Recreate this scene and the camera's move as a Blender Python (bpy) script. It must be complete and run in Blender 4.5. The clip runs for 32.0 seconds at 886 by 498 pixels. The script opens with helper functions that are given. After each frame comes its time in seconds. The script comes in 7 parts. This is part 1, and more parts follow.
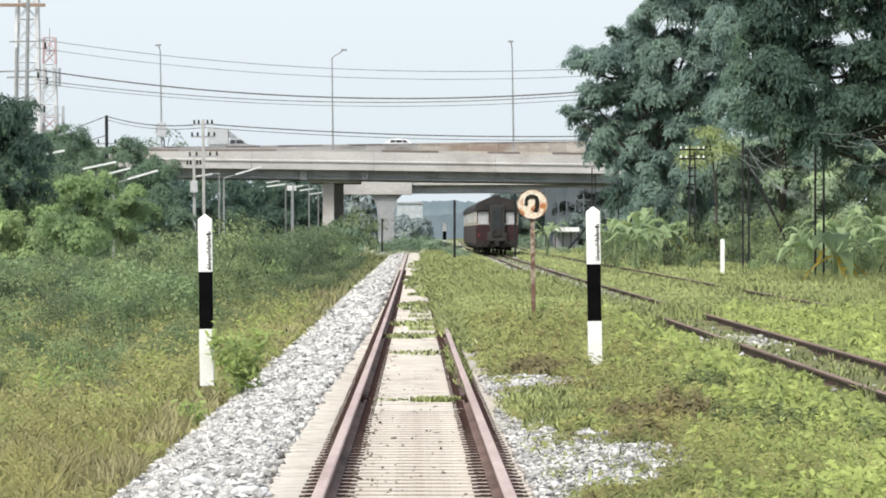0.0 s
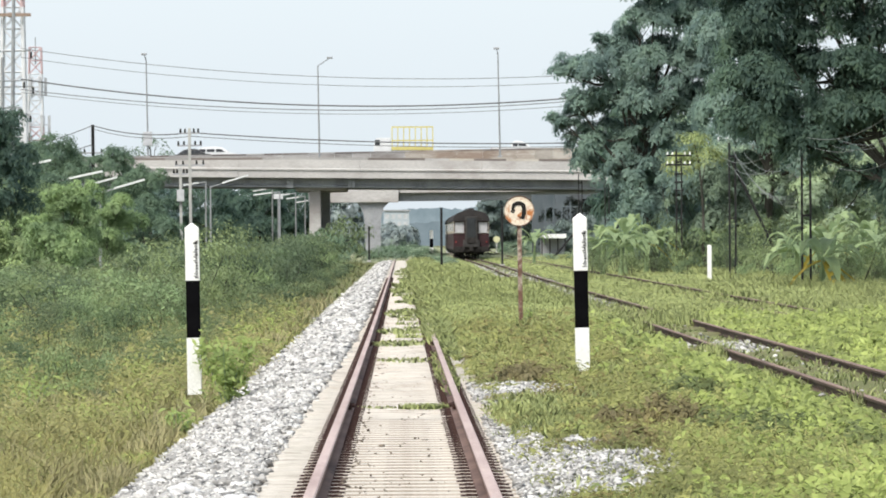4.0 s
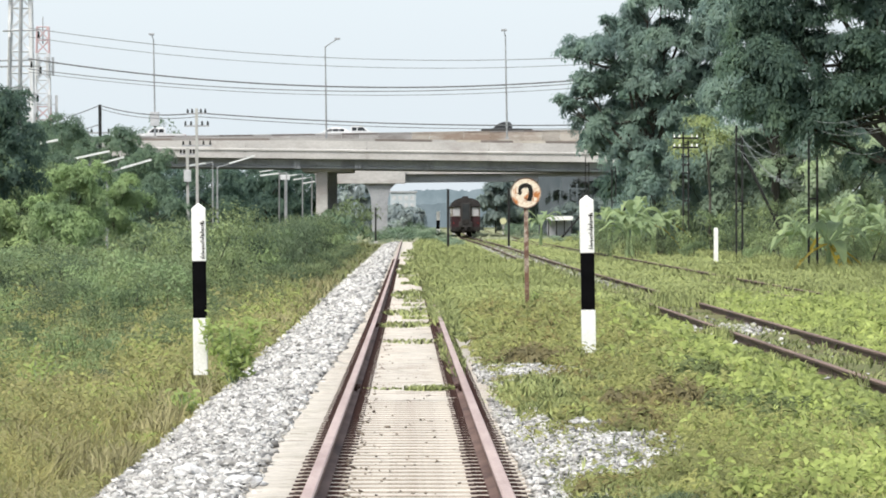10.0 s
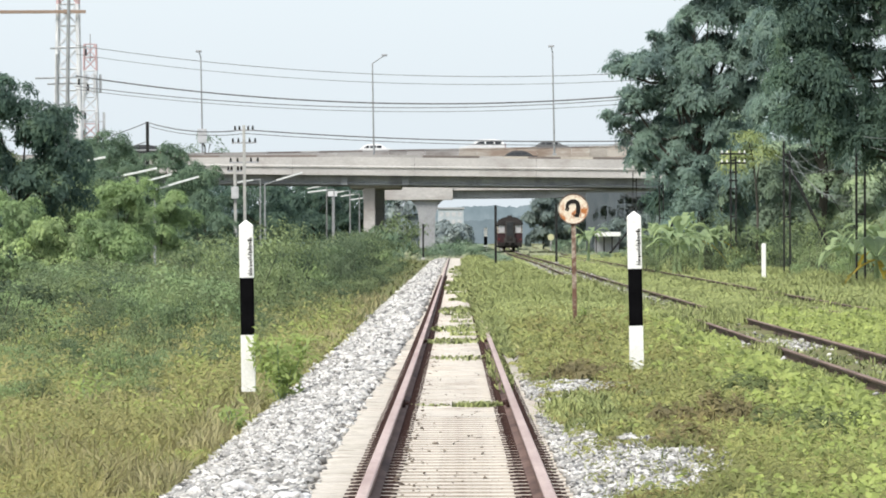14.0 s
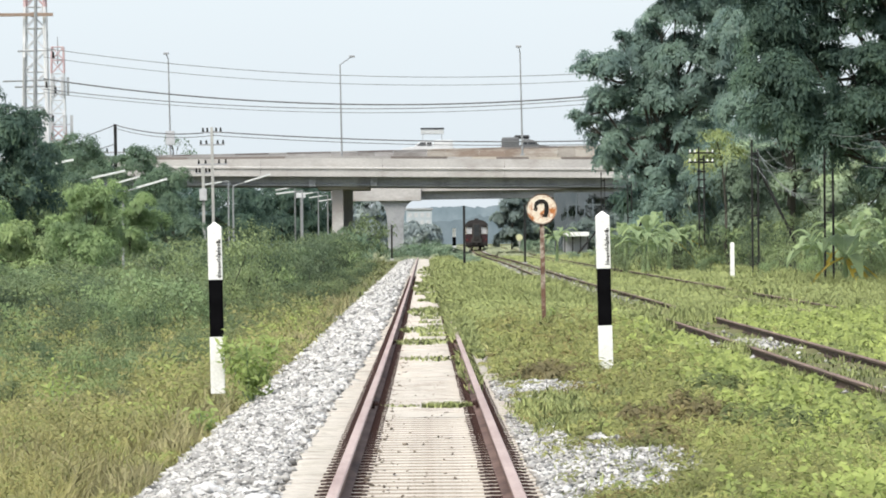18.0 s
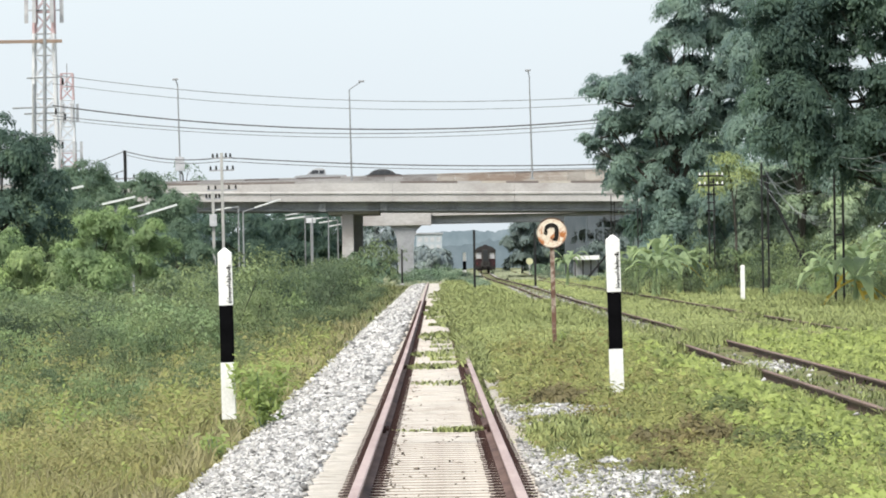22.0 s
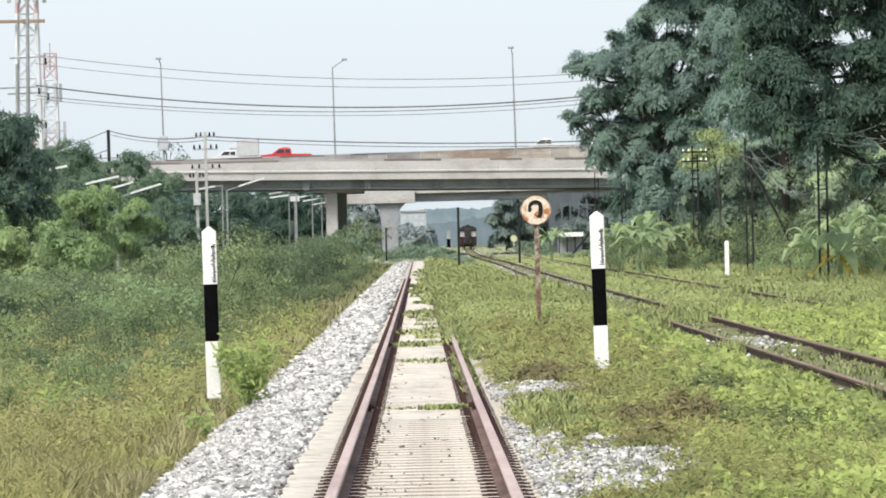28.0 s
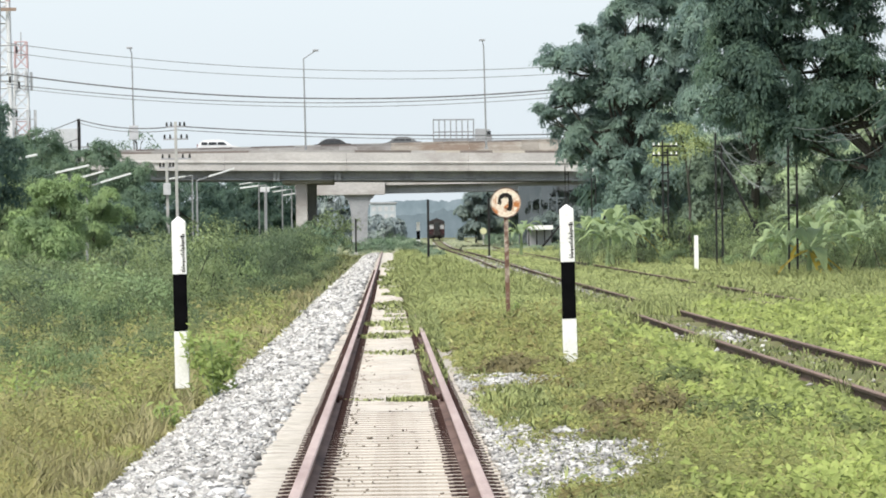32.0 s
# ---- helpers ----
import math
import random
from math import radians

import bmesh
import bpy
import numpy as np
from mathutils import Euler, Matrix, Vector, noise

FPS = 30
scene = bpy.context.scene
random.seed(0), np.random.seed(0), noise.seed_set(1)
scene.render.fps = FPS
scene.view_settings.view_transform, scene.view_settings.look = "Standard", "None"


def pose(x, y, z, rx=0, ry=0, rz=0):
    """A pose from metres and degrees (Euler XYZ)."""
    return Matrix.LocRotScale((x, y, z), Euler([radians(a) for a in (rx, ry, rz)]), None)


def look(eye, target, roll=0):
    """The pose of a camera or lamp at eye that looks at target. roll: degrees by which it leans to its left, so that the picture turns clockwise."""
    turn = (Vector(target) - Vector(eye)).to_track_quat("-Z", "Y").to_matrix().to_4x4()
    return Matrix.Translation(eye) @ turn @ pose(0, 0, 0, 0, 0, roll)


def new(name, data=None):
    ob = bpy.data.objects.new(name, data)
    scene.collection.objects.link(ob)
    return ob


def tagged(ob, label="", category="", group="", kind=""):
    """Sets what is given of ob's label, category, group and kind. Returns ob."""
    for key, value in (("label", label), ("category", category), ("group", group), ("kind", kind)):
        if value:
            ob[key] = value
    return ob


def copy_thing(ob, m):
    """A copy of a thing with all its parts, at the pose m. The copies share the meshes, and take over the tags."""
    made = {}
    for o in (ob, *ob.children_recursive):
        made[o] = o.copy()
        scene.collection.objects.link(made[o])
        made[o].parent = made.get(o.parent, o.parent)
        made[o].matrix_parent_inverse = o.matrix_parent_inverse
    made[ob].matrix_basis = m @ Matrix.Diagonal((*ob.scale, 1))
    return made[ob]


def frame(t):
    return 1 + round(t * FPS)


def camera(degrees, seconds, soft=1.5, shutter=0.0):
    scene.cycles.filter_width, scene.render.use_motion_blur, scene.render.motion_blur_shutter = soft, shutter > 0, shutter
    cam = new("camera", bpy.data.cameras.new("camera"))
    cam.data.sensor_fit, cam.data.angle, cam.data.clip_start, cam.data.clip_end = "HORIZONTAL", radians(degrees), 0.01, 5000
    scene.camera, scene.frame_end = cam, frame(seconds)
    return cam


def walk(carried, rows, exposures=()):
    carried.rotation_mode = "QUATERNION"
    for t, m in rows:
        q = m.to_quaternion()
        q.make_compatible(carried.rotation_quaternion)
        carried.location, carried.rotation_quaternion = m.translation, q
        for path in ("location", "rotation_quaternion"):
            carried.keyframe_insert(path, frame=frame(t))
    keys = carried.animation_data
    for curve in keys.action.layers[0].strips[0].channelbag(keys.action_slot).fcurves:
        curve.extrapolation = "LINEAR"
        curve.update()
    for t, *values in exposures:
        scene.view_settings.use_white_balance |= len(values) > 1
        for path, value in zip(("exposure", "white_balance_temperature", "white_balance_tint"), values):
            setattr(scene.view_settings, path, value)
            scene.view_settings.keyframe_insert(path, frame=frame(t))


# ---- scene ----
cam = camera(8.6, 32.0, soft=1.85)
EYE = (0.0, 0.0, 1.65)
# seconds, yaw, pitch, roll: the camera stands and is turned by hand
PATH = [
    (0.0, -0.2800, -0.1591, -0.005),
    (0.5, -0.3122, -0.1588, 0.014),
    (1.0, -0.3407, -0.1497, 0.093),
    (1.5, -0.3875, -0.1281, 0.152),
    (2.0, -0.4075, -0.1173, 0.213),
    (2.5, -0.4236, -0.0919, 0.278),
    (3.0, -0.4298, -0.0674, 0.306),
    (3.5, -0.4078, -0.0724, 0.333),
    (5.5, -0.3925, -0.1443, 0.263),
    (6.0, -0.4023, -0.1525, 0.192),
    (6.5, -0.3849, -0.1770, 0.188),
    (7.0, -0.3655, -0.2275, 0.205),
    (7.5, -0.3499, -0.2858, 0.194),
    (8.0, -0.3271, -0.3589, 0.149),
    (8.5, -0.3060, -0.4129, 0.122),
    (9.0, -0.3051, -0.4105, 0.096),
    (9.5, -0.3190, -0.3460, 0.118),
    (10.0, -0.3430, -0.2673, 0.060),
    (10.5, -0.3732, -0.1728, 0.052),
    (11.0, -0.3812, -0.1197, 0.101),
    (11.5, -0.3723, -0.1042, 0.067),
    (12.0, -0.3384, -0.1191, 0.136),
    (12.5, -0.2594, -0.1330, 0.130),
    (13.0, -0.1535, -0.1275, 0.132),
    (13.5, -0.0237, -0.1155, 0.164),
    (14.0, 0.1193, -0.1075, 0.186),
    (14.5, 0.2194, -0.0967, 0.256),
    (16.5, -0.0024, -0.1695, 0.402),
    (17.0, -0.1053, -0.1688, 0.414),
    (17.5, -0.1568, -0.1451, 0.533),
    (18.0, -0.1863, -0.1025, 0.519),
    (18.5, -0.2124, -0.0645, 0.581),
    (19.0, -0.2419, -0.0214, 0.579),
    (19.5, -0.2715, 0.0163, 0.564),
    (20.0, -0.2677, 0.0530, 0.518),
    (20.5, -0.2341, 0.1028, 0.591),
    (21.0, -0.1791, 0.1381, 0.644),
    (21.5, -0.1292, 0.1440, 0.749),
    (22.0, -0.0865, 0.1358, 0.840),
    (22.5, -0.0536, 0.1111, 0.907),
    (23.0, -0.0336, 0.0818, 0.959),
    (23.5, -0.0246, 0.0706, 1.027),
    (24.0, -0.0175, 0.0398, 1.127),
    (24.5, -0.0204, 0.0117, 1.190),
    (26.5, -0.0328, -0.0358, 1.306),
    (27.0, -0.0821, -0.0410, 1.277),
    (27.5, -0.1581, -0.0565, 1.225),
    (28.0, -0.2405, -0.0846, 1.178),
    (28.5, -0.3335, -0.1056, 1.106),
    (29.0, -0.3841, -0.1162, 1.088),
    (29.5, -0.4198, -0.1491, 1.076),
    (30.0, -0.4524, -0.1673, 1.020),
    (30.5, -0.4933, -0.1665, 0.920),
    (31.0, -0.5318, -0.1556, 0.817),
    (31.5, -0.5456, -0.1515, 0.689),
    (32.0, -0.5358, -0.1667, 0.676),
]
walk(cam, [(t, pose(*EYE, 90 + pitch, roll, yaw)) for t, yaw, pitch, roll in PATH], [(0.0, 0.42), (32.0, 0.42)])

# ---------------------------------------------------------------- world and light
SUN_UP, SUN_TURN = 52.0, 215.0
world = bpy.data.worlds.new("hazy_sky")
scene.world = world
world.use_nodes = True
wn, wl = world.node_tree.nodes, world.node_tree.links
wn.clear()
w_out = wn.new("ShaderNodeOutputWorld")
w_add = wn.new("ShaderNodeAddShader")
w_sky = wn.new("ShaderNodeTexSky")
w_sky.sky_type = "NISHITA"
w_sky.sun_disc = False
w_sky.sun_elevation, w_sky.sun_rotation = radians(SUN_UP), radians(SUN_TURN)
w_sky.air_density, w_sky.dust_density = 1.0, 4.0
w_b1, w_b2 = wn.new("ShaderNodeBackground"), wn.new("ShaderNodeBackground")
w_b1.inputs["Strength"].default_value = 0.05
w_b2.inputs["Color"].default_value = (0.78, 0.865, 0.93, 1)
w_b2.inputs["Strength"].default_value = 0.70
wl.new(w_sky.outputs[0], w_b1.inputs["Color"])
wl.new(w_b1.outputs[0], w_add.inputs[0])
wl.new(w_b2.outputs[0], w_add.inputs[1])
wl.new(w_add.outputs[0], w_out.inputs["Surface"])

sun_data = bpy.data.lights.new("sun", "SUN")
sun_data.energy, sun_data.angle, sun_data.color = 3.4, radians(25), (1.0, 0.95, 0.86)
sun = new("sun", sun_data)
a, e = radians(SUN_TURN), radians(SUN_UP)
sun.matrix_basis = look((0, 0, 60), (-math.sin(a) * math.cos(e), -math.cos(a) * math.cos(e), 60 - math.sin(e)))

# ---------------------------------------------------------------- materials


def ramp_of(nt, fac, stops):
    r = nt.nodes.new("ShaderNodeValToRGB")
    el = r.color_ramp.elements
    while len(el) < len(stops):
        el.new(0.5)
    for k, (p, c) in zip(el, stops):
        k.position, k.color = p, (*c, 1)
    nt.links.new(fac, r.inputs[0])
    return r.outputs[0]


def noise_of(nt, scale, detail=4, rough=0.6, stretch=None):
    co = nt.nodes.new("ShaderNodeTexCoord").outputs["Object"]
    if stretch:
        mp = nt.nodes.new("ShaderNodeMapping")
        mp.inputs["Scale"].default_value = stretch
        nt.links.new(co, mp.inputs["Vector"])
        co = mp.outputs[0]
    n = nt.nodes.new("ShaderNodeTexNoise")
    n.inputs["Scale"].default_value, n.inputs["Detail"].default_value, n.inputs["Roughness"].default_value = scale, detail, rough
    nt.links.new(co, n.inputs["Vector"])
    return n.outputs["Fac"]


def mixed(nt, fac, c1, c2, mode="MIX"):
    m = nt.nodes.new("ShaderNodeMix")
    m.data_type, m.blend_type = "RGBA", mode
    for k, v in ((0, fac), (6, c1), (7, c2)):
        if isinstance(v, (int, float)):
            m.inputs[k].default_value = v
        elif isinstance(v, tuple):
            m.inputs[k].default_value = (*v, 1)
        else:
            nt.links.new(v, m.inputs[k])
    return m.outputs[2]


def surface(name, c1, c2, scale=3.0, rough=0.7, metal=0.0, grain=30.0, bump=0.2, third=None, stretch=None, spread=(0.35, 0.65), piece=0.0):
    """Two-scale mottled surface; third: (colour, amount) for stains; piece: value change from one piece to the next."""
    m = bpy.data.materials.new(name)
    m.use_nodes = True
    nt = m.node_tree
    b = nt.nodes["Principled BSDF"]
    col = ramp_of(nt, noise_of(nt, scale, 5, 0.6, stretch), [(spread[0], c1), (spread[1], c2)])
    fine = noise_of(nt, grain, 3, 0.7, stretch)
    col = mixed(nt, 0.45, col, ramp_of(nt, fine, [(0.3, (0.55, 0.55, 0.55)), (0.7, (1, 1, 1))]), "MULTIPLY")
    if third:
        st = noise_of(nt, scale * 0.37, 6, 0.7, stretch)
        r = ramp_of(nt, st, [(0.62 - third[1] * 0.3, (0, 0, 0)), (0.72 - third[1] * 0.3, (1, 1, 1))])
        col = mixed(nt, r, col, third[0])
    if piece:
        oi = nt.nodes.new("ShaderNodeObjectInfo")
        col = mixed(nt, 1.0, col, ramp_of(nt, oi.outputs["Random"], [(0, (1 - piece,) * 3), (1, (1, 1, 1))]), "MULTIPLY")
    nt.links.new(col, b.inputs["Base Color"])
    b.inputs["Roughness"].default_value, b.inputs["Metallic"].default_value = rough, metal
    b.inputs["Specular IOR Level"].default_value = 0.5 if rough < 0.4 else 0.2
    if bump:
        bp = nt.nodes.new("ShaderNodeBump")
        bp.inputs["Strength"].default_value, bp.inputs["Distance"].default_value = bump, 0.02
        nt.links.new(fine, bp.inputs["Height"])
        nt.links.new(bp.outputs[0], b.inputs["Normal"])
    return m


def foliage(name, stops, patch=0.5, through_light=0.35, dark=0.55, gloss=0.2, tone=0.0):
    """Leaves: colour varies from leaf to leaf and over patches of the crown."""
    m = bpy.data.materials.new(name)
    m.use_nodes = True
    nt = m.node_tree
    b = nt.nodes["Principled BSDF"]
    geo = nt.nodes.new("ShaderNodeNewGeometry")
    bias = nt.nodes.new("ShaderNodeMath")
    bias.operation = "MULTIPLY_ADD"
    nt.links.new(noise_of(nt, patch * 3.1, 3, 0.6), bias.inputs[0])
    bias.inputs[1].default_value, bias.inputs[2].default_value = 1.5, -0.45
    fac = nt.nodes.new("ShaderNodeMath")
    fac.operation = "MULTIPLY_ADD"
    nt.links.new(geo.outputs["Random Per Island"], fac.inputs[0])
    fac.inputs[1].default_value = 0.4
    nt.links.new(bias.outputs[0], fac.inputs[2])
    col = ramp_of(nt, fac.outputs[0], stops)
    col = mixed(nt, 1.0, col, ramp_of(nt, noise_of(nt, patch, 3, 0.6), [(0.35, (dark, dark, dark)), (0.65, (1.15, 1.1, 0.95))]), "MULTIPLY")
    if tone:
        oi = nt.nodes.new("ShaderNodeObjectInfo")
        lo, hi = 1 - tone, 1 + tone * 0.5
        col = mixed(nt, 1.0, col, ramp_of(nt, oi.outputs["Random"], [(0, (lo * 0.96, lo, lo)), (0.5, (1, 1, 1)), (0.8, (hi, hi, hi * 0.9)), (1, (hi * 1.04, hi * 0.98, hi * 0.88))]), "MULTIPLY")
    nt.links.new(col, b.inputs["Base Color"])
    b.inputs["Roughness"].default_value = 0.55
    b.inputs["Specular IOR Level"].default_value = gloss
    tr = nt.nodes.new("ShaderNodeBsdfTranslucent")
    nt.links.new(col, tr.inputs["Color"])
    mx = nt.nodes.new("ShaderNodeMixShader")
    mx.inputs[0].default_value = through_light
    nt.links.new(b.outputs[0], mx.inputs[1])
    nt.links.new(tr.outputs[0], mx.inputs[2])
    nt.links.new(mx.outputs[0], nt.nodes["Material Output"].inputs["Surface"])
    return m


def island_stone(name, stops, rough=0.85):
    m = bpy.data.materials.new(name)
    m.use_nodes = True
    nt = m.node_tree
    b = nt.nodes["Principled BSDF"]
    geo = nt.nodes.new("ShaderNodeNewGeometry")
    col = ramp_of(nt, geo.outputs["Random Per Island"], stops)
    col = mixed(nt, 0.5, col, ramp_of(nt, noise_of(nt, 40, 3), [(0.3, (0.6, 0.6, 0.6)), (0.7, (1, 1, 1))]), "MULTIPLY")
    col = mixed(nt, 0.5, col, ramp_of(nt, noise_of(nt, 0.6, 3), [(0.35, (0.75, 0.74, 0.72)), (0.65, (1, 1, 1))]), "MULTIPLY")
    nt.links.new(col, b.inputs["Base Color"])
    b.inputs["Roughness"].default_value = rough
    return m


M = {}
M["soil"] = surface("ground_soil", (0.115, 0.115, 0.05), (0.17, 0.165, 0.075), 0.6, 0.95, grain=14, bump=0.5, third=((0.09, 0.105, 0.04), 0.5))
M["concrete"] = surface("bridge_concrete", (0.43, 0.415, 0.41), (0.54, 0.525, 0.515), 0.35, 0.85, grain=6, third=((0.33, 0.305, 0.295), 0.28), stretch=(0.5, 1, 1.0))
M["barrier"] = surface("weathered_barrier", (0.43, 0.395, 0.35), (0.55, 0.51, 0.455), 0.5, 0.85, grain=6, third=((0.27, 0.21, 0.17), 0.40), stretch=(0.35, 1, 1.5), piece=0.35)
M["barrier_grey"] = surface("grey_barrier", (0.36, 0.35, 0.345), (0.47, 0.455, 0.445), 0.5, 0.85, grain=6, third=((0.22, 0.20, 0.19), 0.40), stretch=(0.35, 1, 1.5), piece=0.3)
M["stain_panel"] = surface("brown_stained_panel", (0.13, 0.112, 0.105), (0.20, 0.172, 0.16), 0.8, 0.85, grain=6, stretch=(0.35, 1, 1.5))
# darker, bluer concrete: shade under the decks and distance haze are in its colour
M["girder"] = surface("dim_hazed_concrete", (0.30, 0.31, 0.33), (0.385, 0.395, 0.415), 0.4, 0.85, grain=6, third=((0.21, 0.216, 0.23), 0.3))
M["asphalt"] = surface("asphalt", (0.045, 0.045, 0.047), (0.07, 0.07, 0.07), 0.6, 0.9, grain=40)
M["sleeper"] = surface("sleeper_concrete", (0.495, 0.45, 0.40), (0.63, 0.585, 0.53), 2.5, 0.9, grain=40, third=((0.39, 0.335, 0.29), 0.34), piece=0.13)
# side colour holds the shade between sleepers, with some stains
M["sleeper_side"] = surface("shaded_sleeper_side", (0.30, 0.265, 0.22), (0.44, 0.395, 0.34), 4, 0.95, grain=40, third=((0.19, 0.165, 0.13), 0.3))
M["dust"] = surface("dusty_ballast", (0.46, 0.42, 0.365), (0.60, 0.56, 0.495), 5.0, 0.95, grain=45, bump=0.7, third=((0.32, 0.29, 0.25), 0.35))
M["rust"] = surface("rail_rust", (0.11, 0.068, 0.058), (0.19, 0.125, 0.108), 4, 0.85, 0.05, grain=60, stretch=(1, 0.15, 1), third=((0.055, 0.034, 0.03), 0.35))
M["dark_rust"] = surface("dark_rail_rust", (0.055, 0.038, 0.030), (0.10, 0.070, 0.054), 4, 0.85, 0.05, grain=60, stretch=(1, 0.15, 1))
M["rail_top"] = surface("rail_running_face", (0.34, 0.25, 0.232), (0.47, 0.365, 0.34), 3, 0.62, 0.05, grain=60, stretch=(1, 0.1, 1))
M["old_rail_top"] = surface("dull_rail_face", (0.15, 0.10, 0.08), (0.24, 0.165, 0.135), 3, 0.7, 0.1, grain=60, stretch=(1, 0.1, 1))
M["clip"] = surface("clip_iron", (0.030, 0.016, 0.014), (0.06, 0.030, 0.025), 20, 0.8, 0.1)
M["white_paint"] = surface("white_paint", (0.78, 0.78, 0.76), (0.88, 0.88, 0.87), 4, 0.5, grain=25, bump=0.05, third=((0.50, 0.47, 0.40), 0.05))
M["black_paint"] = surface("black_paint", (0.003, 0.003, 0.0035), (0.006, 0.006, 0.007), 4, 0.9, grain=25, bump=0.05)
M["black_paint"].node_tree.nodes["Principled BSDF"].inputs["Specular IOR Level"].default_value = 0.02
M["letter"] = surface("black_lettering", (0.010, 0.010, 0.010), (0.022, 0.020, 0.018), 30, 0.8, bump=0)
M["rusty_pole"] = surface("rusty_pole", (0.105, 0.060, 0.046), (0.20, 0.115, 0.085), 7, 0.85, 0.05, grain=40, third=((0.44, 0.38, 0.32), 0.42))
M["sign_face"] = surface("rusted_sign_face", (0.70, 0.60, 0.48), (0.82, 0.74, 0.62), 15, 0.6, grain=40, third=((0.40, 0.15, 0.05), 0.45))
M["old_rail"] = surface("dark_old_steel", (0.016, 0.017, 0.018), (0.032, 0.032, 0.032), 3, 0.8, 0.2, grain=30)
M["pole_concrete"] = surface("pole_concrete", (0.38, 0.38, 0.37), (0.48, 0.48, 0.46), 1.5, 0.85, grain=20, third=((0.25, 0.24, 0.22), 0.2))
M["galv"] = surface("galvanised_steel", (0.30, 0.31, 0.32), (0.40, 0.41, 0.42), 3, 0.5, 0.5, grain=30, bump=0.05)
M["lamp_arm"] = surface("pale_lamp_arm", (0.62, 0.64, 0.64), (0.74, 0.76, 0.76), 3, 0.45, 0.1, grain=30, bump=0.05)
M["wire"] = surface("cable_grey", (0.13, 0.135, 0.14), (0.19, 0.195, 0.20), 1, 0.7, bump=0)
M["wire_far"] = surface("bare_conductor", (0.20, 0.21, 0.22), (0.28, 0.29, 0.30), 1, 0.6, 0.3, bump=0)
M["wire_pale"] = surface("pale_old_wire", (0.22, 0.24, 0.24), (0.30, 0.32, 0.32), 1, 0.6, bump=0)
# ramp wall grey is darkened and blued, with shade and haze in it
M["ramp_wall"] = surface("hazed_wall_concrete", (0.10, 0.125, 0.14), (0.15, 0.175, 0.195), 0.5, 0.85, grain=6, third=((0.085, 0.095, 0.10), 0.4), stretch=(2, 1, 0.4))
# plaster paled to blue-grey, with the distance haze in the colour
M["haze_wall"] = surface("hazed_plaster", (0.38, 0.43, 0.47), (0.45, 0.50, 0.54), 0.5, 0.85, grain=4, third=((0.32, 0.36, 0.39), 0.3))
M["tower_white"] = surface("tower_white_paint", (0.60, 0.61, 0.63), (0.72, 0.73, 0.75), 1, 0.5, bump=0)
# red is paled towards grey, putting distance haze into the paint colour
M["tower_red"] = surface("tower_red_paint", (0.52, 0.37, 0.38), (0.60, 0.45, 0.46), 1, 0.5, bump=0)
M["antenna"] = surface("antenna_grey", (0.40, 0.41, 0.43), (0.55, 0.56, 0.58), 1, 0.5, bump=0)
M["bark"] = surface("bark", (0.045, 0.042, 0.036), (0.085, 0.078, 0.066), 3, 0.95, grain=14, bump=0.6, stretch=(1, 1, 0.3))
M["maroon"] = surface("carriage_maroon", (0.034, 0.017, 0.020), (0.052, 0.024, 0.027), 1.2, 0.5, grain=14, bump=0.05, third=((0.022, 0.014, 0.013), 0.35))
M["end_brown"] = surface("carriage_end_brown", (0.035, 0.018, 0.016), (0.06, 0.032, 0.028), 2, 0.6, grain=14, bump=0.05)
M["cream"] = surface("carriage_cream", (0.52, 0.47, 0.38), (0.62, 0.58, 0.50), 1.2, 0.5, grain=14, bump=0.05, third=((0.34, 0.29, 0.23), 0.25))
M["carriage_roof"] = surface("carriage_roof", (0.022, 0.020, 0.021), (0.04, 0.036, 0.036), 1.5, 0.8, grain=10)
M["under"] = surface("underframe_black", (0.018, 0.017, 0.017), (0.04, 0.036, 0.034), 4, 0.8, 0.2)
M["dark_glass"] = surface("dark_glass", (0.02, 0.022, 0.025), (0.035, 0.038, 0.042), 1, 0.12, bump=0)
# pale glass colours: the reflected sky is painted in, dimmer at the carriage end
M["pale_glass"] = surface("sky_tinted_glass", (0.62, 0.64, 0.66), (0.74, 0.76, 0.78), 2, 0.25, bump=0)
M["end_glass"] = surface("sky_tinted_end_glass", (0.36, 0.36, 0.38), (0.50, 0.50, 0.52), 3, 0.3, bump=0)
M["gangway"] = surface("gangway_grey", (0.032, 0.030, 0.030), (0.055, 0.052, 0.050), 2, 0.7, bump=0)
M["rubber"] = surface("rubber", (0.02, 0.02, 0.02), (0.035, 0.035, 0.035), 10, 0.85, bump=0)
M["rim"] = surface("wheel_rim", (0.35, 0.36, 0.37), (0.45, 0.46, 0.47), 10, 0.4, 0.7, bump=0)
M["bag"] = surface("white_plastic_sack", (0.60, 0.60, 0.61), (0.78, 0.78, 0.79), 14, 0.5, grain=40, bump=0.8, third=((0.45, 0.44, 0.43), 0.3))
for key, c in (("car_white", (0.72, 0.73, 0.74)), ("car_silver", (0.38, 0.39, 0.40)), ("car_black", (0.025, 0.026, 0.028)), ("car_grey", (0.13, 0.135, 0.14)),
               ("car_red", (0.60, 0.045, 0.05)), ("truck_grey", (0.55, 0.57, 0.58)), ("truck_green", (0.085, 0.095, 0.085)), ("car_yellow", (0.62, 0.55, 0.20)), ("tan", (0.30, 0.22, 0.17)), ("car_faded", (0.27, 0.10, 0.09))):
    M[key] = surface("paint_" + key, tuple(v * 0.9 for v in c), c, 2, 0.35, grain=10, bump=0)
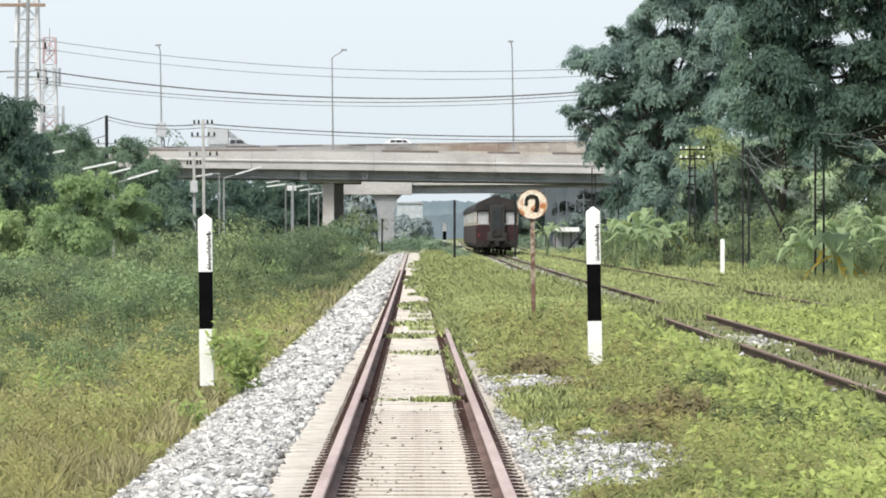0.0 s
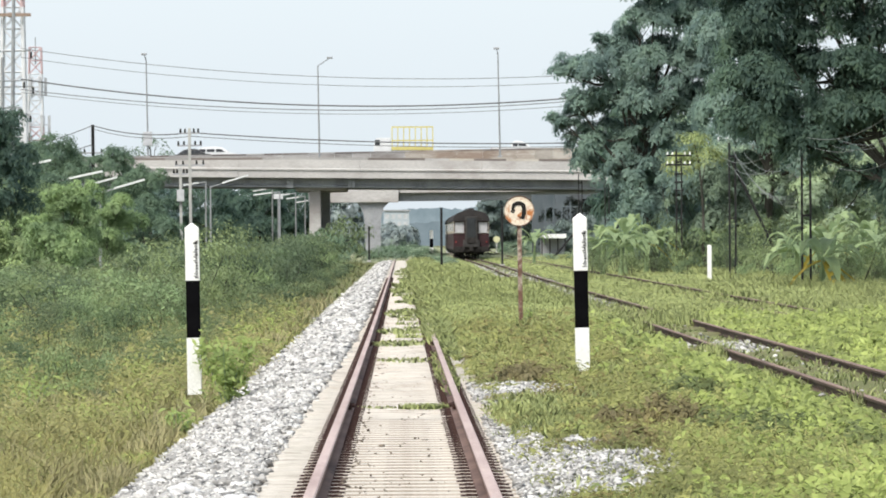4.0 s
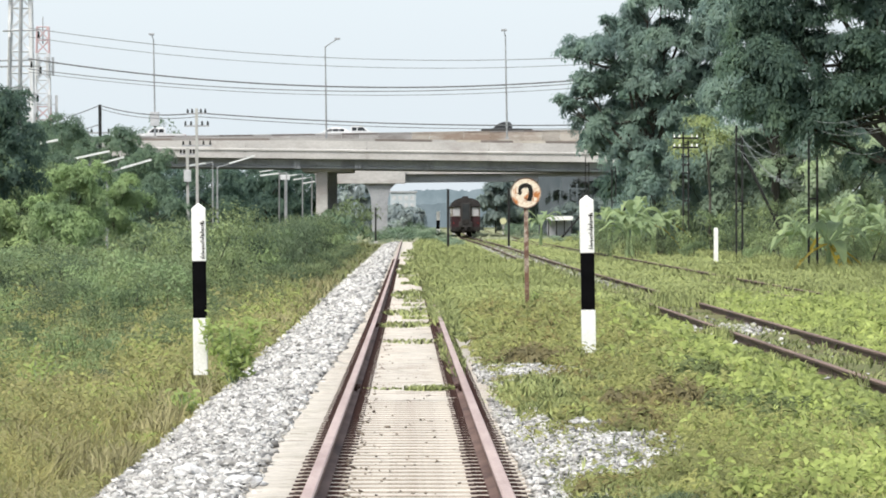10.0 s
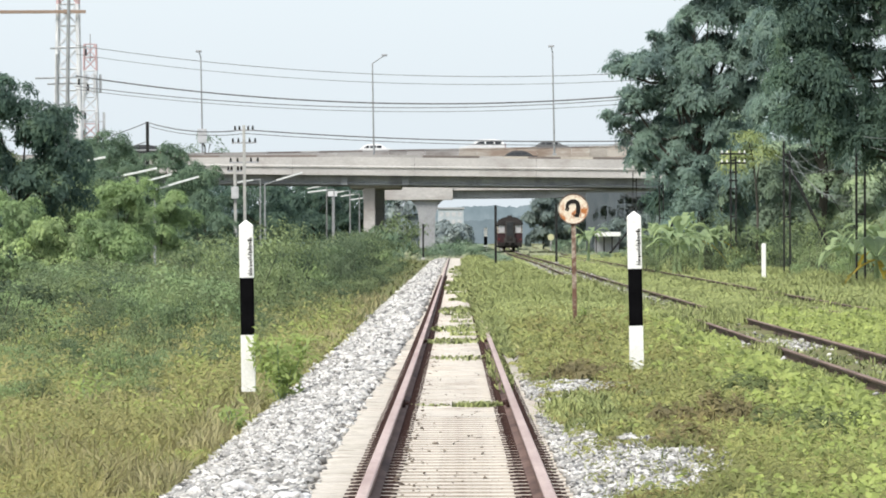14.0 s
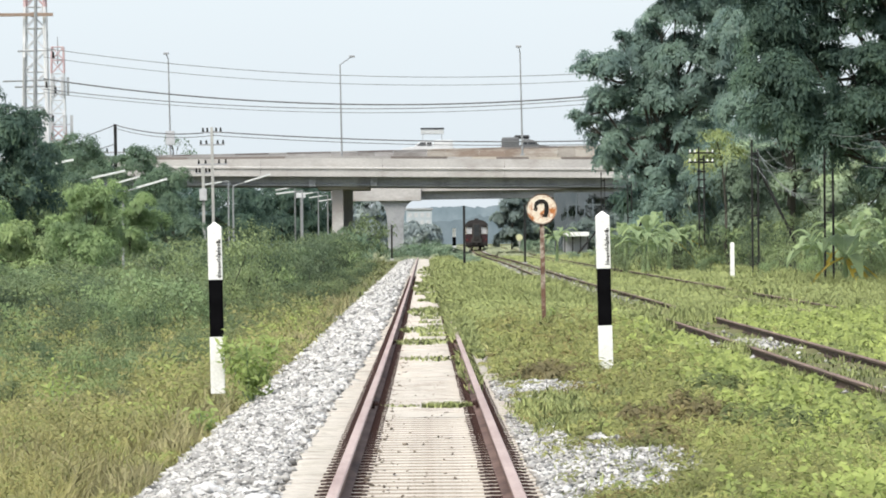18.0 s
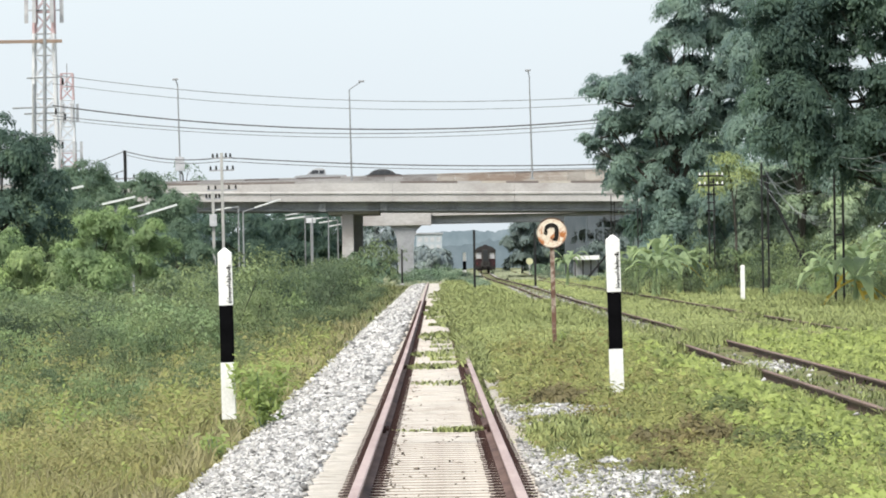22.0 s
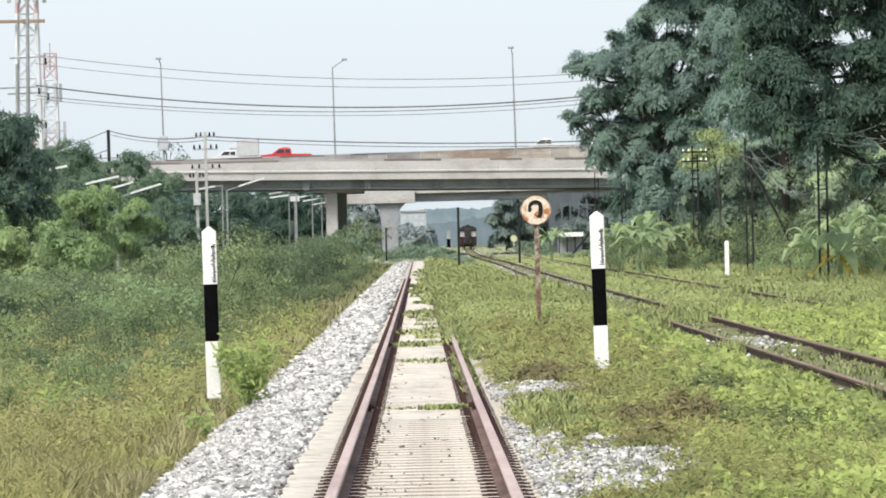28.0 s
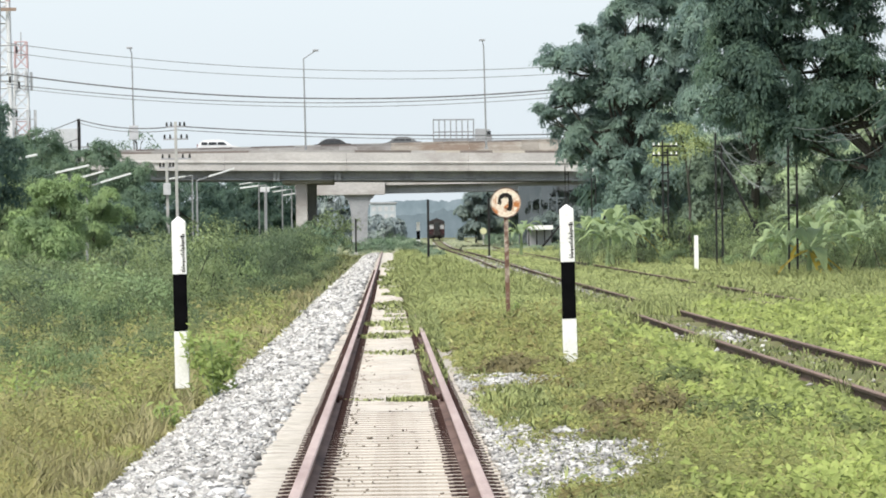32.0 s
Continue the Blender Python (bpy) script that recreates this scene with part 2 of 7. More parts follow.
M["tail"] = surface("tail_lamp_red", (0.16, 0.015, 0.015), (0.22, 0.02, 0.02), 5, 0.3, bump=0)
M["disc_yellow"] = surface("signal_yellow", (0.50, 0.50, 0.30), (0.58, 0.58, 0.36), 3, 0.5, bump=0)
M["grass"] = foliage("grass_blades", [(0, (0.235, 0.285, 0.13)), (0.45, (0.345, 0.41, 0.185)), (0.8, (0.44, 0.505, 0.245)), (1, (0.51, 0.52, 0.29))], 0.8, 0.4, 0.55)
M["turf"] = foliage("dull_turf", [(0, (0.205, 0.23, 0.10)), (0.5, (0.325, 0.36, 0.15)), (0.85, (0.41, 0.425, 0.195)), (1, (0.45, 0.44, 0.23))], 1.0, 0.4, 0.5)
M["straw"] = foliage("pale_blades", [(0, (0.34, 0.40, 0.16)), (0.6, (0.47, 0.50, 0.24)), (1, (0.60, 0.56, 0.36))], 1.0, 0.4, 0.8)
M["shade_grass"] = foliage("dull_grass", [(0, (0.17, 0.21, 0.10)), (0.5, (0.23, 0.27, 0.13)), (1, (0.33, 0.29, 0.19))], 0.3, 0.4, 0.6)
# far grass is paled and blued: the haze is in its colour
M["far_grass"] = foliage("hazed_far_grass", [(0, (0.28, 0.32, 0.225)), (0.5, (0.34, 0.38, 0.27)), (1, (0.40, 0.43, 0.31))], 0.15, 0.4, 0.7)
M["sapling_leaf"] = foliage("young_leaf", [(0, (0.28, 0.38, 0.14)), (1, (0.42, 0.52, 0.20))], 2, 0.5, 0.8)
M["weed"] = foliage("creeping_weed", [(0, (0.225, 0.285, 0.105)), (0.45, (0.345, 0.43, 0.155)), (0.85, (0.44, 0.53, 0.21)), (1, (0.48, 0.56, 0.25))], 1.2, 0.4, 0.5)
M["bank_weed"] = foliage("olive_weed", [(0, (0.22, 0.24, 0.11)), (0.4, (0.305, 0.32, 0.15)), (0.75, (0.385, 0.38, 0.19)), (1, (0.45, 0.425, 0.25))], 0.8, 0.4, 0.6)
M["dry"] = foliage("dry_tall_grass", [(0, (0.255, 0.275, 0.115)), (0.35, (0.345, 0.355, 0.15)), (0.7, (0.44, 0.415, 0.20)), (1, (0.52, 0.48, 0.29))], 0.5, 0.4, 0.6)
M["hay"] = foliage("dry_straw_grass", [(0, (0.31, 0.305, 0.17)), (0.6, (0.40, 0.38, 0.225)), (1, (0.49, 0.45, 0.30))], 0.8, 0.4, 0.7)
M["leaf"] = foliage("bush_leaves", [(0, (0.215, 0.285, 0.17)), (0.5, (0.255, 0.335, 0.192)), (0.9, (0.295, 0.375, 0.212)), (1, (0.335, 0.405, 0.23))], 0.8, 0.4, 0.5, tone=0.42)
M["leaf_light"] = foliage("light_leaves", [(0, (0.25, 0.36, 0.21)), (0.5, (0.295, 0.41, 0.235)), (1, (0.345, 0.455, 0.265))], 0.8, 0.45, 0.55, tone=0.42)
M["leaf_bright"] = foliage("bright_small_leaves", [(0, (0.245, 0.365, 0.19)), (0.5, (0.295, 0.42, 0.215)), (1, (0.35, 0.475, 0.25))], 0.5, 0.45, 0.65)
M["leaf_dark"] = foliage("dark_leaves", [(0, (0.11, 0.184, 0.17)), (0.5, (0.137, 0.218, 0.19)), (1, (0.178, 0.268, 0.192))], 0.55, 0.58, 0.6, 0.08)
# extra blue in these leaves is distance haze put into the colour
M["leaf_blue"] = foliage("haze_blue_leaves", [(0, (0.215, 0.32, 0.31)), (0.5, (0.25, 0.36, 0.345)), (1, (0.29, 0.40, 0.355))], 0.45, 0.58, 0.75)
M["leaf_deep"] = foliage("deep_green_leaves", [(0, (0.138, 0.215, 0.165)), (0.5, (0.158, 0.242, 0.175)), (1, (0.185, 0.272, 0.185))], 0.30, 0.4, 0.72)
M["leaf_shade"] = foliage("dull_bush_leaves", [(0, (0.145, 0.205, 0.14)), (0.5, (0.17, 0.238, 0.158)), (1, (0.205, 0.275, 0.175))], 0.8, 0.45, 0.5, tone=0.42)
M["leaf_mid"] = foliage("mixed_leaves", [(0, (0.28, 0.38, 0.31)), (0.5, (0.335, 0.445, 0.35)), (1, (0.39, 0.50, 0.375))], 0.35, 0.4, 0.6, tone=0.3)
# both far leaf colours have the haze mixed into them
M["leaf_far"] = foliage("hazed_far_leaves", [(0, (0.20, 0.26, 0.265)), (0.5, (0.225, 0.29, 0.285)), (1, (0.255, 0.32, 0.305))], 0.2, 0.45, 0.85)
M["leaf_haze"] = foliage("hazed_distant_leaves", [(0, (0.31, 0.38, 0.42)), (0.5, (0.34, 0.41, 0.445)), (1, (0.37, 0.44, 0.47))], 0.12, 0.4, 0.7)
M["leaf_yellow"] = foliage("yellow_green_leaves", [(0, (0.28, 0.37, 0.19)), (1, (0.40, 0.455, 0.215))], 0.6, 0.4, 0.8)
M["banana"] = foliage("banana_leaf", [(0, (0.25, 0.35, 0.20)), (1, (0.40, 0.51, 0.29))], 0.8, 0.45, 0.75)
M["banana_dry"] = foliage("dry_banana_leaf", [(0, (0.45, 0.33, 0.05)), (1, (0.60, 0.48, 0.10))], 0.8, 0.4, 0.7)
M["dead"] = foliage("dead_brush", [(0, (0.15, 0.135, 0.06)), (0.6, (0.24, 0.215, 0.10)), (1, (0.35, 0.32, 0.15))], 0.8, 0.3, 0.6)
M["hummock"] = foliage("dark_low_plants", [(0, (0.09, 0.12, 0.055)), (0.5, (0.13, 0.17, 0.075)), (1, (0.20, 0.24, 0.11))], 1.5, 0.3, 0.7)
M["brush"] = foliage("dark_brush", [(0, (0.11, 0.10, 0.055)), (0.5, (0.165, 0.15, 0.08)), (1, (0.25, 0.22, 0.12))], 1.5, 0.2, 0.7)
M["ballast"] = island_stone("ballast_stone", [(0, (0.075, 0.075, 0.075)), (0.16, (0.27, 0.266, 0.26)), (0.55, (0.475, 0.467, 0.455)), (1, (0.73, 0.72, 0.705))])
# dark grey that stands in for shade in the gaps between stones
M["ballast_base"] = surface("ballast_gap_shade", (0.10, 0.10, 0.10), (0.20, 0.195, 0.19), 12, 0.95, grain=40, bump=0.8)
M["far_ballast"] = surface("worn_ballast", (0.27, 0.26, 0.245), (0.42, 0.41, 0.385), 6, 0.95, grain=30, bump=0.8, third=((0.25, 0.24, 0.22), 0.3))
M["debris"] = island_stone("dark_debris", [(0, (0.09, 0.07, 0.055)), (1, (0.26, 0.215, 0.17))])

# ---------------------------------------------------------------- builders


def part(name, bm, material, parent=None, label="", smooth=False):
    me = bpy.data.meshes.new(name)
    bm.to_mesh(me)
    bm.free()
    mats = material if isinstance(material, (list, tuple)) else [material]
    for m in mats:
        me.materials.append(M[m])
    if smooth:
        me.shade_smooth()
    ob = new(name, me)
    if parent is not None:
        ob.parent = parent
    if label:
        tagged(ob, label)
    return ob


def raw(name, verts, faces, material, parent=None, smooth=False, normals=None):
    """A mesh from numpy arrays; all faces have the same number of corners."""
    me = bpy.data.meshes.new(name)
    verts = np.asarray(verts, np.float32).reshape(-1, 3)
    faces = np.asarray(faces, np.int32)
    k = faces.shape[1]
    me.vertices.add(len(verts))
    me.vertices.foreach_set("co", verts.ravel())
    me.loops.add(faces.size)
    me.loops.foreach_set("vertex_index", faces.ravel())
    me.polygons.add(len(faces))
    me.polygons.foreach_set("loop_start", np.arange(0, faces.size, k, dtype=np.int32))
    me.update(calc_edges=True)
    if smooth:
        me.shade_smooth()
    if normals is not None:
        me.shade_smooth()
        me.normals_split_custom_set_from_vertices(normals)
    me.materials.append(M[material])
    ob = new(name, me)
    if parent is not None:
        ob.parent = parent
    return ob


def box(bm, x0, x1, y0, y1, z0, z1, bevel=0.0):
    r = bmesh.ops.create_cube(bm, size=1, matrix=Matrix.Translation(((x0 + x1) / 2, (y0 + y1) / 2, (z0 + z1) / 2)) @ Matrix.Diagonal((x1 - x0, y1 - y0, z1 - z0, 1)))
    if bevel:
        es = list({e for v in r["verts"] for e in v.link_edges})
        bmesh.ops.bevel(bm, geom=es, offset=bevel, segments=2, affect="EDGES", profile=0.6)
    return bm


def boxed(*a, **k):
    return box(bmesh.new(), *a, **k)


def tube(bm, p, q, r0, r1=None, sides=8):
    """A closed tapered rod from p to q."""
    p, q = Vector(p), Vector(q)
    d = q - p
    m = Matrix.Translation((p + q) / 2) @ d.to_track_quat("Z", "Y").to_matrix().to_4x4()
    bmesh.ops.create_cone(bm, cap_ends=True, segments=sides, radius1=r0, radius2=r0 if r1 is None else r1, depth=d.length, matrix=m)
    return bm


def rod(*a, **k):
    return tube(bmesh.new(), *a, **k)


def empty(name, label, category, m=None, group="", kind=""):
    ob = new(name)
    if m is not None:
        ob.matrix_basis = m
    return tagged(ob, label, category, group, kind)


def path_tube(name, pts, r, material, parent=None, sides=5):
    """A thin cable along points."""
    v, f = [], []
    for i, p in enumerate(pts):
        d = Vector(pts[min(i + 1, len(pts) - 1)]) - Vector(pts[max(i - 1, 0)])
        q = d.to_track_quat("Z", "Y")
        for k in range(sides):
            an = 2 * math.pi * k / sides
            v.append(Vector(p) + q @ Vector((r * math.cos(an), r * math.sin(an), 0)))
    for i in range(len(pts) - 1):
        for k in range(sides):
            a0, a1 = i * sides + k, i * sides + (k + 1) % sides
            f.append((a0, a1, a1 + sides, a0 + sides))
    return raw(name, [tuple(p) for p in v], f, material, parent, smooth=True)


def unit_rows(rng, n):
    d = rng.normal(size=(n, 3))
    return d / np.linalg.norm(d, axis=1, keepdims=True)


def leaf_arrays(rng, centres, out, size, aspect=0.5, spread=0.38, along_dir=None):
    """Folded leaf quads at centres, leaning with the outward directions; along_dir: where their tips point."""
    n = len(centres)
    nrm = out + spread * unit_rows(rng, n)
    nrm /= np.linalg.norm(nrm, axis=1, keepdims=True) + 1e-9
    t = np.cross(nrm, unit_rows(rng, n))
    if along_dir is not None:
        t = along_dir - nrm * (nrm * along_dir).sum(1, keepdims=True)
    t /= np.linalg.norm(t, axis=1, keepdims=True) + 1e-9
    b = np.cross(nrm, t)
    s = (size * rng.uniform(0.6, 1.35, n))[:, None]
    v = np.empty((n, 4, 3))
    v[:, 0] = centres - t * s
    v[:, 1] = centres - b * s * aspect + nrm * s * 0.12
    v[:, 2] = centres + t * s - nrm * s * 0.2
    v[:, 3] = centres + b * s * aspect + nrm * s * 0.12
    f = np.arange(n * 4).reshape(n, 4)
    return v.reshape(-1, 3), f


def spray_leaves(rng, blobs, n, leaf, clump, aspect=0.5, spread=0.5, floor=None, sag=0.35):
    """Leaves in many overlapping drooping sprays that cover ellipsoids (x, y, z, rx, ry, rz): corners, faces and soft normals."""
    area = np.array([(b[3] * b[4] * b[5]) ** (2 / 3) for b in blobs])
    cnt = np.maximum(6, n * area / area.sum()).astype(int)
    vs, ns = [], []
    for b, k in zip(blobs, cnt):
        r = np.array(b[3:6])
        c = clump * min(1.0, 0.35 + r.min() / (2.2 * clump))
        nc = max(5, int(2.6 * (r[0] * r[1] * r[2]) ** (2 / 3) / c ** 2))
        d = unit_rows(rng, nc)
        d[:, 2] = np.where(d[:, 2] < -0.25, -d[:, 2], d[:, 2])
        deep = rng.uniform(0, 1, nc) < 0.25
        cc = d * r * np.where(deep, rng.uniform(0.35, 0.75, nc), rng.uniform(0.82, 1.08, nc))[:, None] + np.array(b[:3])
        axis = d * 0.75 + np.array((0, 0, 0.75)) + 0.25 * unit_rows(rng, nc)
        axis /= np.linalg.norm(axis, axis=1, keepdims=True)
        rc = c * rng.uniform(0.55, 1.45, nc)
        t0 = np.cross(axis, unit_rows(rng, nc))
        t0 /= np.linalg.norm(t0, axis=1, keepdims=True)
        t1 = np.cross(axis, t0)
        lobes, ph = rng.integers(3, 7, nc), rng.uniform(0, 6.28, nc)
        w = rc ** 2
        pick = rng.choice(nc, k, p=w / w.sum())
        an = rng.uniform(0, 2 * np.pi, k)
        rad = np.sqrt(rng.uniform(0, 1, k))
        edge = 1 + 0.35 * np.sin(lobes[pick] * an + ph[pick])
        out = t0[pick] * np.cos(an)[:, None] + t1[pick] * np.sin(an)[:, None]
        rp = rc[pick]
        p = cc[pick] + out * (rad * edge * rp)[:, None] + axis[pick] * (rp * (0.42 * (1 - rad ** 2) + rng.normal(0, 0.06, k)))[:, None]
        p += rng.normal(size=(k, 3)) * (0.17 * rp)[:, None]
        p[:, 2] -= sag * rp * rad ** 2.5 * edge
        p[:, 2] -= np.where(rng.uniform(0, 1, k) < 0.12, rng.uniform(0, 0.55, k) * rp, 0)
        soft = axis[pick] + out * (0.95 * rad)[:, None]
        soft /= np.linalg.norm(soft, axis=1, keepdims=True)
        if floor is not None:
            p[:, 2] = np.maximum(p[:, 2], floor)
        droop = out + np.array((0, 0, -0.9)) * rad[:, None] + 0.7 * unit_rows(rng, k)
        v, _ = leaf_arrays(rng, p, soft, leaf, aspect, spread, droop)
        vs.append(v)
        ns.append(np.repeat(soft + 0.22 * unit_rows(rng, k), 4, axis=0))
    v, nn = np.concatenate(vs), np.concatenate(ns)
    nn /= np.linalg.norm(nn, axis=1, keepdims=True)
    return v, np.arange(len(v)).reshape(-1, 4), nn


def limbs(bm, rng, base, top, r, blobs):
    """A bent tapered trunk with limbs that reach into the crown."""
    pts = [Vector(base)]
    for i in range(1, 5):
        f = i / 4
        p = Vector(base).lerp(Vector(top), f) + Vector((rng.normal() * 0.12, rng.normal() * 0.12, 0)) * (r * 4)
        pts.append(p)
    for i in range(4):
        tube(bm, pts[i], pts[i + 1], r * (1 - 0.18 * i), r * (1 - 0.18 * (i + 1)), 9)
    for b in blobs:
        s = pts[int(rng.integers(2, 5))]
        c = Vector(b[:3])
        mid = s.lerp(c, 0.5) + Vector((0, 0, -0.08 * (c - s).length))
        tube(bm, s, mid, r * 0.42, r * 0.25, 6)
        tube(bm, mid, c, r * 0.25, r * 0.08, 5)
        for _ in range(3):
            d = Vector(unit_rows(rng, 1)[0]) * min(b[3:6]) * 0.8
            tube(bm, c.lerp(mid, 0.3), c + d, r * 0.10, r * 0.03, 4)


def tree(x, y, z, seed, blobs, material, n, leaf=0.16, r=0.28, clump=0.4, label="", bare=False, name="tree"):
    """blobs are given from the tree's foot: dx, dy, height, rx, ry, rz."""
    rng = np.random.default_rng(seed)
    t = empty(name, label, "tree", pose(x, y, z))
    bm = bmesh.new()
    mean = np.mean([b[:3] for b in blobs], axis=0)
    limbs(bm, rng, (0, 0, -0.2), (mean[0] * 0.7, mean[1] * 0.7, mean[2]), r, blobs)
    part("trunk", bm, "bark", t, "grey-brown trunk with limbs")
    v, f, soft = spray_leaves(rng, blobs, n, leaf, clump, 0.42, 0.4)
    raw("crown", v, f, material, t, normals=soft)
    return t


def auto_blobs(rng, h0, h1, w, k):
    out = []
    for i in range(k):
        f = (i + 0.5) / k
        z = h0 + (h1 - h0) * f
        reach = w * math.sin(math.pi * (0.2 + 0.65 * f)) * 0.62
        an = i * 2.4 + rng.uniform(-0.4, 0.4)
        s = w * rng.uniform(0.36, 0.55)
        out.append((reach * math.cos(an), reach * math.sin(an), z, s, s, s * 0.75))
    return out

# ---------------------------------------------------------------- the lie of the land


def rail_z(y):
    """Height of the running face of the near track."""
    return 0.35 * math.exp(-max(y, 0) / 55.0)


def smooth(a, b, x):
    t = min(1.0, max(0.0, (x - a) / (b - a)))
    return t * t * (3 - 2 * t)


def ground_z(x, y):
    r = rail_z(y)
    bed = r - 0.24
    left = -0.42 - 0.15 * smooth(-4, -9, x) + 0.25 * smooth(-12, -18, x)
    right = r * (1 - smooth(1.5, 4.5, x)) - 0.10 - 0.03 * smooth(3, 5, x) + 0.05 * smooth(9, 14, x)
    z = bed
    if x < -1.05:
        z = bed + (left - bed) * smooth(-1.05, -2.6, x)
    elif x > 0.7:
        z = bed + (right - bed) * smooth(0.7, 1.15, x)
    rough = 0.07 * noise.noise((x * 0.5, y * 0.25, 0.3)) + 0.05 * noise.noise((x * 1.4, y * 0.55, 4.1))
    return z + rough * smooth(1.4, 2.4, abs(x + 0.3)) * (1 if y < 400 else 0.4)


def build_ground():
    xs = np.unique(np.concatenate([np.linspace(-1800, -60, 18), np.linspace(-60, -14, 24), np.arange(-14, 20, 0.35), np.linspace(20, 70, 24), np.linspace(70, 1800, 18)]))
    ys = np.unique(np.concatenate([np.linspace(-300, 10, 10), np.arange(10, 130, 0.7), np.arange(130, 420, 4.0), np.arange(420, 1000, 20.0), np.linspace(1000, 4500, 12)]))
    v = [(x, y, ground_z(x, y)) for y in ys for x in xs]
    n = len(xs)
    f = [(j * n + i, j * n + i + 1, (j + 1) * n + i + 1, (j + 1) * n + i) for j in range(len(ys) - 1) for i in range(n - 1)]
    g = raw("ground", v, f, "soil", smooth=True)
    tagged(g, "green-brown soil under grass beside the railway", "ground", kind="structure")


build_ground()


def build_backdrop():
    """Wooded distance far beyond the line: glowing sheets with the haze in their colour."""
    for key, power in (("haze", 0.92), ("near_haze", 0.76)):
        m = bpy.data.materials.new("glowing_haze_sheet")
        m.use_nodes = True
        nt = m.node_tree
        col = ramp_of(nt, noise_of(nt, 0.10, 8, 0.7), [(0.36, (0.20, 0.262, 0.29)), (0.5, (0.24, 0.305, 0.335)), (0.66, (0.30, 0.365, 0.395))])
        # the sheet glows so that its blue-grey reads as haze
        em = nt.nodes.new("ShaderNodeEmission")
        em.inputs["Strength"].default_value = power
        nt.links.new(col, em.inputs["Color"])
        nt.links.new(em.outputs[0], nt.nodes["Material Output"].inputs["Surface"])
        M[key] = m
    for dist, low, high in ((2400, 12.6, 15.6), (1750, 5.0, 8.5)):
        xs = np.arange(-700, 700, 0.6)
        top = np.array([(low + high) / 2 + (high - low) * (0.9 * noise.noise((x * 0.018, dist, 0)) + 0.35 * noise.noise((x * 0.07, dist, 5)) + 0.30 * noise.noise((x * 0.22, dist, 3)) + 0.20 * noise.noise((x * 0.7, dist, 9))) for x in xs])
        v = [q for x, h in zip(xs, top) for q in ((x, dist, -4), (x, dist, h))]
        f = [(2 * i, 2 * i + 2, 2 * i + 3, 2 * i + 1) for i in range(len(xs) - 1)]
        tagged(raw("backdrop", v, f, "haze" if dist > 2000 else "near_haze"), "glowing sheet of wooded distance with haze in its colour", "backdrop", kind="structure")


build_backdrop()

# ---------------------------------------------------------------- the near track

TRACK_END = 522.0


def rail_profile(gauge_side):
    """Flat-bottom rail section around its running edge, counter-clockwise: offset across, height below the top."""
    return [(-0.036, -0.010), (-0.028, 0.0), (0.028, 0.0), (0.036, -0.010), (0.036, -0.038), (0.010, -0.050), (0.009, -0.118), (0.062, -0.132), (0.062, -0.144),
            (-0.062, -0.144), (-0.062, -0.132), (-0.009, -0.118), (-0.010, -0.050), (-0.036, -0.038)]


def sweep_rail(name, xc, y0, y1, zf, parent, xf=None, step=2.0, top="rail_top", web="rust"):
    prof = rail_profile(1)
    k = len(prof)
    ys = np.arange(y0, y1 + step, step)
    v, f, mat = [], [], []
    for y in ys:
        for px, pz in prof:
            v.append((xc + px + (xf(y) if xf else 0), y, zf(y) + pz))
    bm = bmesh.new()
    bv = [bm.verts.new(p) for p in v]
    for j in range(len(ys) - 1):
        for i in range(k):
            i2 = (i + 1) % k
            fc = bm.faces.new((bv[j * k + i], bv[(j + 1) * k + i], bv[(j + 1) * k + i2], bv[j * k + i2]))
            fc.material_index = 1 if i in (0, 1, 2) else 0
    bm.faces.new(bv[:k])
    bm.faces.new(bv[-k:][::-1])
    bmesh.ops.recalc_face_normals(bm, faces=bm.faces)
    return part(name, bm, [web, top], parent)


near_track = empty("railway_track", "metre-gauge track with rusty rails on pale concrete sleepers", "railway track", kind="structure")
for side in (-0.536, 0.536):
    sweep_rail("rail", side, -20.0, TRACK_END, rail_z, near_track, step=3.0)

# fish plates at a rail joint
for side in (-0.536, 0.536):
    for yj in (57.5, 95.5):
        bm = bmesh.new()
        for s in (-1, 1):
            box(bm, side + s * 0.030 - 0.018, side + s * 0.030 + 0.018, yj - 0.3, yj + 0.3, rail_z(yj) - 0.118, rail_z(yj) - 0.045, 0.008)
            for k in range(4):
                tube(bm, (side + s * 0.045, yj - 0.22 + 0.147 * k, rail_z(yj) - 0.08), (side + s * 0.075, yj - 0.22 + 0.147 * k, rail_z(yj) - 0.08), 0.018, sides=6)
        part("fish_plate", bm, "clip", near_track)


def sleeper_mesh():
    bm = bmesh.new()
    box(bm, -0.95, 0.95, -0.125, 0.125, -0.18, 0.0, 0.015)
    for vv in bm.verts:
        if abs(vv.co.x) < 0.2:
            vv.co.z -= 0.03
    me = bpy.data.meshes.new("sleeper")
    bm.to_mesh(me)
    bm.free()
    me.materials.append(M["sleeper"])
    me.materials.append(M["sleeper_side"])
    # upright faces get the darker colour, painting the shade between sleepers
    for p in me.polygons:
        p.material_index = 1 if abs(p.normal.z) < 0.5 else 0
    return me


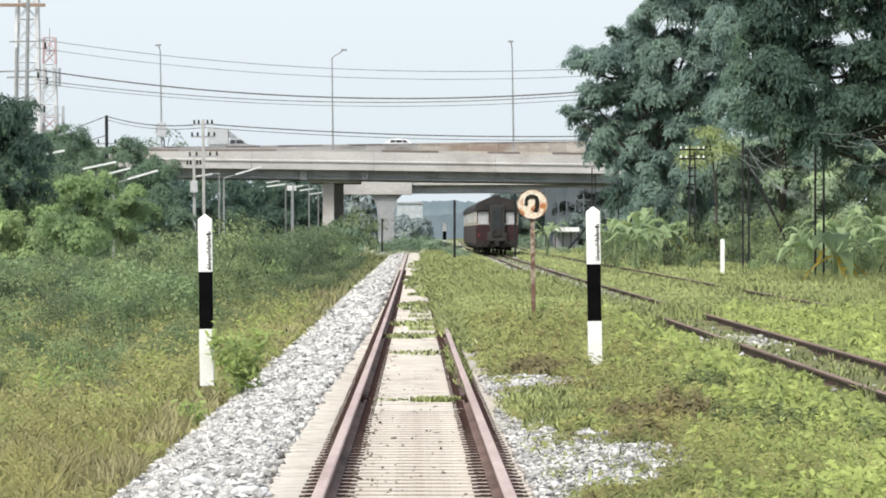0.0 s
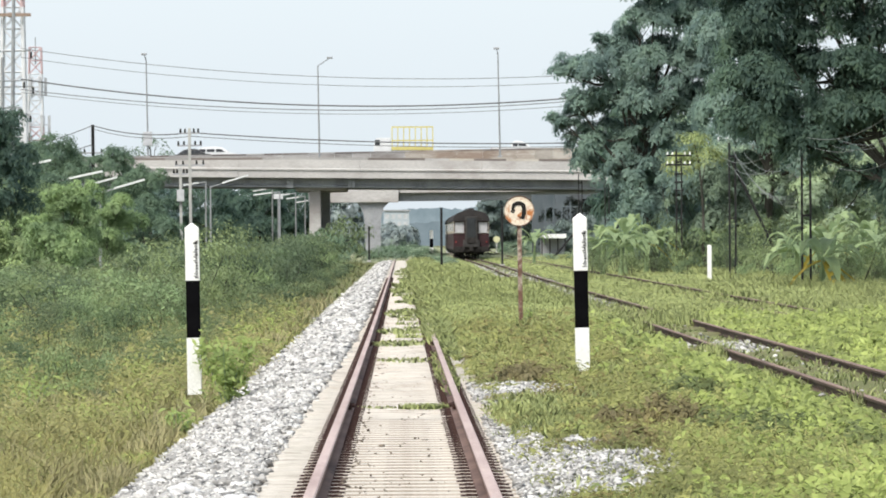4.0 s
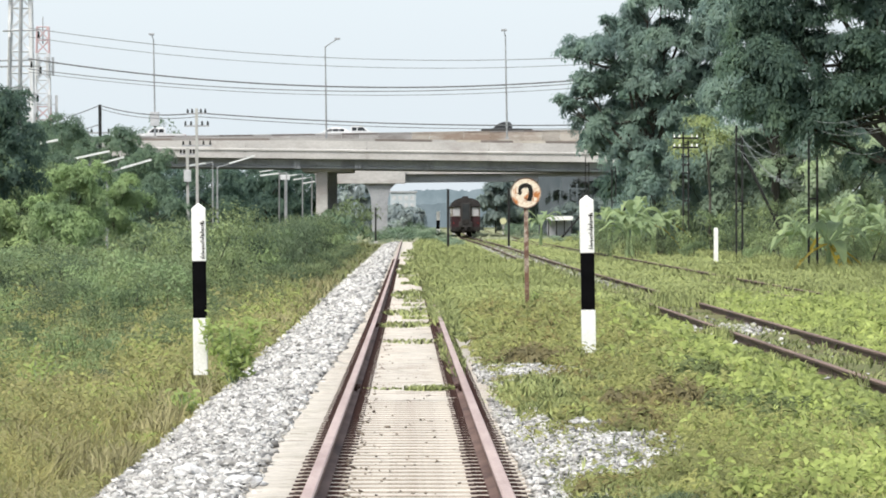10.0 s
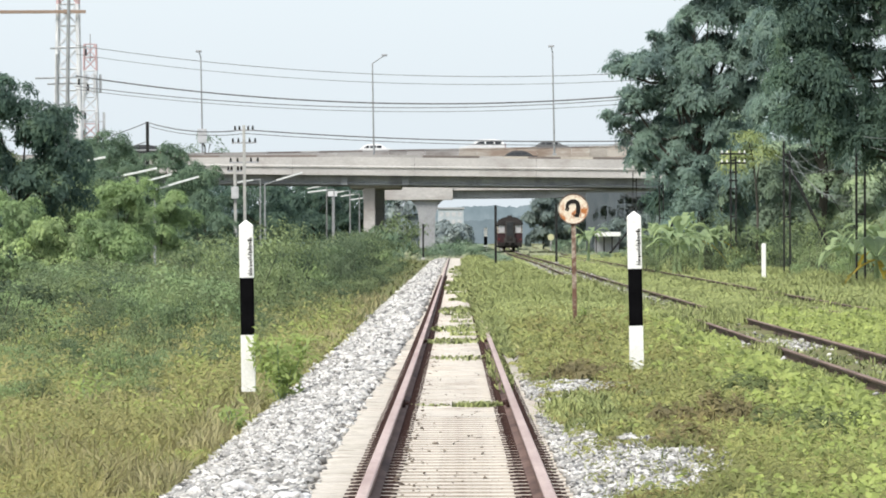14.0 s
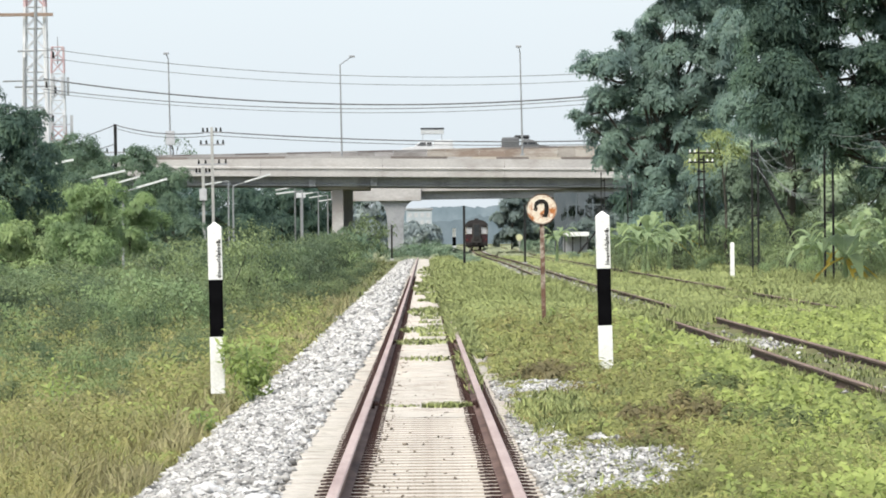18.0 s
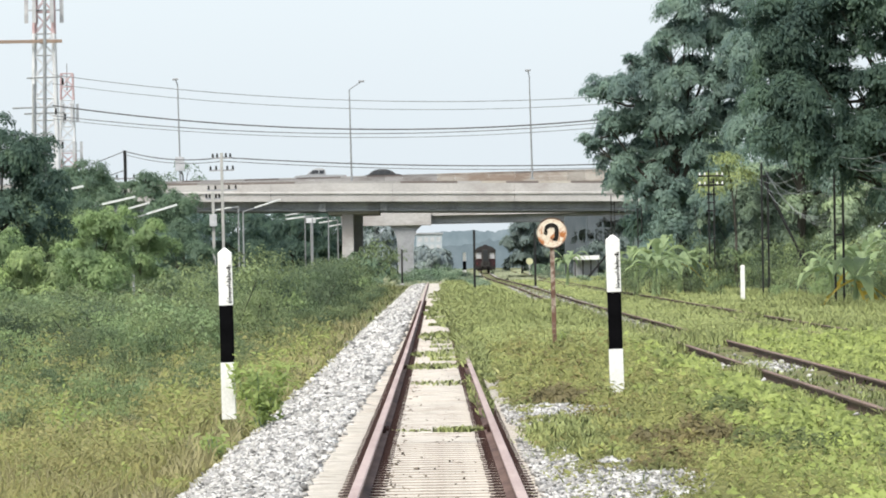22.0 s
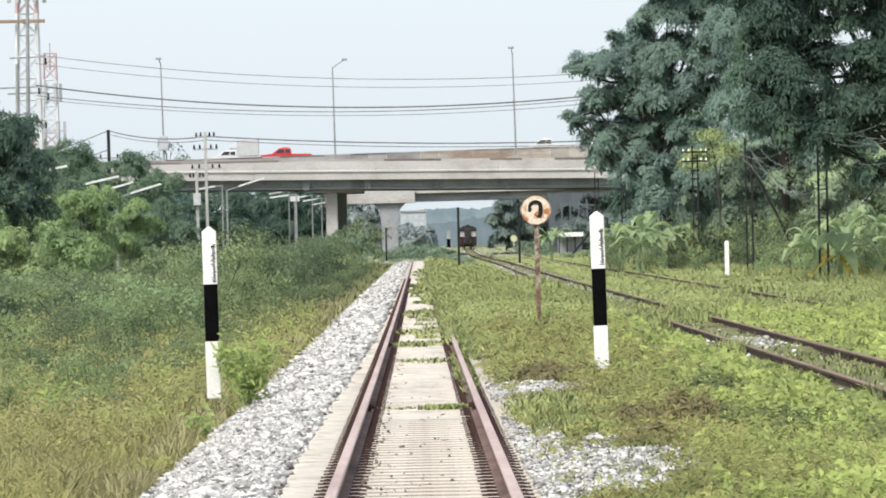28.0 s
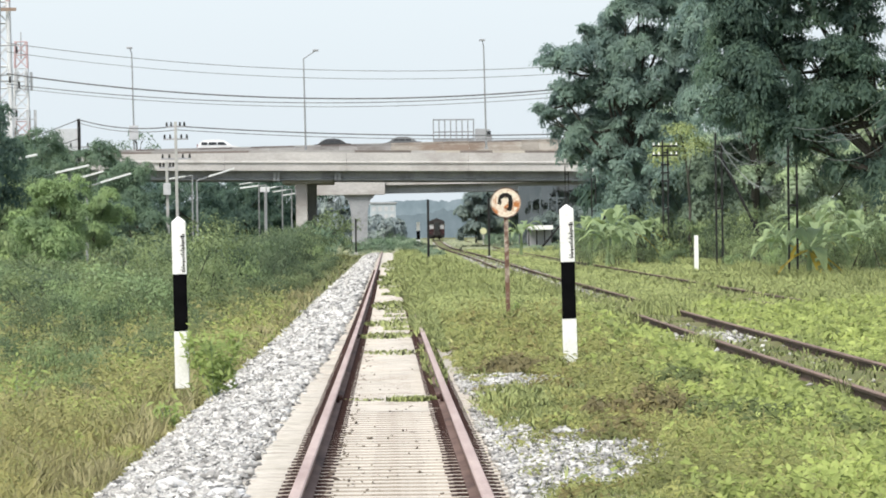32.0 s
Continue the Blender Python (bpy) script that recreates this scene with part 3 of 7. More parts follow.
def clip_mesh():
    """One elastic rail clip with its shoulder."""
    bm = bmesh.new()
    box(bm, -0.066, 0.092, -0.070, 0.070, -0.006, 0.005, 0.002)
    for s in (-1, 1):
        tube(bm, (-0.03, 0.035 * s, 0.006), (0.05, 0.045 * s, 0.005), 0.006, sides=5)
    tube(bm, (0.05, -0.05, 0.005), (0.05, 0.05, 0.005), 0.007, sides=5)
    me = bpy.data.meshes.new("fastener")
    bm.to_mesh(me)
    bm.free()
    me.materials.append(M["clip"])
    return me


SLEEPER_STEP = 0.6
sl_me, cl_me = sleeper_mesh(), clip_mesh()
CLIP_X = [(-0.536 - 0.10, 1), (-0.536 + 0.10, -1), (0.536 - 0.10, 1), (0.536 + 0.10, -1)]


def near_sleepers():
    rng = np.random.default_rng(3)
    k = 0
    y = 6.0
    while y < 72.0:
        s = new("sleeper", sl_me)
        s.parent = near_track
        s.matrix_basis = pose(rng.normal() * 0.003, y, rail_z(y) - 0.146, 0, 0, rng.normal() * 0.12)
        for cx, sgn in CLIP_X:
            c = new("fastener", cl_me)
            c.parent = s
            c.matrix_basis = pose(cx, 0, 0.003, 0, 0, 0 if sgn > 0 else 180)
        y += SLEEPER_STEP
    # the rest in one mesh each
    sv = np.array([v.co[:] for v in sl_me.vertices])
    cv = np.array([v.co[:] for v in cl_me.vertices])

    def tri(me):
        me.calc_loop_triangles()
        return np.array([t.vertices[:] for t in me.loop_triangles])
    sf, cf = tri(sl_me), tri(cl_me)
    plain = np.array([(x, q, z) for z in (-0.005, 0.012) for q in (-0.06, 0.06) for x in (-0.064, 0.075)])
    plain_f = np.array([(4, 5, 7), (4, 7, 6), (0, 1, 5), (0, 5, 4), (2, 6, 7), (2, 7, 3), (0, 4, 6), (0, 6, 2), (1, 3, 7), (1, 7, 5)])
    gx = np.array((-0.95, 0.95))
    sv = np.array([(x, q, z) for z in (-0.18, 0.0) for q in (-0.12, 0.12) for x in gx])
    sf = np.array([(4, 5, 7), (4, 7, 6), (0, 1, 5), (0, 5, 4), (2, 6, 7), (2, 7, 3), (0, 4, 6), (0, 6, 2), (1, 3, 7), (1, 7, 5)])
    vs, fs, vc, fc = [], [], [], []
    i = j = 0
    while y < 300:
        off = np.array((0, y, rail_z(y) - 0.146))
        vs.append(sv + off)
        fs.append(sf + i)
        i += len(sv)
        if y < 130:
            for cx, sgn in CLIP_X:
                w = cv * np.array((sgn, 1, 1)) + off + np.array((cx, 0, 0.003))
                vc.append(w)
                fc.append(cf + j)
                j += len(cv)
        elif y < 280:
            for cx, sgn in CLIP_X:
                w = plain * np.array((sgn, 1, 1)) + off + np.array((cx, 0, 0.003))
                vc.append(w)
                fc.append(plain_f + j)
                j += len(plain)
        y += SLEEPER_STEP
    tagged(raw("sleepers", np.concatenate(vs), np.concatenate(fs), "sleeper", near_track), kind="stuff")
    tagged(raw("fasteners", np.concatenate(vc), np.concatenate(fc), "clip", near_track), kind="stuff")


near_sleepers()


def strip(name, xz, y0, y1, step, material, parent, wob=0.0, zf=rail_z):
    """A bed swept along the track: xz are pairs of offset and height below the rail."""
    ys = np.arange(y0, y1, step)
    n = len(xz)
    v = []
    for y in ys:
        for i, (x, z) in enumerate(xz):
            w = wob * noise.noise((x * 3, y * 0.8, 1)) if 0 < i < n - 1 else 0
            wx = wob * 4 * noise.noise((x, y * 0.5, 7)) if i in (0, n - 1) else 0
            v.append((x + wx, y, zf(y) + z + w))
    f = [(j * n + i, j * n + i + 1, (j + 1) * n + i + 1, (j + 1) * n + i) for j in range(len(ys) - 1) for i in range(n - 1)]
    return raw(name, v, f, material, parent, smooth=True)


BED = [(-2.35, -0.55), (-2.0, -0.40), (-1.5, -0.24), (-1.05, -0.158), (-0.88, -0.147), (-0.70, -0.148), (-0.64, -0.185)]
BED_RIGHT = [(0.75, -0.185), (0.95, -0.20), (1.2, -0.26), (1.5, -0.36)]
strip("ballast_bed", BED + [(-0.45, -0.19), (0, -0.20), (0.45, -0.19)] + BED_RIGHT, -20, 56, 1.0, "dust", near_track, 0.012)
strip("ballast_bed", BED + [(-0.45, -0.152), (0, -0.149), (0.45, -0.152)] + BED_RIGHT, 55, TRACK_END, 1.0, "dust", near_track, 0.025)

# near strip is dark, so the gaps between stones look shaded
strip("ballast_base", [(-2.32, -0.53), (-2.0, -0.385), (-1.5, -0.225), (-1.12, -0.15), (-1.02, -0.152)], -20, 110, 1.0, "ballast_base", near_track, 0.02)
strip("ballast_base", [(-2.32, -0.53), (-2.0, -0.385), (-1.5, -0.225), (-1.05, -0.15), (-0.90, -0.148)], 109, TRACK_END, 1.0, "far_ballast", near_track, 0.02)

STONE = np.array([(1, 0, 0), (-1, 0, 0), (0, 1, 0), (0, -1, 0), (0, 0, 1), (0, 0, -1)], float)
STONE_F = np.array([(0, 2, 4), (2, 1, 4), (1, 3, 4), (3, 0, 4), (2, 0, 5), (1, 2, 5), (3, 1, 5), (0, 3, 5)])


def stones(name, pts, size, seed, material, parent, label=""):
    rng = np.random.default_rng(seed)
    n = len(pts)
    s = size * rng.uniform(0.5, 1.35, n)
    flat = np.array((1.12, 1.12, 0.72))
    v = (STONE[None] * rng.uniform(0.6, 1.15, (n, 6, 1)) + rng.uniform(-0.38, 0.38, (n, 6, 3))) * (s[:, None] * 0.5)[:, :, None] * rng.uniform(0.5, 1.35, (n, 1, 3))
    q = unit_rows(rng, n)
    b = np.cross(q, unit_rows(rng, n))
    b /= np.linalg.norm(b, axis=1, keepdims=True)
    c = np.cross(q, b)
    rot = np.stack([q, b, c], 2)
    v = np.einsum("nij,nkj->nki", rot, v) * flat + pts[:, None, :]
    f = (STONE_F[None] + (np.arange(n) * 6)[:, None, None]).reshape(-1, 3)
    return tagged(raw(name, v.reshape(-1, 3), f, material, parent), label, kind="stuff")


def along(rng, n, y0, y1, power=1.6):
    """Places along the line, denser near the camera."""
    a, b = y0 ** (1 - power), y1 ** (1 - power)
    return (a + (b - a) * rng.uniform(0, 1, n)) ** (1 / (1 - power))


def bed_z(x, y):
    zs = np.interp(x, [-2.35, -2.0, -1.5, -1.05, -0.8, 0.8, 1.1, 1.5, 2.4, 4], [-0.55, -0.40, -0.24, -0.165, -0.165, -0.165, -0.18, -0.2, -0.2, -0.2])
    return zs + 0.35 * np.exp(-y / 55.0)


def near_ballast():
    rng = np.random.default_rng(11)
    n = 60000
    y = along(rng, n, 29, TRACK_END, 1.8)
    edge = -2.15 + 0.16 * np.array([noise.noise((0, yy * 0.35, 3)) for yy in y])
    x = edge + (-1.0 + 0.14 * np.clip((y - 45) / 60, 0, 1) - edge + 0.04 * rng.normal(size=n)) * rng.uniform(0, 1, n)
    z = bed_z(x, y) + rng.uniform(0.0, 0.045, n)
    grow = np.clip(y / 60, 0.85, 2.4)
    stones("ballast", np.stack([x, y, z], 1), 0.082 * grow, 12, "ballast", near_track, "loose grey-white crushed-stone ballast")
    # bare patches beside the other rail
    pts = []
    for cx, cy, rx, ry, k in ((1.25, 41.0, 0.80, 7.5, 6500), (1.15, 64.0, 0.62, 4.2, 2400), (1.0, 34, 0.45, 5, 1900), (0.86, 46, 0.18, 8, 1600)):
        a, r = rng.uniform(0, 2 * np.pi, k), rng.uniform(0, 1, k) ** 0.72
        wob = 1 + 0.28 * np.sin(3 * a + cx) + 0.2 * np.sin(7 * a) + 0.15 * np.sin(13 * a + 2)
        px, py = cx + rx * r * np.cos(a) * wob, cy + ry * r * np.sin(a) * wob
        ok = px > 0.735
        px, py = px[ok], py[ok]
        pz = np.array([ground_z(float(p), float(q)) for p, q in zip(px, py)])
        pts.append(np.stack([px, py, np.maximum(pz, np.where(px < 1.02, 0.35 * np.exp(-py / 55.0) - 0.15, -1.0)) + rng.uniform(0.0, 0.028, len(px))], 1))
    stones("ballast", np.concatenate(pts), 0.054, 13, "ballast", near_track, "loose grey-white stones half sunk in grass")
    # crumbs of stone on the sleepers
    n = 600
    y = along(rng, n, 29, 160, 1.7)
    x = np.where(rng.uniform(0, 1, n) < 0.6, -0.42 + 0.12 * np.abs(rng.normal(size=n)), rng.uniform(-0.42, 0.42, n))
    stones("gravel_crumbs", np.stack([x, y, 0.35 * np.exp(-y / 55.0) - 0.145 + rng.uniform(0, 0.01, n)], 1), 0.021 * rng.uniform(0.5, 1.7, n), 14, "debris", near_track)


near_ballast()

# ---------------------------------------------------------------- the two tracks on the far side


def main_x(y):
    return 5.4 + 0.6 * smooth(200, 440, y) + 0.0075 * 36 * math.log1p(math.exp((y - 625) / 40))


def side_x(y):
    return 9.35 + 0.0022 * max(0, y - 220) + 0.0075 * 40 * math.log1p(math.exp((y - 600) / 40)) - 0.3 * smooth(260, 120, y)


def other_track(fx, zf, y0, y1, label):
    t = empty("railway_track", label, "railway track", kind="structure")
    for s in (-0.536, 0.536):
        sweep_rail("rail", s, y0, y1, zf, t, xf=fx, step=6.0, top="old_rail_top", web="dark_rust")
    ys = np.arange(y0, y1, 6.0)
    sec = [(-1.7, -0.30), (-1.1, -0.14), (0, -0.15), (1.1, -0.14), (1.7, -0.30)]
    v = [(fx(y) + x, y, zf(y) + z + 0.02 * noise.noise((x, y, 2))) for y in ys for x, z in sec]
    f = [(j * 5 + i, j * 5 + i + 1, j * 5 + i + 6, j * 5 + i + 5) for j in range(len(ys) - 1) for i in range(4)]
    raw("ballast_bed", v, f, "soil", t, smooth=True)
    sv = np.array([(x, q, z) for z in (-0.18, 0.0) for q in (-0.12, 0.12) for x in (-0.95, 0.95)])
    sf = np.array([(4, 5, 7), (4, 7, 6), (0, 1, 5), (0, 5, 4), (2, 6, 7), (2, 7, 3), (0, 4, 6), (0, 6, 2), (1, 3, 7), (1, 7, 5)])
    yy = np.arange(y0, min(y1, 700), 0.6)
    vs = np.concatenate([sv * (1, 1, 0.6) + (fx(y), y, zf(y) - 0.165) for y in yy])
    fs = np.concatenate([sf + k * len(sv) for k in range(len(yy))])
    tagged(raw("sleepers", vs, fs, "rust", t), kind="stuff")
    return t


def far_bed(t, fx, y0, y1, half):
    """Bare ballast between and beside the rails where the old tracks are kept clear."""
    ys = np.arange(y0, y1, 4.0)
    sec = [(-half, -0.16), (-0.80, -0.10), (-0.64, -0.20), (0.64, -0.20), (0.80, -0.10), (half, -0.16)]
    v = [(fx(y) + x * (1 + 0.25 * noise.noise((x, y * 0.05, 8))), y, z + 0.02 * noise.noise((x, y * 0.4, 2))) for y in ys for x, z in sec]
    f = [(j * 6 + i, j * 6 + i + 1, j * 6 + i + 7, j * 6 + i + 6) for j in range(len(ys) - 1) for i in range(5)]
    raw("ballast_bed", v, f, "far_ballast", t, smooth=True)


main_track = other_track(main_x, lambda y: 0.0, 40.0, 1240.0, "rusty main-line track half hidden in grass")
side_track = other_track(side_x, lambda y: -0.02, 120.0, 1000.0, "overgrown rusty siding in the grass")
far_bed(main_track, main_x, 225, 1000, 1.25)
far_bed(side_track, side_x, 330, 800, 0.9)
rng0 = np.random.default_rng(17)
yy = along(rng0, 9000, 50, 420, 1.3)
xx = 5.4 + rng0.normal(size=9000) * 0.55
keep = (np.abs(np.abs(xx - 5.4) - 0.536) > 0.06) & (((yy > 150) & (rng0.uniform(0, 1, 9000) < 0.5)) | ((yy > 91) & (yy < 101)) | (rng0.uniform(0, 1, 9000) < 0.03))
stones("ballast", np.stack([xx, yy, -0.13 + rng0.uniform(0, 0.03, 9000)], 1)[keep], 0.09, 18, "ballast", main_track, "grey ballast between the rails")

# ---------------------------------------------------------------- marker posts and the whistle board


def marker_post(x, y, z, lean, height, bury, text_side):
    """Square post banded white, black and white, with a pyramid cap and bars of lettering."""
    t = empty("marker_post", "white and black banded concrete limit post beside the track", "marker post", pose(x, y, z - bury, 0, lean, 0), group="limit posts")
    w = 0.083
    third = height / 3
    part("lower_band", boxed(-w, w, -w, w, 0, third, 0.006), "white_paint", t, "white band")
    part("middle_band", boxed(-w * 0.97, w * 0.97, -w * 0.97, w * 0.97, third, 2 * third), "black_paint", t, "black band")
    part("upper_band", boxed(-w, w, -w, w, 2 * third, height - 0.05, 0.006), "white_paint", t, "white band")
    bm = bmesh.new()
    bmesh.ops.create_cone(bm, cap_ends=True, segments=4, radius1=w * 1.40, radius2=0.012, depth=0.06,
                          matrix=Matrix.Translation((0, 0, height - 0.022)) @ Matrix.Rotation(radians(45), 4, "Z"))
    part("cap", bm, "white_paint", t, "white pyramid cap")
    rng = np.random.default_rng(int(y))
    zz = height - 0.20
    k = 0
    while zz > 2 * third + 0.04:
        h = rng.uniform(0.007, 0.022)
        part("lettering", boxed(0.040 - rng.choice((0.0, 0.008, 0.022)), 0.064 + rng.choice((0.0, 0.006)), -w - 0.003, -w + 0.004, zz - h, zz), "letter", t, "black vertical lettering")
        zz -= h + rng.uniform(0.005, 0.010)
        k += 1
    return t


marker_post(-2.46, 70.0, -0.17, -0.75, 2.03, 0.0, 1)
marker_post(2.155, 70.0, 0.16, -0.95, 2.025, 0.235, 1)


def whistle_board():
    y, x = 120.0, 2.43
    t = empty("whistle_board", "round rust-stained board with a black character on a rusty pole", "railway sign", pose(x, y, -0.06, 0, -0.6, 0))
    part("pole", boxed(-0.045, 0.045, -0.03, 0.03, -0.1, 2.1, 0.008), "rusty_pole", t, "rust-brown iron pole")
    bm = bmesh.new()
    bmesh.ops.create_cone(bm, cap_ends=True, segments=48, radius1=0.30, radius2=0.30, depth=0.02, matrix=Matrix.Translation((0, -0.05, 2.29)) @ Matrix.Rotation(radians(90), 4, "X"))
    rng = random.Random(4)
    for v in bm.verts:
        d = Vector((v.co.x, 0, v.co.z - 2.29))
        v.co += d * (0.05 * noise.noise(d * 9))
    part("disc", bm, "sign_face", t, "cream disc with rust patches")
    pts = [(-0.13, 0.04), (-0.155, -0.01), (-0.115, -0.03), (-0.10, 0.01), (-0.13, 0.06), (-0.10, 0.12), (-0.04, 0.155), (0.03, 0.155), (0.085, 0.12), (0.10, 0.05), (0.095, -0.06), (0.075, -0.14), (0.03, -0.115)]
    bm = bmesh.new()
    rows = []
    for i, (px, pz) in enumerate(pts):
        a0, b0 = Vector(pts[max(i - 1, 0)]), Vector(pts[min(i + 1, len(pts) - 1)])
        d = (b0 - a0).normalized()
        r = 0.020 if i < 4 else 0.030 if i == 4 else 0.044
        side = Vector((-d.y, d.x)) * r
        rows.append([bm.verts.new((px + k * side.x, q, 2.29 + pz + k * side.y)) for k, q in ((-1, -0.058), (-1, -0.064 - 0.0003 * i), (1, -0.064 - 0.0003 * i), (1, -0.058))])
    for a0, b0 in zip(rows, rows[1:]):
        for k in range(4):
            bm.faces.new((a0[k], a0[(k + 1) % 4], b0[(k + 1) % 4], b0[k]))
    bm.faces.new(rows[0])
    bm.faces.new(rows[-1])
    bmesh.ops.recalc_face_normals(bm, faces=bm.faces)
    part("character", bm, "letter", t, "black painted character")
    bm = bmesh.new()
    n = 48
    ring = [[bm.verts.new((rr * math.cos(2 * math.pi * i / n), yy, 2.29 + rr * math.sin(2 * math.pi * i / n))) for rr, yy in ((0.292, -0.066), (0.312, -0.066), (0.312, -0.036), (0.292, -0.036))] for i in range(n)]
    for i in range(n):
        for k in range(4):
            bm.faces.new((ring[i][k], ring[(i + 1) % n][k], ring[(i + 1) % n][(k + 1) % 4], ring[i][(k + 1) % 4]))
    bmesh.ops.recalc_face_normals(bm, faces=bm.faces)
    part("rim", bm, "rusty_pole", t, "rusted edge of the disc")
    for z in (2.18, 2.40):
        part("bolt", rod((0, -0.075, z), (0, -0.055, z), 0.018, sides=6), "rusty_pole", t)


whistle_board()

# ---------------------------------------------------------------- the overpass
DECK_Y0, DECK_Y1, BACK_Y = 580.0, 604.0, 588.0


def deck_top(x):
    return 10.57 + 0.68 * math.tanh(x / 45.0)


def deck_low(x):
    return 7.72 - 0.80 * math.tanh(x / 60.0)


def fascia_top(x):
    return min(9.87, 9.74 - 0.80 * math.tanh(x / 60.0))


def swept(name, x0, x1, step, sec, material, parent, label=""):
    """sec(x) gives the closed section as (y, z) pairs."""
    xs = np.arange(x0, x1 + 0.01, step)
    k = len(sec(0.0))
    bm = bmesh.new()
    rows = [[bm.verts.new((x, yy, zz)) for yy, zz in sec(x)] for x in xs]
    for a0, b0 in zip(rows, rows[1:]):
        for i in range(k):
            bm.faces.new((a0[i], a0[(i + 1) % k], b0[(i + 1) % k], b0[i]))
    bm.faces.new(rows[0])
    bm.faces.new(rows[-1][::-1])
    bmesh.ops.recalc_face_normals(bm, faces=bm.faces)
    return part(name, bm, material, parent, label)


def build_overpass():
    t = empty("road_overpass", "long weathered concrete road bridge across the railway", "bridge", kind="structure")
    rng = random.Random(8)
    ftop = fascia_top
    swept("roadway", -820, 820, 10, lambda x: [(DECK_Y0 + 0.4, ftop(x) - 0.85), (BACK_Y, ftop(x) - 0.85), (BACK_Y, ftop(x) - 1.2), (DECK_Y0 + 0.4, ftop(x) - 1.2)], "asphalt", t, "grey lower roadway")
    swept("roadway", -820, 820, 10, lambda x: [(BACK_Y + 0.3, deck_top(x) - 0.78), (DECK_Y1 - 0.4, deck_top(x) - 0.78), (DECK_Y1 - 0.4, deck_top(x) - 1.2), (BACK_Y + 0.3, deck_top(x) - 1.2)], "asphalt", t, "grey upper roadway")
    # fascia panels with open joints, each with a stained coping
    for y0, y1 in ((DECK_Y0, DECK_Y0 + 0.4), (DECK_Y1 - 0.4, DECK_Y1)):
        x = -820.0
        while x < 820:
            w = 12.0
            swept("fascia_panel", x + 0.02, x + w - 0.02, (w - 0.04) / 4, lambda q: [(y0, deck_low(q)), (y1, deck_low(q)), (y1, ftop(q) - 0.22), (y0, ftop(q) - 0.22)], "concrete", t)
            x += w
        x = -96.0
        while x < 96:
            w = rng.choice((1.6, 2.4, 3.2))
            swept("coping", x + 0.01, x + w - 0.01, w - 0.02, lambda q: [(y0 + 0.02, ftop(q) - 0.217), (y1, ftop(q) - 0.217), (y1, ftop(q)), (y0 + 0.05, ftop(q))], rng.choice(("stain_panel", "stain_panel", "barrier_grey") if x < 3 else ("stain_panel", "barrier", "barrier")), t)
            x += w
        for x0, x1 in ((-820, -96.01), (98.5, 820)):
            swept("coping", x0, x1, 10, lambda q: [(y0 + 0.02, ftop(q) - 0.217), (y1, ftop(q) - 0.217), (y1, ftop(q)), (y0 + 0.05, ftop(q))], "barrier", t)
    # barrier of the upper roadway
    x = -96.0
    while x < 96:
        w = rng.choice((1.8, 2.6, 3.4))
        swept("barrier", x + 0.006, x + w - 0.006, w - 0.012, lambda q: [(BACK_Y - 0.1, ftop(q) - 1.3), (BACK_Y + 0.29, ftop(q) - 1.3), (BACK_Y + 0.2, deck_top(q) - 0.14), (BACK_Y, deck_top(q) - 0.14)], "barrier_grey" if x < -2 else "barrier", t, "stained concrete road barrier")
        swept("barrier_cap", x + 0.006, x + w - 0.006, w - 0.012, lambda q: [(BACK_Y - 0.03, deck_top(q) - 0.137), (BACK_Y + 0.23, deck_top(q) - 0.137), (BACK_Y + 0.23, deck_top(q)), (BACK_Y - 0.03, deck_top(q))], rng.choice(("stain_panel", "barrier_grey", "barrier_grey") if x < -2 else ("stain_panel", "barrier", "barrier", "barrier_grey")), t)
        x += w
    for x0, x1 in ((-820, -96.02), (98.6, 820)):
        swept("barrier", x0, x1, 10, lambda q: [(BACK_Y - 0.1, ftop(q) - 1.3), (BACK_Y + 0.29, ftop(q) - 1.3), (BACK_Y + 0.2, deck_top(q)), (BACK_Y, deck_top(q))], "barrier", t, "stained concrete road barrier")
    # drip ledge on the fascia and main girders
    swept("ledge", -820, 820, 10, lambda x: [(DECK_Y0 - 0.12, deck_low(x) + 0.75), (DECK_Y0 - 0.003, deck_low(x) + 0.75), (DECK_Y0 - 0.003, deck_low(x) + 0.95), (DECK_Y0 - 0.12, deck_low(x) + 0.90)], "concrete", t)
    for y in (581.6, 585.0, 590.0, 595.0, 600.0, 602.4):
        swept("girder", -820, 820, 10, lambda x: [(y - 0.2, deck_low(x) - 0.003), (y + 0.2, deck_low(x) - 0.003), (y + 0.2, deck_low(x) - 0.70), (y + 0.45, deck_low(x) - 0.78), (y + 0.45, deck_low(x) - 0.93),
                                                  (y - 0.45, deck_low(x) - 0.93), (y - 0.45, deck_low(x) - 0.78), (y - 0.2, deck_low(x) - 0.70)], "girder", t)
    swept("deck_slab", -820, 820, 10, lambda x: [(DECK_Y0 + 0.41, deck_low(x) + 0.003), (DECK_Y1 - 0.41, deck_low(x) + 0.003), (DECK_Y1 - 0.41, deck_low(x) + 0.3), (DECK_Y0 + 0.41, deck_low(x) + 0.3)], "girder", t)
    for px in range(-8 - 35 * 6, 300, 35):
        dl = deck_low(px)
        p = part("pier_cap", boxed(px - 2.4, px + 2.6, DECK_Y0 + 2.2, DECK_Y1 - 0.6, dl - 1.25, dl - 0.94, 0.05), "concrete", t)
        for q in (-3.1, -2.75, 2.95, 3.3):
            part("bearing_block", boxed(px + q - 0.14, px + q + 0.14, DECK_Y0 + 0.7, DECK_Y0 + 1.1, dl - 0.95, dl - 0.1), "girder", p)
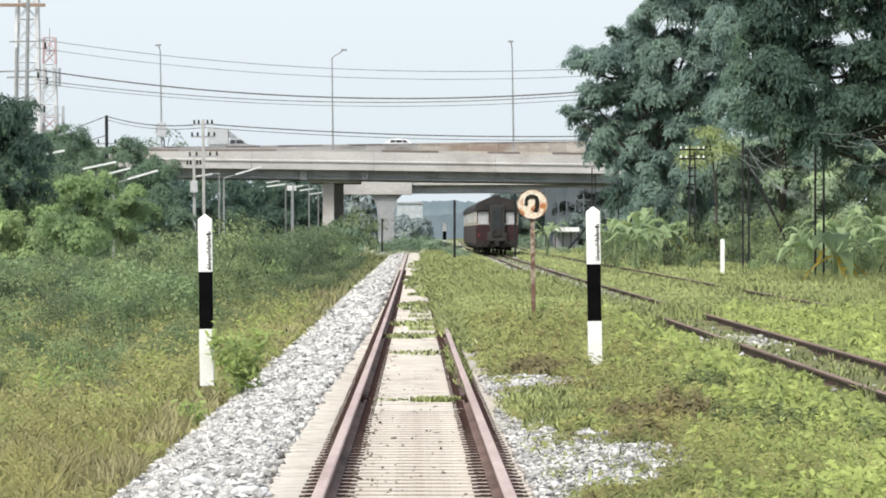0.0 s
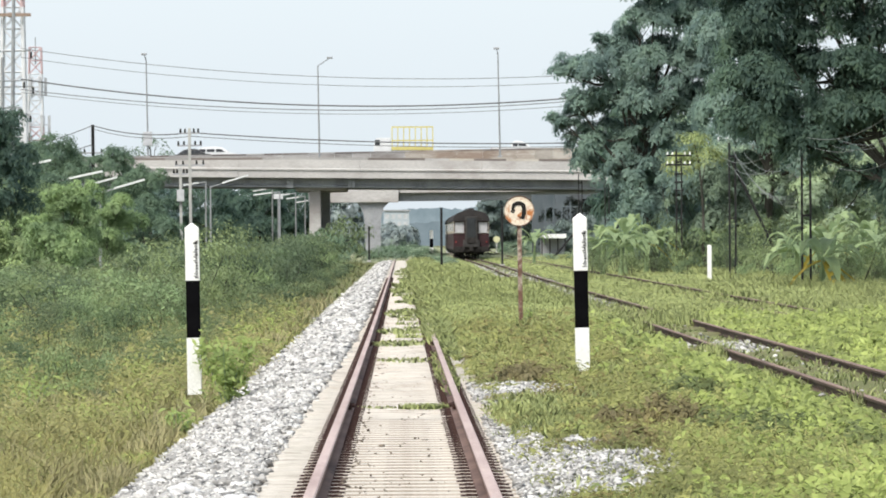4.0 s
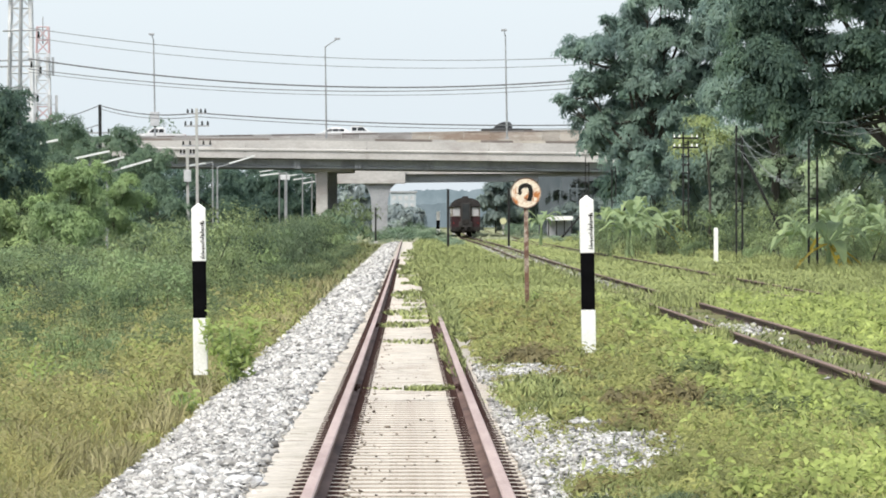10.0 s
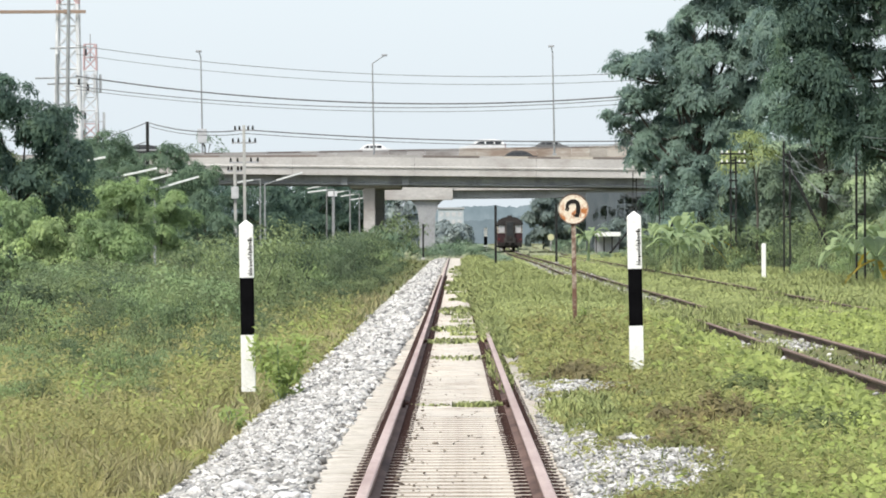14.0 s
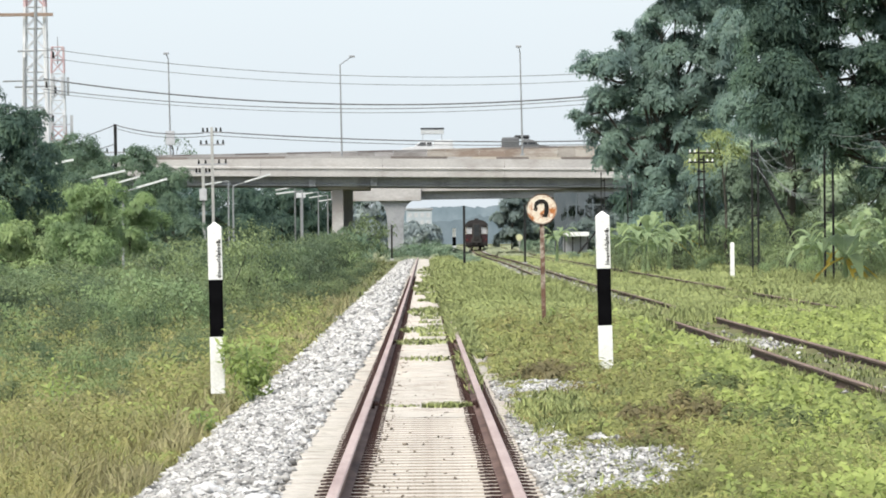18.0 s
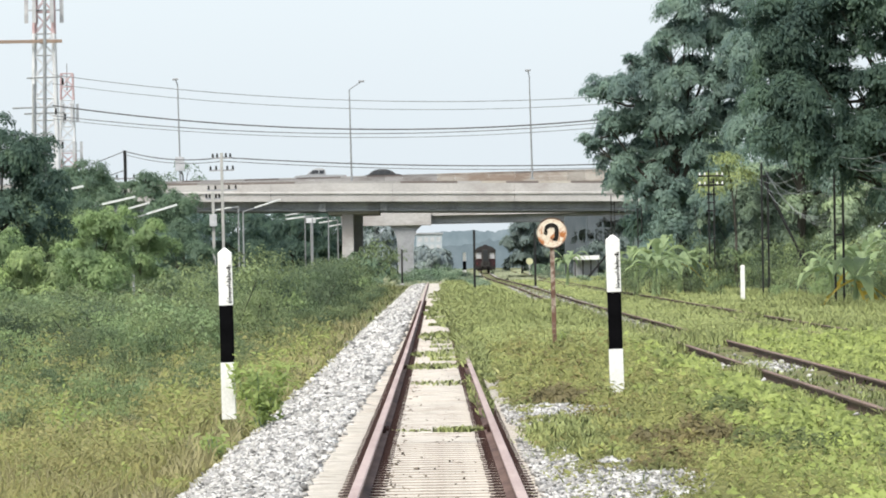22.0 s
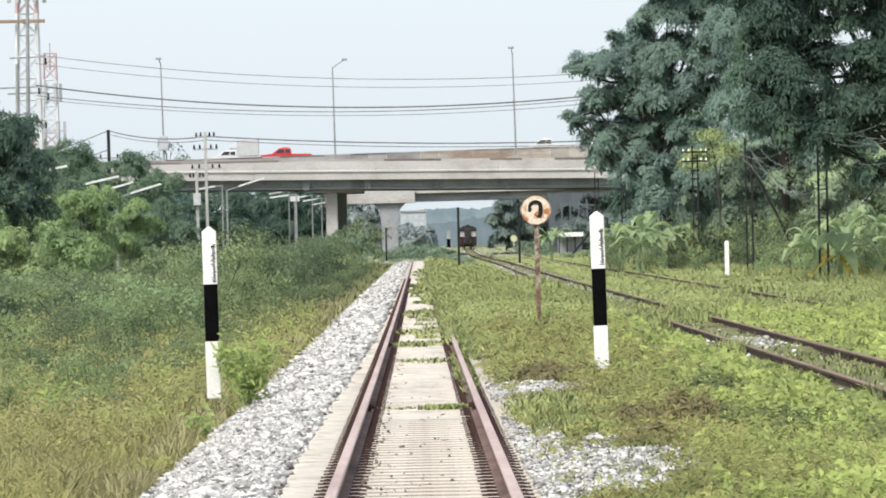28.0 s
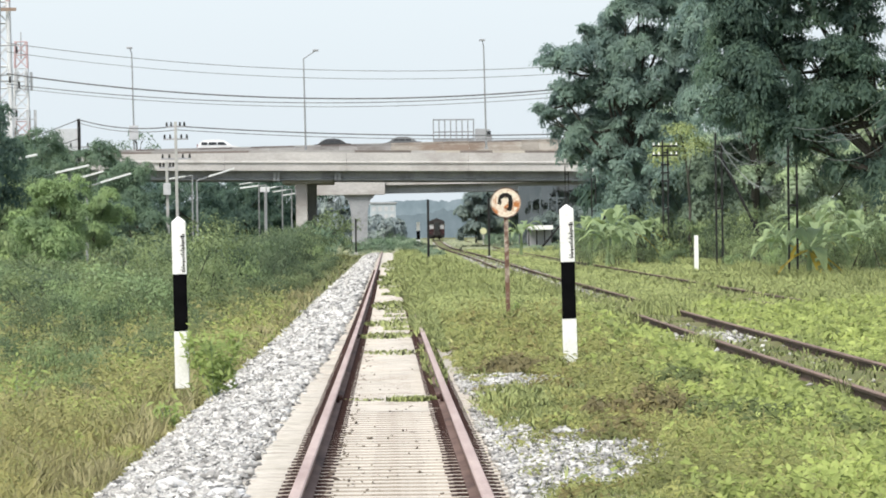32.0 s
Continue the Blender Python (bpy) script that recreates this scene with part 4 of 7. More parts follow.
        part("pier", boxed(px - 1.05, px + 0.08, DECK_Y0 + 2.3, DECK_Y0 + 4.2, -0.6, dl - 1.253, 0.06), "concrete", t, "square concrete pier")
        # rear pier in darker concrete stands in for the front pier's shaded side
        part("pier", boxed(px - 0.25, px + 0.8, DECK_Y1 - 3.4, DECK_Y1 - 1.5, -0.6, dl - 1.253, 0.06), "girder", t, "square concrete pier with shade in its colour")
    return t


overpass = build_overpass()


def build_second_bridge():
    """Parallel bridge behind, a little lower to the eye, on a flared pier."""
    t = empty("road_overpass", "parallel concrete bridge behind on flared piers", "bridge", kind="structure")
    y0, y1 = 636.0, 648.0
    k = 16.35
    low = lambda x: 5.95 + 0.006 * (x - 5)
    swept("deck", -10, 820, 10, lambda x: [(y0, low(x) + 0.85), (y1, low(x) + 0.85), (y1, low(x) + 1.7), (y0, low(x) + 1.7)], "concrete", t)
    for y in (y0 + 1.2, y0 + 4.5, y0 + 8, y1 - 1.2):
        swept("girder", -10, 820, 10, lambda x: [(y - 0.4, low(x)), (y + 0.4, low(x)), (y + 0.4, low(x) + 0.847), (y - 0.4, low(x) + 0.847)], "girder", t)
    for px in (-4.0, 66.0):
        part("pier_cap", boxed(px - 5.5, px + 3.75, y0 - 0.4, y0 + 2.4, low(px) - 0.15, low(px) + 1.35, 0.05), "concrete", t)
        bm = bmesh.new()
        secs = [(-0.6, 0.82), (2.9, 0.85), (4.2, 0.95), (5.2, 1.2), (low(px) - 0.153, 1.75)]
        rows = [[bm.verts.new((px + 0.95 + sx * w, y0 + 1 + sy, z)) for sx, sy in ((-1, -0.9), (1, -0.9), (1, 0.9), (-1, 0.9))] for z, w in secs]
        for a0, b0 in zip(rows, rows[1:]):
            for i in range(4):
                bm.faces.new((a0[i], a0[(i + 1) % 4], b0[(i + 1) % 4], b0[i]))
        bm.faces.new(rows[0][::-1])
        bm.faces.new(rows[-1])
        bmesh.ops.recalc_face_normals(bm, faces=bm.faces)
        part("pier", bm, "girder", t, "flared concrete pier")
    return t


build_second_bridge()


def bridge_lamp(x, y, h, arm, panel=False):
    """Slender road lamp on the barrier; arm: reach of its head to the right."""
    z = deck_top(x) - 0.9
    t = empty("street_lamp", "slender grey road lamp standing on the overpass", "street lamp", pose(x, y, z, 0, -0.9 if arm < 1 else -0.7, 0), group="overpass lamps")
    part("base_plate", boxed(-0.2, 0.2, -0.2, 0.2, -0.06, 0.12), "galv", t)
    part("pole", rod((0, 0, 0.1), (0, 0, h), 0.10, 0.06, 8), "galv", t)
    if arm > 1:
        part("arm", rod((0, 0, h - 0.02), (arm, 0, h + 0.75), 0.05, 0.04, 6), "galv", t)
    else:
        part("arm", rod((0, 0, h - 0.02), (-0.15, -1.3, h + 0.55), 0.05, 0.04, 6), "galv", t)
    if panel:
        part("cabinet", boxed(-0.45, 0.45, -0.35, 0.2, 1.9, 3.3, 0.04), "antenna", t, "pale grey cabinet on the lamp post")
    p = (arm, 0, h + 0.75) if arm > 1 else (-0.15, -1.3, h + 0.5)
    part("lamp_head", boxed(p[0] - 0.28, p[0] + 0.28, p[1] - 0.3, p[1] + 0.3, p[2] - 0.08, p[2] + 0.12, 0.05), "girder", t, "grey lamp head")
    return t


bridge_lamp(-25.2, 588.6, 10.5, 0.2, True)
bridge_lamp(-8.0, 581.0, 9.35, 1.2)
bridge_lamp(9.8, 580.6, 10.13, 0.2)

# ---------------------------------------------------------------- the departing train


def carriage(last):
    """Third-class coach: maroon below, cream above, dark arched roof. Origin at rail level under its rear end, length ahead along +y."""
    L, w, floor, eave, ridge = 20.0, 1.4, 1.0, 2.98, 3.85
    t = empty("railway_carriage", "maroon and cream passenger coach with a dark arched roof", "train carriage", group="departing train")

    def shell(name, z0, z1, material, inset=0.0, label=""):
        bm = bmesh.new()
        box(bm, -w + inset, w - inset, inset, L - inset, z0, z1, 0.04)
        return part(name, bm, material, t, label)
    shell("lower_body", floor - 0.25, 2.02, "maroon", 0.0, "maroon lower panels")
    shell("waist_band", 2.024, 2.12, "cream", 0.02)
    shell("upper_body", 2.124, eave, "cream", 0.01, "cream upper panels")
    bm = bmesh.new()
    n = 14
    prof = [(-(w + 0.06) * math.cos(math.pi * i / n), eave + 0.004 + (ridge - eave) * (math.sin(math.pi * i / n) ** 0.85)) for i in range(n + 1)]
    ra, rb = [[bm.verts.new((x, yy, z)) for x, z in prof] for yy in (-0.25, L + 0.2)]
    for i in range(n):
        bm.faces.new((ra[i], ra[i + 1], rb[i + 1], rb[i]))
    bm.faces.new(ra[::-1])
    bm.faces.new(rb)
    bm.faces.new((ra[0], rb[0], rb[-1], ra[-1]))
    bmesh.ops.recalc_face_normals(bm, faces=bm.faces)
    part("roof", bm, "carriage_roof", t, "sooty dark arched roof")
    for k in range(4):
        part("ventilator", boxed(-0.25, 0.25, 2.2 + 4.8 * k, 3.0 + 4.8 * k, ridge - 0.06, ridge + 0.16, 0.05), "carriage_roof", t)
    for s in (-1, 1):
        for k in range(9):
            y = 2.0 + 1.85 * k
            # every fourth window is a dark panel, standing in for the shaded inside
            part("window", boxed(s * (w - 0.012) - 0.012, s * (w - 0.012) + 0.012, y - 0.5, y + 0.5, 2.25, 2.86), "pale_glass" if k % 4 else "dark_glass", t, "side window with the reflected sky in its colour" if k % 4 else "dark panel for an open window")
        part("side_door", boxed(s * w - 0.008, s * w + 0.008, 0.35, 1.05, floor + 0.05, 2.95), "maroon", t, "maroon passenger door")
        part("step", boxed(s * (w - 0.1) - 0.12, s * (w - 0.1) + 0.12, 0.3, 1.1, 0.45, 0.52), "under", t)
        part("sole_bar", boxed(s * (w - 0.12) - 0.06, s * (w - 0.12) + 0.06, 0.1, L - 0.1, floor - 0.42, floor - 0.253), "under", t)
    # gangway end
    g = part("gangway", boxed(-0.50, 0.50, -0.34, -0.004, 0.95, 3.35, 0.05), "gangway", t, "dark grey gangway frame")
    # dark panel in place of the shade inside the doorway
    part("gangway_door", boxed(-0.33, 0.33, -0.365, -0.343, 1.28, 3.22, 0.03), "dark_glass", g, "dark panel for the open doorway")
    part("gangway_gate", boxed(-0.34, 0.34, -0.40, -0.368, 1.25, 1.72, 0.02), "under", g, "black folding gate")
    part("gangway_skirt", boxed(-0.66, 0.66, -0.30, -0.004, 0.92, 1.5, 0.08), "gangway", g, "grey gangway foot")
    part("end_panel", boxed(-w + 0.06, w - 0.06, -0.010, 0.0, 2.135, eave - 0.01), "end_brown", t, "dark brown end panel")
    for s in (-1, 1):
        part("end_window", boxed(s * 0.92 - 0.35, s * 0.92 + 0.35, -0.03, -0.013, 2.06, 2.90, 0.01), "end_glass", t, "pale end window")
        part("end_door", boxed(s * 0.92 - 0.3, s * 0.92 + 0.3, -0.015, 0.003, 1.0, 2.0, 0.01), "maroon", t)
        part("tail_lamp", rod((s * 1.2, -0.08, 1.35), (s * 1.2, 0, 1.35), 0.07, 0.07, 12), "tail", t, "red tail lamp")
        part("buffer", rod((s * 0.62, -0.45, 0.86), (s * 0.62, 0.1, 0.86), 0.13, 0.09, 10), "under", t)
    part("end_sill", boxed(-w + 0.05, w - 0.05, -0.12, 0.2, 0.55, 0.98, 0.03), "under", t, "black buffer beam")
    part("coupler", boxed(-0.15, 0.15, -0.55, 0.0, 0.62, 0.98, 0.04), "under", t)
    for yb in (3.0, L - 3.0):
        b = part("bogie", boxed(-1.0, 1.0, yb - 1.5, yb + 1.5, 0.42, 0.62, 0.05), "under", t, "black bogie frame")
        for s in (-1, 1):
            part("side_frame", boxed(s * 0.9 - 0.08, s * 0.9 + 0.08, yb - 1.6, yb + 1.6, 0.3, 0.55, 0.04), "under", b)
        for ya in (yb - 1.0, yb + 1.0):
            for s in (-1, 1):
                part("wheel", rod((s * 0.5, ya, 0.43), (s * 0.60, ya, 0.43), 0.43, 0.43, 20), "under", b)
    for s in (-0.9, 0.5):
        part("equipment_box", boxed(s - 0.3, s + 0.5, 8.0, 11.5, 0.35, 0.74, 0.04), "under", t)
    return t


first_coach = carriage(True)
for ob in first_coach.children_recursive:
    ob.data.transform(Matrix.Scale(1.09, 4))
coaches = [first_coach] + [copy_thing(first_coach, pose(0, 0, 0)) for _ in range(4)]

# ---------------------------------------------------------------- road vehicles


def wheels(t, xs, w, r=0.33):
    for x in xs:
        for s in (-1, 1):
            wh = part("wheel", rod((x, s * (w - 0.22), r), (x, s * w, r), r, r, 18), "rubber", t, "black tyre")
            part("rim", rod((x, s * w, r), (x, s * (w + 0.012), r), r * 0.6, r * 0.55, 12), "rim", wh)


def hull(name, prof, w, material, t, taper=0.0, zt=1.0, label=""):
    """A body drawn from its side outline (x, z), narrowing above zt."""
    bm = bmesh.new()
    a = [bm.verts.new((x, -w + taper * max(0, z - zt), z)) for x, z in prof]
    b = [bm.verts.new((x, w - taper * max(0, z - zt), z)) for x, z in prof]
    n = len(prof)
    for i in range(n):
        bm.faces.new((a[i], a[(i + 1) % n], b[(i + 1) % n], b[i]))
    bm.faces.new(a[::-1])
    bm.faces.new(b)
    bmesh.ops.recalc_face_normals(bm, faces=bm.faces)
    bmesh.ops.bevel(bm, geom=list(bm.edges), offset=0.05, segments=2, affect="EDGES", clamp_overlap=True)
    return part(name, bm, material, t, label)


def glazing(c, spans, z0, z1, w, taper, zt, slope=0.0):
    """Dark side windows; slope leans the front edge back."""
    for k, (xa, xb) in enumerate(spans):
        s = slope if k == len(spans) - 1 else 0.0
        bm = bmesh.new()
        for sd in (-1, 1):
            q = []
            for x, z in ((xa, z0), (xb, z0), (xb - s, z1), (xa, z1)):
                y = w - taper * max(0, z - zt)
                q.append(((x, sd * (y + 0.012), z), (x, sd * (y - 0.02), z)))
            o = [bm.verts.new(a) for a, _ in q]
            i = [bm.verts.new(b) for _, b in q]
            bm.faces.new(o)
            bm.faces.new(i[::-1])
            for n in range(4):
                bm.faces.new((o[n], i[n], i[(n + 1) % 4], o[(n + 1) % 4]))
        bmesh.ops.recalc_face_normals(bm, faces=bm.faces)
        part("side_window", bm, "dark_glass", c)


def sedan(paint, label):
    t = empty("car", label, "car")
    hull("body", [(-2.2, 0.3), (2.2, 0.3), (2.25, 0.7), (1.2, 0.92), (-1.5, 0.98), (-2.2, 0.95)], 0.87, paint, t)
    c = hull("cabin", [(-1.75, 0.94), (1.15, 0.90), (0.78, 1.20), (0.42, 1.39), (0.0, 1.47), (-0.6, 1.47), (-1.05, 1.38), (-1.45, 1.18)], 0.84, paint, t, 0.28, 0.9)
    glazing(c, ((-1.12, -0.62), (-0.55, 0.05), (0.12, 0.72)), 1.04, 1.30, 0.84, 0.28, 0.9, 0.35)
    for s in (-1, 1):
        part("headlight", boxed(2.14, 2.24, s * 0.65 - 0.15, s * 0.65 + 0.15, 0.6, 0.74, 0.02), "pale_glass", t)
        part("tail_light", boxed(-2.24, -2.16, s * 0.65 - 0.15, s * 0.65 + 0.15, 0.7, 0.88, 0.02), "tail", t)
    wheels(t, (-1.3, 1.35), 0.86)
    return t


def suv(paint, label):
    t = empty("car", label, "car")
    hull("body", [(-2.3, 0.4), (2.3, 0.4), (2.35, 0.95), (1.3, 1.12), (-2.25, 1.12)], 0.92, paint, t)
    c = hull("cabin", [(-2.2, 1.10), (1.25, 1.10), (0.85, 1.45), (0.45, 1.66), (-0.2, 1.76), (-1.2, 1.75), (-1.8, 1.64), (-2.1, 1.40)], 0.88, paint, t, 0.2, 1.1)
    glazing(c, ((-1.85, -1.22), (-1.12, -0.30), (-0.20, 0.78)), 1.20, 1.50, 0.88, 0.2, 1.1, 0.38)
    for s in (-1, 1):
        part("headlight", boxed(2.24, 2.34, s * 0.68 - 0.15, s * 0.68 + 0.15, 0.8, 0.96, 0.02), "pale_glass", t)
        part("tail_light", boxed(-2.31, -2.24, s * 0.75 - 0.1, s * 0.75 + 0.1, 0.9, 1.3, 0.02), "tail", t)
    wheels(t, (-1.4, 1.45), 0.9, 0.37)
    return t


def minibus(paint, label):
    t = empty("minibus", label, "minibus")
    hull("body", [(-2.7, 0.4), (2.7, 0.4), (2.75, 1.05), (2.45, 1.25), (1.75, 2.15), (1.5, 2.28), (-2.65, 2.3)], 0.95, paint, t, 0.08, 1.1)
    glazing(t, ((-2.5, -1.65), (-1.55, -0.6), (-0.5, 0.5), (0.6, 1.95)), 1.25, 1.85, 0.95, 0.08, 1.1, 0.42)
    for s in (-1, 1):
        part("headlight", boxed(2.66, 2.76, s * 0.68 - 0.15, s * 0.68 + 0.15, 0.8, 0.98, 0.02), "pale_glass", t)
        part("tail_light", boxed(-2.73, -2.66, s * 0.8 - 0.08, s * 0.8 + 0.08, 0.9, 1.4, 0.02), "tail", t)
    wheels(t, (-1.6, 1.7), 0.92, 0.37)
    return t


def pickup(paint, label, cargo=None):
    """cargo: None, 'box', 'cage', 'goods' or 'canopy'."""
    t = empty("pickup_truck", label, "pickup truck")
    hull("body", [(-2.55, 0.42), (2.6, 0.42), (2.62, 0.98), (1.45, 1.10), (-2.55, 1.05)], 0.9, paint, t)
    c = hull("cabin", [(-0.55, 1.07), (1.45, 1.07), (1.05, 1.42), (0.70, 1.64), (0.25, 1.74), (-0.25, 1.74), (-0.48, 1.55)], 0.86, paint, t, 0.2, 1.1)
    glazing(c, ((-0.38, 0.12), (0.20, 1.10)), 1.18, 1.54, 0.86, 0.2, 1.1, 0.36)
    for s in (-1, 1):
        part("headlight", boxed(2.52, 2.61, s * 0.68 - 0.15, s * 0.68 + 0.15, 0.78, 0.95, 0.02), "pale_glass", t)
        part("tail_light", boxed(-2.58, -2.5, s * 0.78 - 0.08, s * 0.78 + 0.08, 0.7, 1.0, 0.02), "tail", t)
    wheels(t, (-1.55, 1.6), 0.88, 0.37)
    if cargo == "box":
        b = part("cargo_box", boxed(-2.75, -0.62, -0.95, 0.95, 1.07, 2.72, 0.03), "truck_grey", t, "pale grey ribbed cargo box")
        for x in np.arange(-2.6, -0.7, 0.3):
            part("rib", boxed(x - 0.03, x + 0.03, -0.975, -0.952, 1.12, 2.68), "truck_grey", b)
        hull("wind_deflector", [(-0.60, 1.80), (0.35, 1.80), (-0.60, 2.55)], 0.8, paint, t)
    elif cargo == "cage":
        b = part("rack_floor", boxed(-2.55, -0.6, -0.9, 0.9, 1.06, 1.12), "galv", t)
        for z in (1.5, 2.0, 2.5):
            for s in (-1, 1):
                part("rail_bar", boxed(-2.6, -0.55, s * 0.9 - 0.03, s * 0.9 + 0.03, z - 0.03, z + 0.03), "galv", b)
        for x in np.linspace(-2.55, -0.6, 6):
            for s in (-1, 1):
                part("post_bar", boxed(x - 0.03, x + 0.03, s * 0.9 - 0.03, s * 0.9 + 0.03, 1.1, 2.53), "galv", b)
    elif cargo == "goods":
        part("load", boxed(-2.5, -0.7, -0.8, 0.8, 1.0, 1.95, 0.2), "car_grey", t, "dark heap of goods")
        part("tarpaulin", boxed(-1.2, 0.35, -0.7, 0.7, 1.78, 2.15, 0.16), "car_black", t, "dark tarpaulin on the cab roof")
    elif cargo == "roof_rack":
        b = part("roof_box", boxed(-1.6, 0.7, -0.7, 0.7, 2.35, 2.85, 0.05), "truck_grey", t, "grey overhead frame")
        part("roof_box_top", boxed(-1.65, 0.75, -0.75, 0.75, 2.86, 3.0, 0.03), "car_black", b)
        for x in (-1.4, 0.5):
            for s in (-1, 1):
                part("support", boxed(x - 0.03, x + 0.03, s * 0.65 - 0.03, s * 0.65 + 0.03, 1.78, 2.34), "galv", b)
        part("canopy", boxed(-2.5, -0.6, -0.85, 0.85, 1.06, 1.75, 0.06), "car_white", t)
    return t


def lorry(cab, body, label, length=5.2, height=3.1, kind="box"):
    t = empty("lorry", label, "lorry")
    hull("cab", [(length / 2 - 1.7, 0.5), (length / 2, 0.5), (length / 2, 1.35), (length / 2 - 0.25, 2.15), (length / 2 - 1.7, 2.2)], 1.02, cab, t, label="lorry cab")
    part("windscreen", boxed(length / 2 - 0.62, length / 2 - 0.12, -1.035, 1.035, 1.38, 1.95, 0.03), "dark_glass", t)
    part("chassis", boxed(-length / 2, length / 2 - 0.2, -0.5, 0.5, 0.55, 0.85), "under", t)
    if kind == "box":
        b = part("cargo_box", boxed(-length / 2, length / 2 - 1.78, -1.1, 1.1, 0.9, height, 0.04), body, t, "ribbed cargo box")
        hull("wind_deflector", [(length / 2 - 1.77, 2.2), (length / 2 - 0.7, 2.2), (length / 2 - 1.77, height)], 1.0, body, t)
        for x in np.arange(-length / 2 + 0.25, length / 2 - 1.9, 0.4):
            part("rib", boxed(x - 0.04, x + 0.04, -1.13, -1.103, 0.98, height - 0.08), body, b)
    elif kind == "cage":
        b = part("flatbed", boxed(-length / 2, length / 2 - 1.78, -1.1, 1.1, 0.9, 1.25, 0.02), body, t, "steel flatbed")
        for x in np.linspace(-length / 2 + 0.05, length / 2 - 1.85, 8):
            for s in (-1, 1):
                part("stake", boxed(x - 0.05, x + 0.05, s * 1.05 - 0.04, s * 1.05 + 0.04, 1.25, height), body, b)
        for z in (1.9, height - 0.05):
            for s in (-1, 1):
                part("rail_bar", boxed(-length / 2, length / 2 - 1.8, s * 1.05 - 0.035, s * 1.05 + 0.035, z - 0.05, z + 0.05), body, b)
    wheels(t, (-length / 2 + 1.1, length / 2 - 0.85), 1.0, 0.45)
    return t


def trailer_lorry():
    """Dark tractor with a long open trailer stacked with pale boards."""
    t = empty("articulated_lorry", "dark articulated lorry with a long trailer of pale stacked boards", "lorry")
    hull("cab", [(5.4, 0.5), (7.4, 0.5), (7.4, 1.8), (7.1, 3.0), (5.4, 3.2)], 1.2, "car_white", t, label="white and dark lorry cab")
    part("windscreen", boxed(6.7, 7.33, -1.215, 1.215, 1.9, 2.7, 0.03), "dark_glass", t)
    part("fuel_tank", rod((3.0, -0.9, 0.9), (4.6, -0.9, 0.9), 0.35, 0.35, 12), "galv", t)
    b = part("trailer_bed", boxed(-7.0, 4.6, -1.2, 1.2, 1.05, 1.35, 0.02), "car_black", t, "black trailer bed")
    part("headboard", boxed(4.35, 4.6, -1.2, 1.2, 1.355, 3.3, 0.02), "car_black", b)
    part("tailboard", boxed(-7.0, -6.6, -1.2, 1.2, 1.355, 3.4, 0.02), "tan", b)
    z = 1.358
    for k, (h, m) in enumerate(((0.34, "car_grey"), (0.40, "truck_grey"), (0.12, "tan"), (0.42, "car_white"), (0.12, "tan"), (0.36, "truck_grey"))):
        part("board_stack", boxed(-6.5, 4.3, -1.15, 1.15, z, z + h - 0.004, 0.02), m, t, "stack of pale boards")
        z += h
    for x in (-6.0, -4.8, -3.6, 4.2, 6.4):
        for s in (-1, 1):
            part("wheel", rod((x, s * 0.85, 0.5), (x, s * 1.15, 0.5), 0.5, 0.5, 18), "rubber", t)
    return t

# ---------------------------------------------------------------- poles, lamps, towers and cables on the left


def utility_pole(x, y, h, arms, label, box_at=None, r=0.11, stuff="pole_concrete"):
    t = empty("utility_pole", label, "utility pole", pose(x, y, -0.4, 0, -0.5, 0))
    part("pole", boxed(-r, r, -r, r, 0, h, 0.02), stuff, t, "square upright pole")
    for z, w in arms:
        a = part("crossarm", boxed(-w, w, -0.06, 0.06, z - 0.06, z + 0.06), "girder", t)
        for k in np.linspace(-w * 0.9, w * 0.9, 5):
            part("insulator", rod((k, 0, z + 0.06), (k, 0, z + 0.36), 0.09, 0.06, 8), "old_rail", a)
    if box_at:
        part("switch_box", boxed(-0.28, 0.28, -0.4, -0.16, box_at - 0.5, box_at + 0.4, 0.03), "antenna", t, "grey switch box")
    return t


utility_pole(-16.72, 449, 7.7, [(7.2, 0.55)], "concrete pole with a grey box beside the road", 5.6)
utility_pole(-16.1, 452, 10.75, [(10.35, 0.75), (9.4, 0.95), (7.9, 1.15)], "concrete power pole with two crossarms of insulators")
utility_pole(-26.0, 500, 12.0, [(9.6, 1.6)], "dark old power pole with a steel crossarm", None, 0.13, "old_rail")


def road_lamp(x, y, z_tip, reach, rise, h_pole=None, mirror=1):
    """Lamp with a long rising arm and a pale flat head."""
    t = empty("street_lamp", "road lamp with a long rising pale arm among trees", "street lamp", pose(x, y, -0.4), group="roadside lamps")
    h = z_tip + 0.4
    part("pole", rod((0, 0, 0), (0, 0, h - rise), 0.09, 0.06, 8), "galv", t)
    part("arm", rod((0, 0, h - rise - 0.02), (mirror * reach * 0.55, 0, h - rise * 0.45), 0.05, 0.04, 6), "galv", t)
    bm = boxed(-reach * 0.36, reach * 0.36, -0.18, 0.18, -0.06, 0.075, 0.03)
    bmesh.ops.rotate(bm, verts=bm.verts, cent=(0, 0, 0), matrix=Matrix.Rotation(-mirror * math.atan2(rise, reach), 3, "Y"))
    bmesh.ops.translate(bm, verts=bm.verts, vec=(mirror * reach * 0.66, 0, h - rise * 0.34))
    part("lamp_head", bm, "lamp_arm", t, "long pale lamp head")
    return t


road_lamp(-23.9, 350, 6.5, 3.1, 0.60)
road_lamp(-22.6, 385, 6.25, 3.1, 0.66)
road_lamp(-23.9, 440, 6.45, 2.7, 0.72)
road_lamp(-20.4, 400, 5.85, 3.0, 0.86)
road_lamp(-15.5, 480, 7.0, 3.05, 0.92)
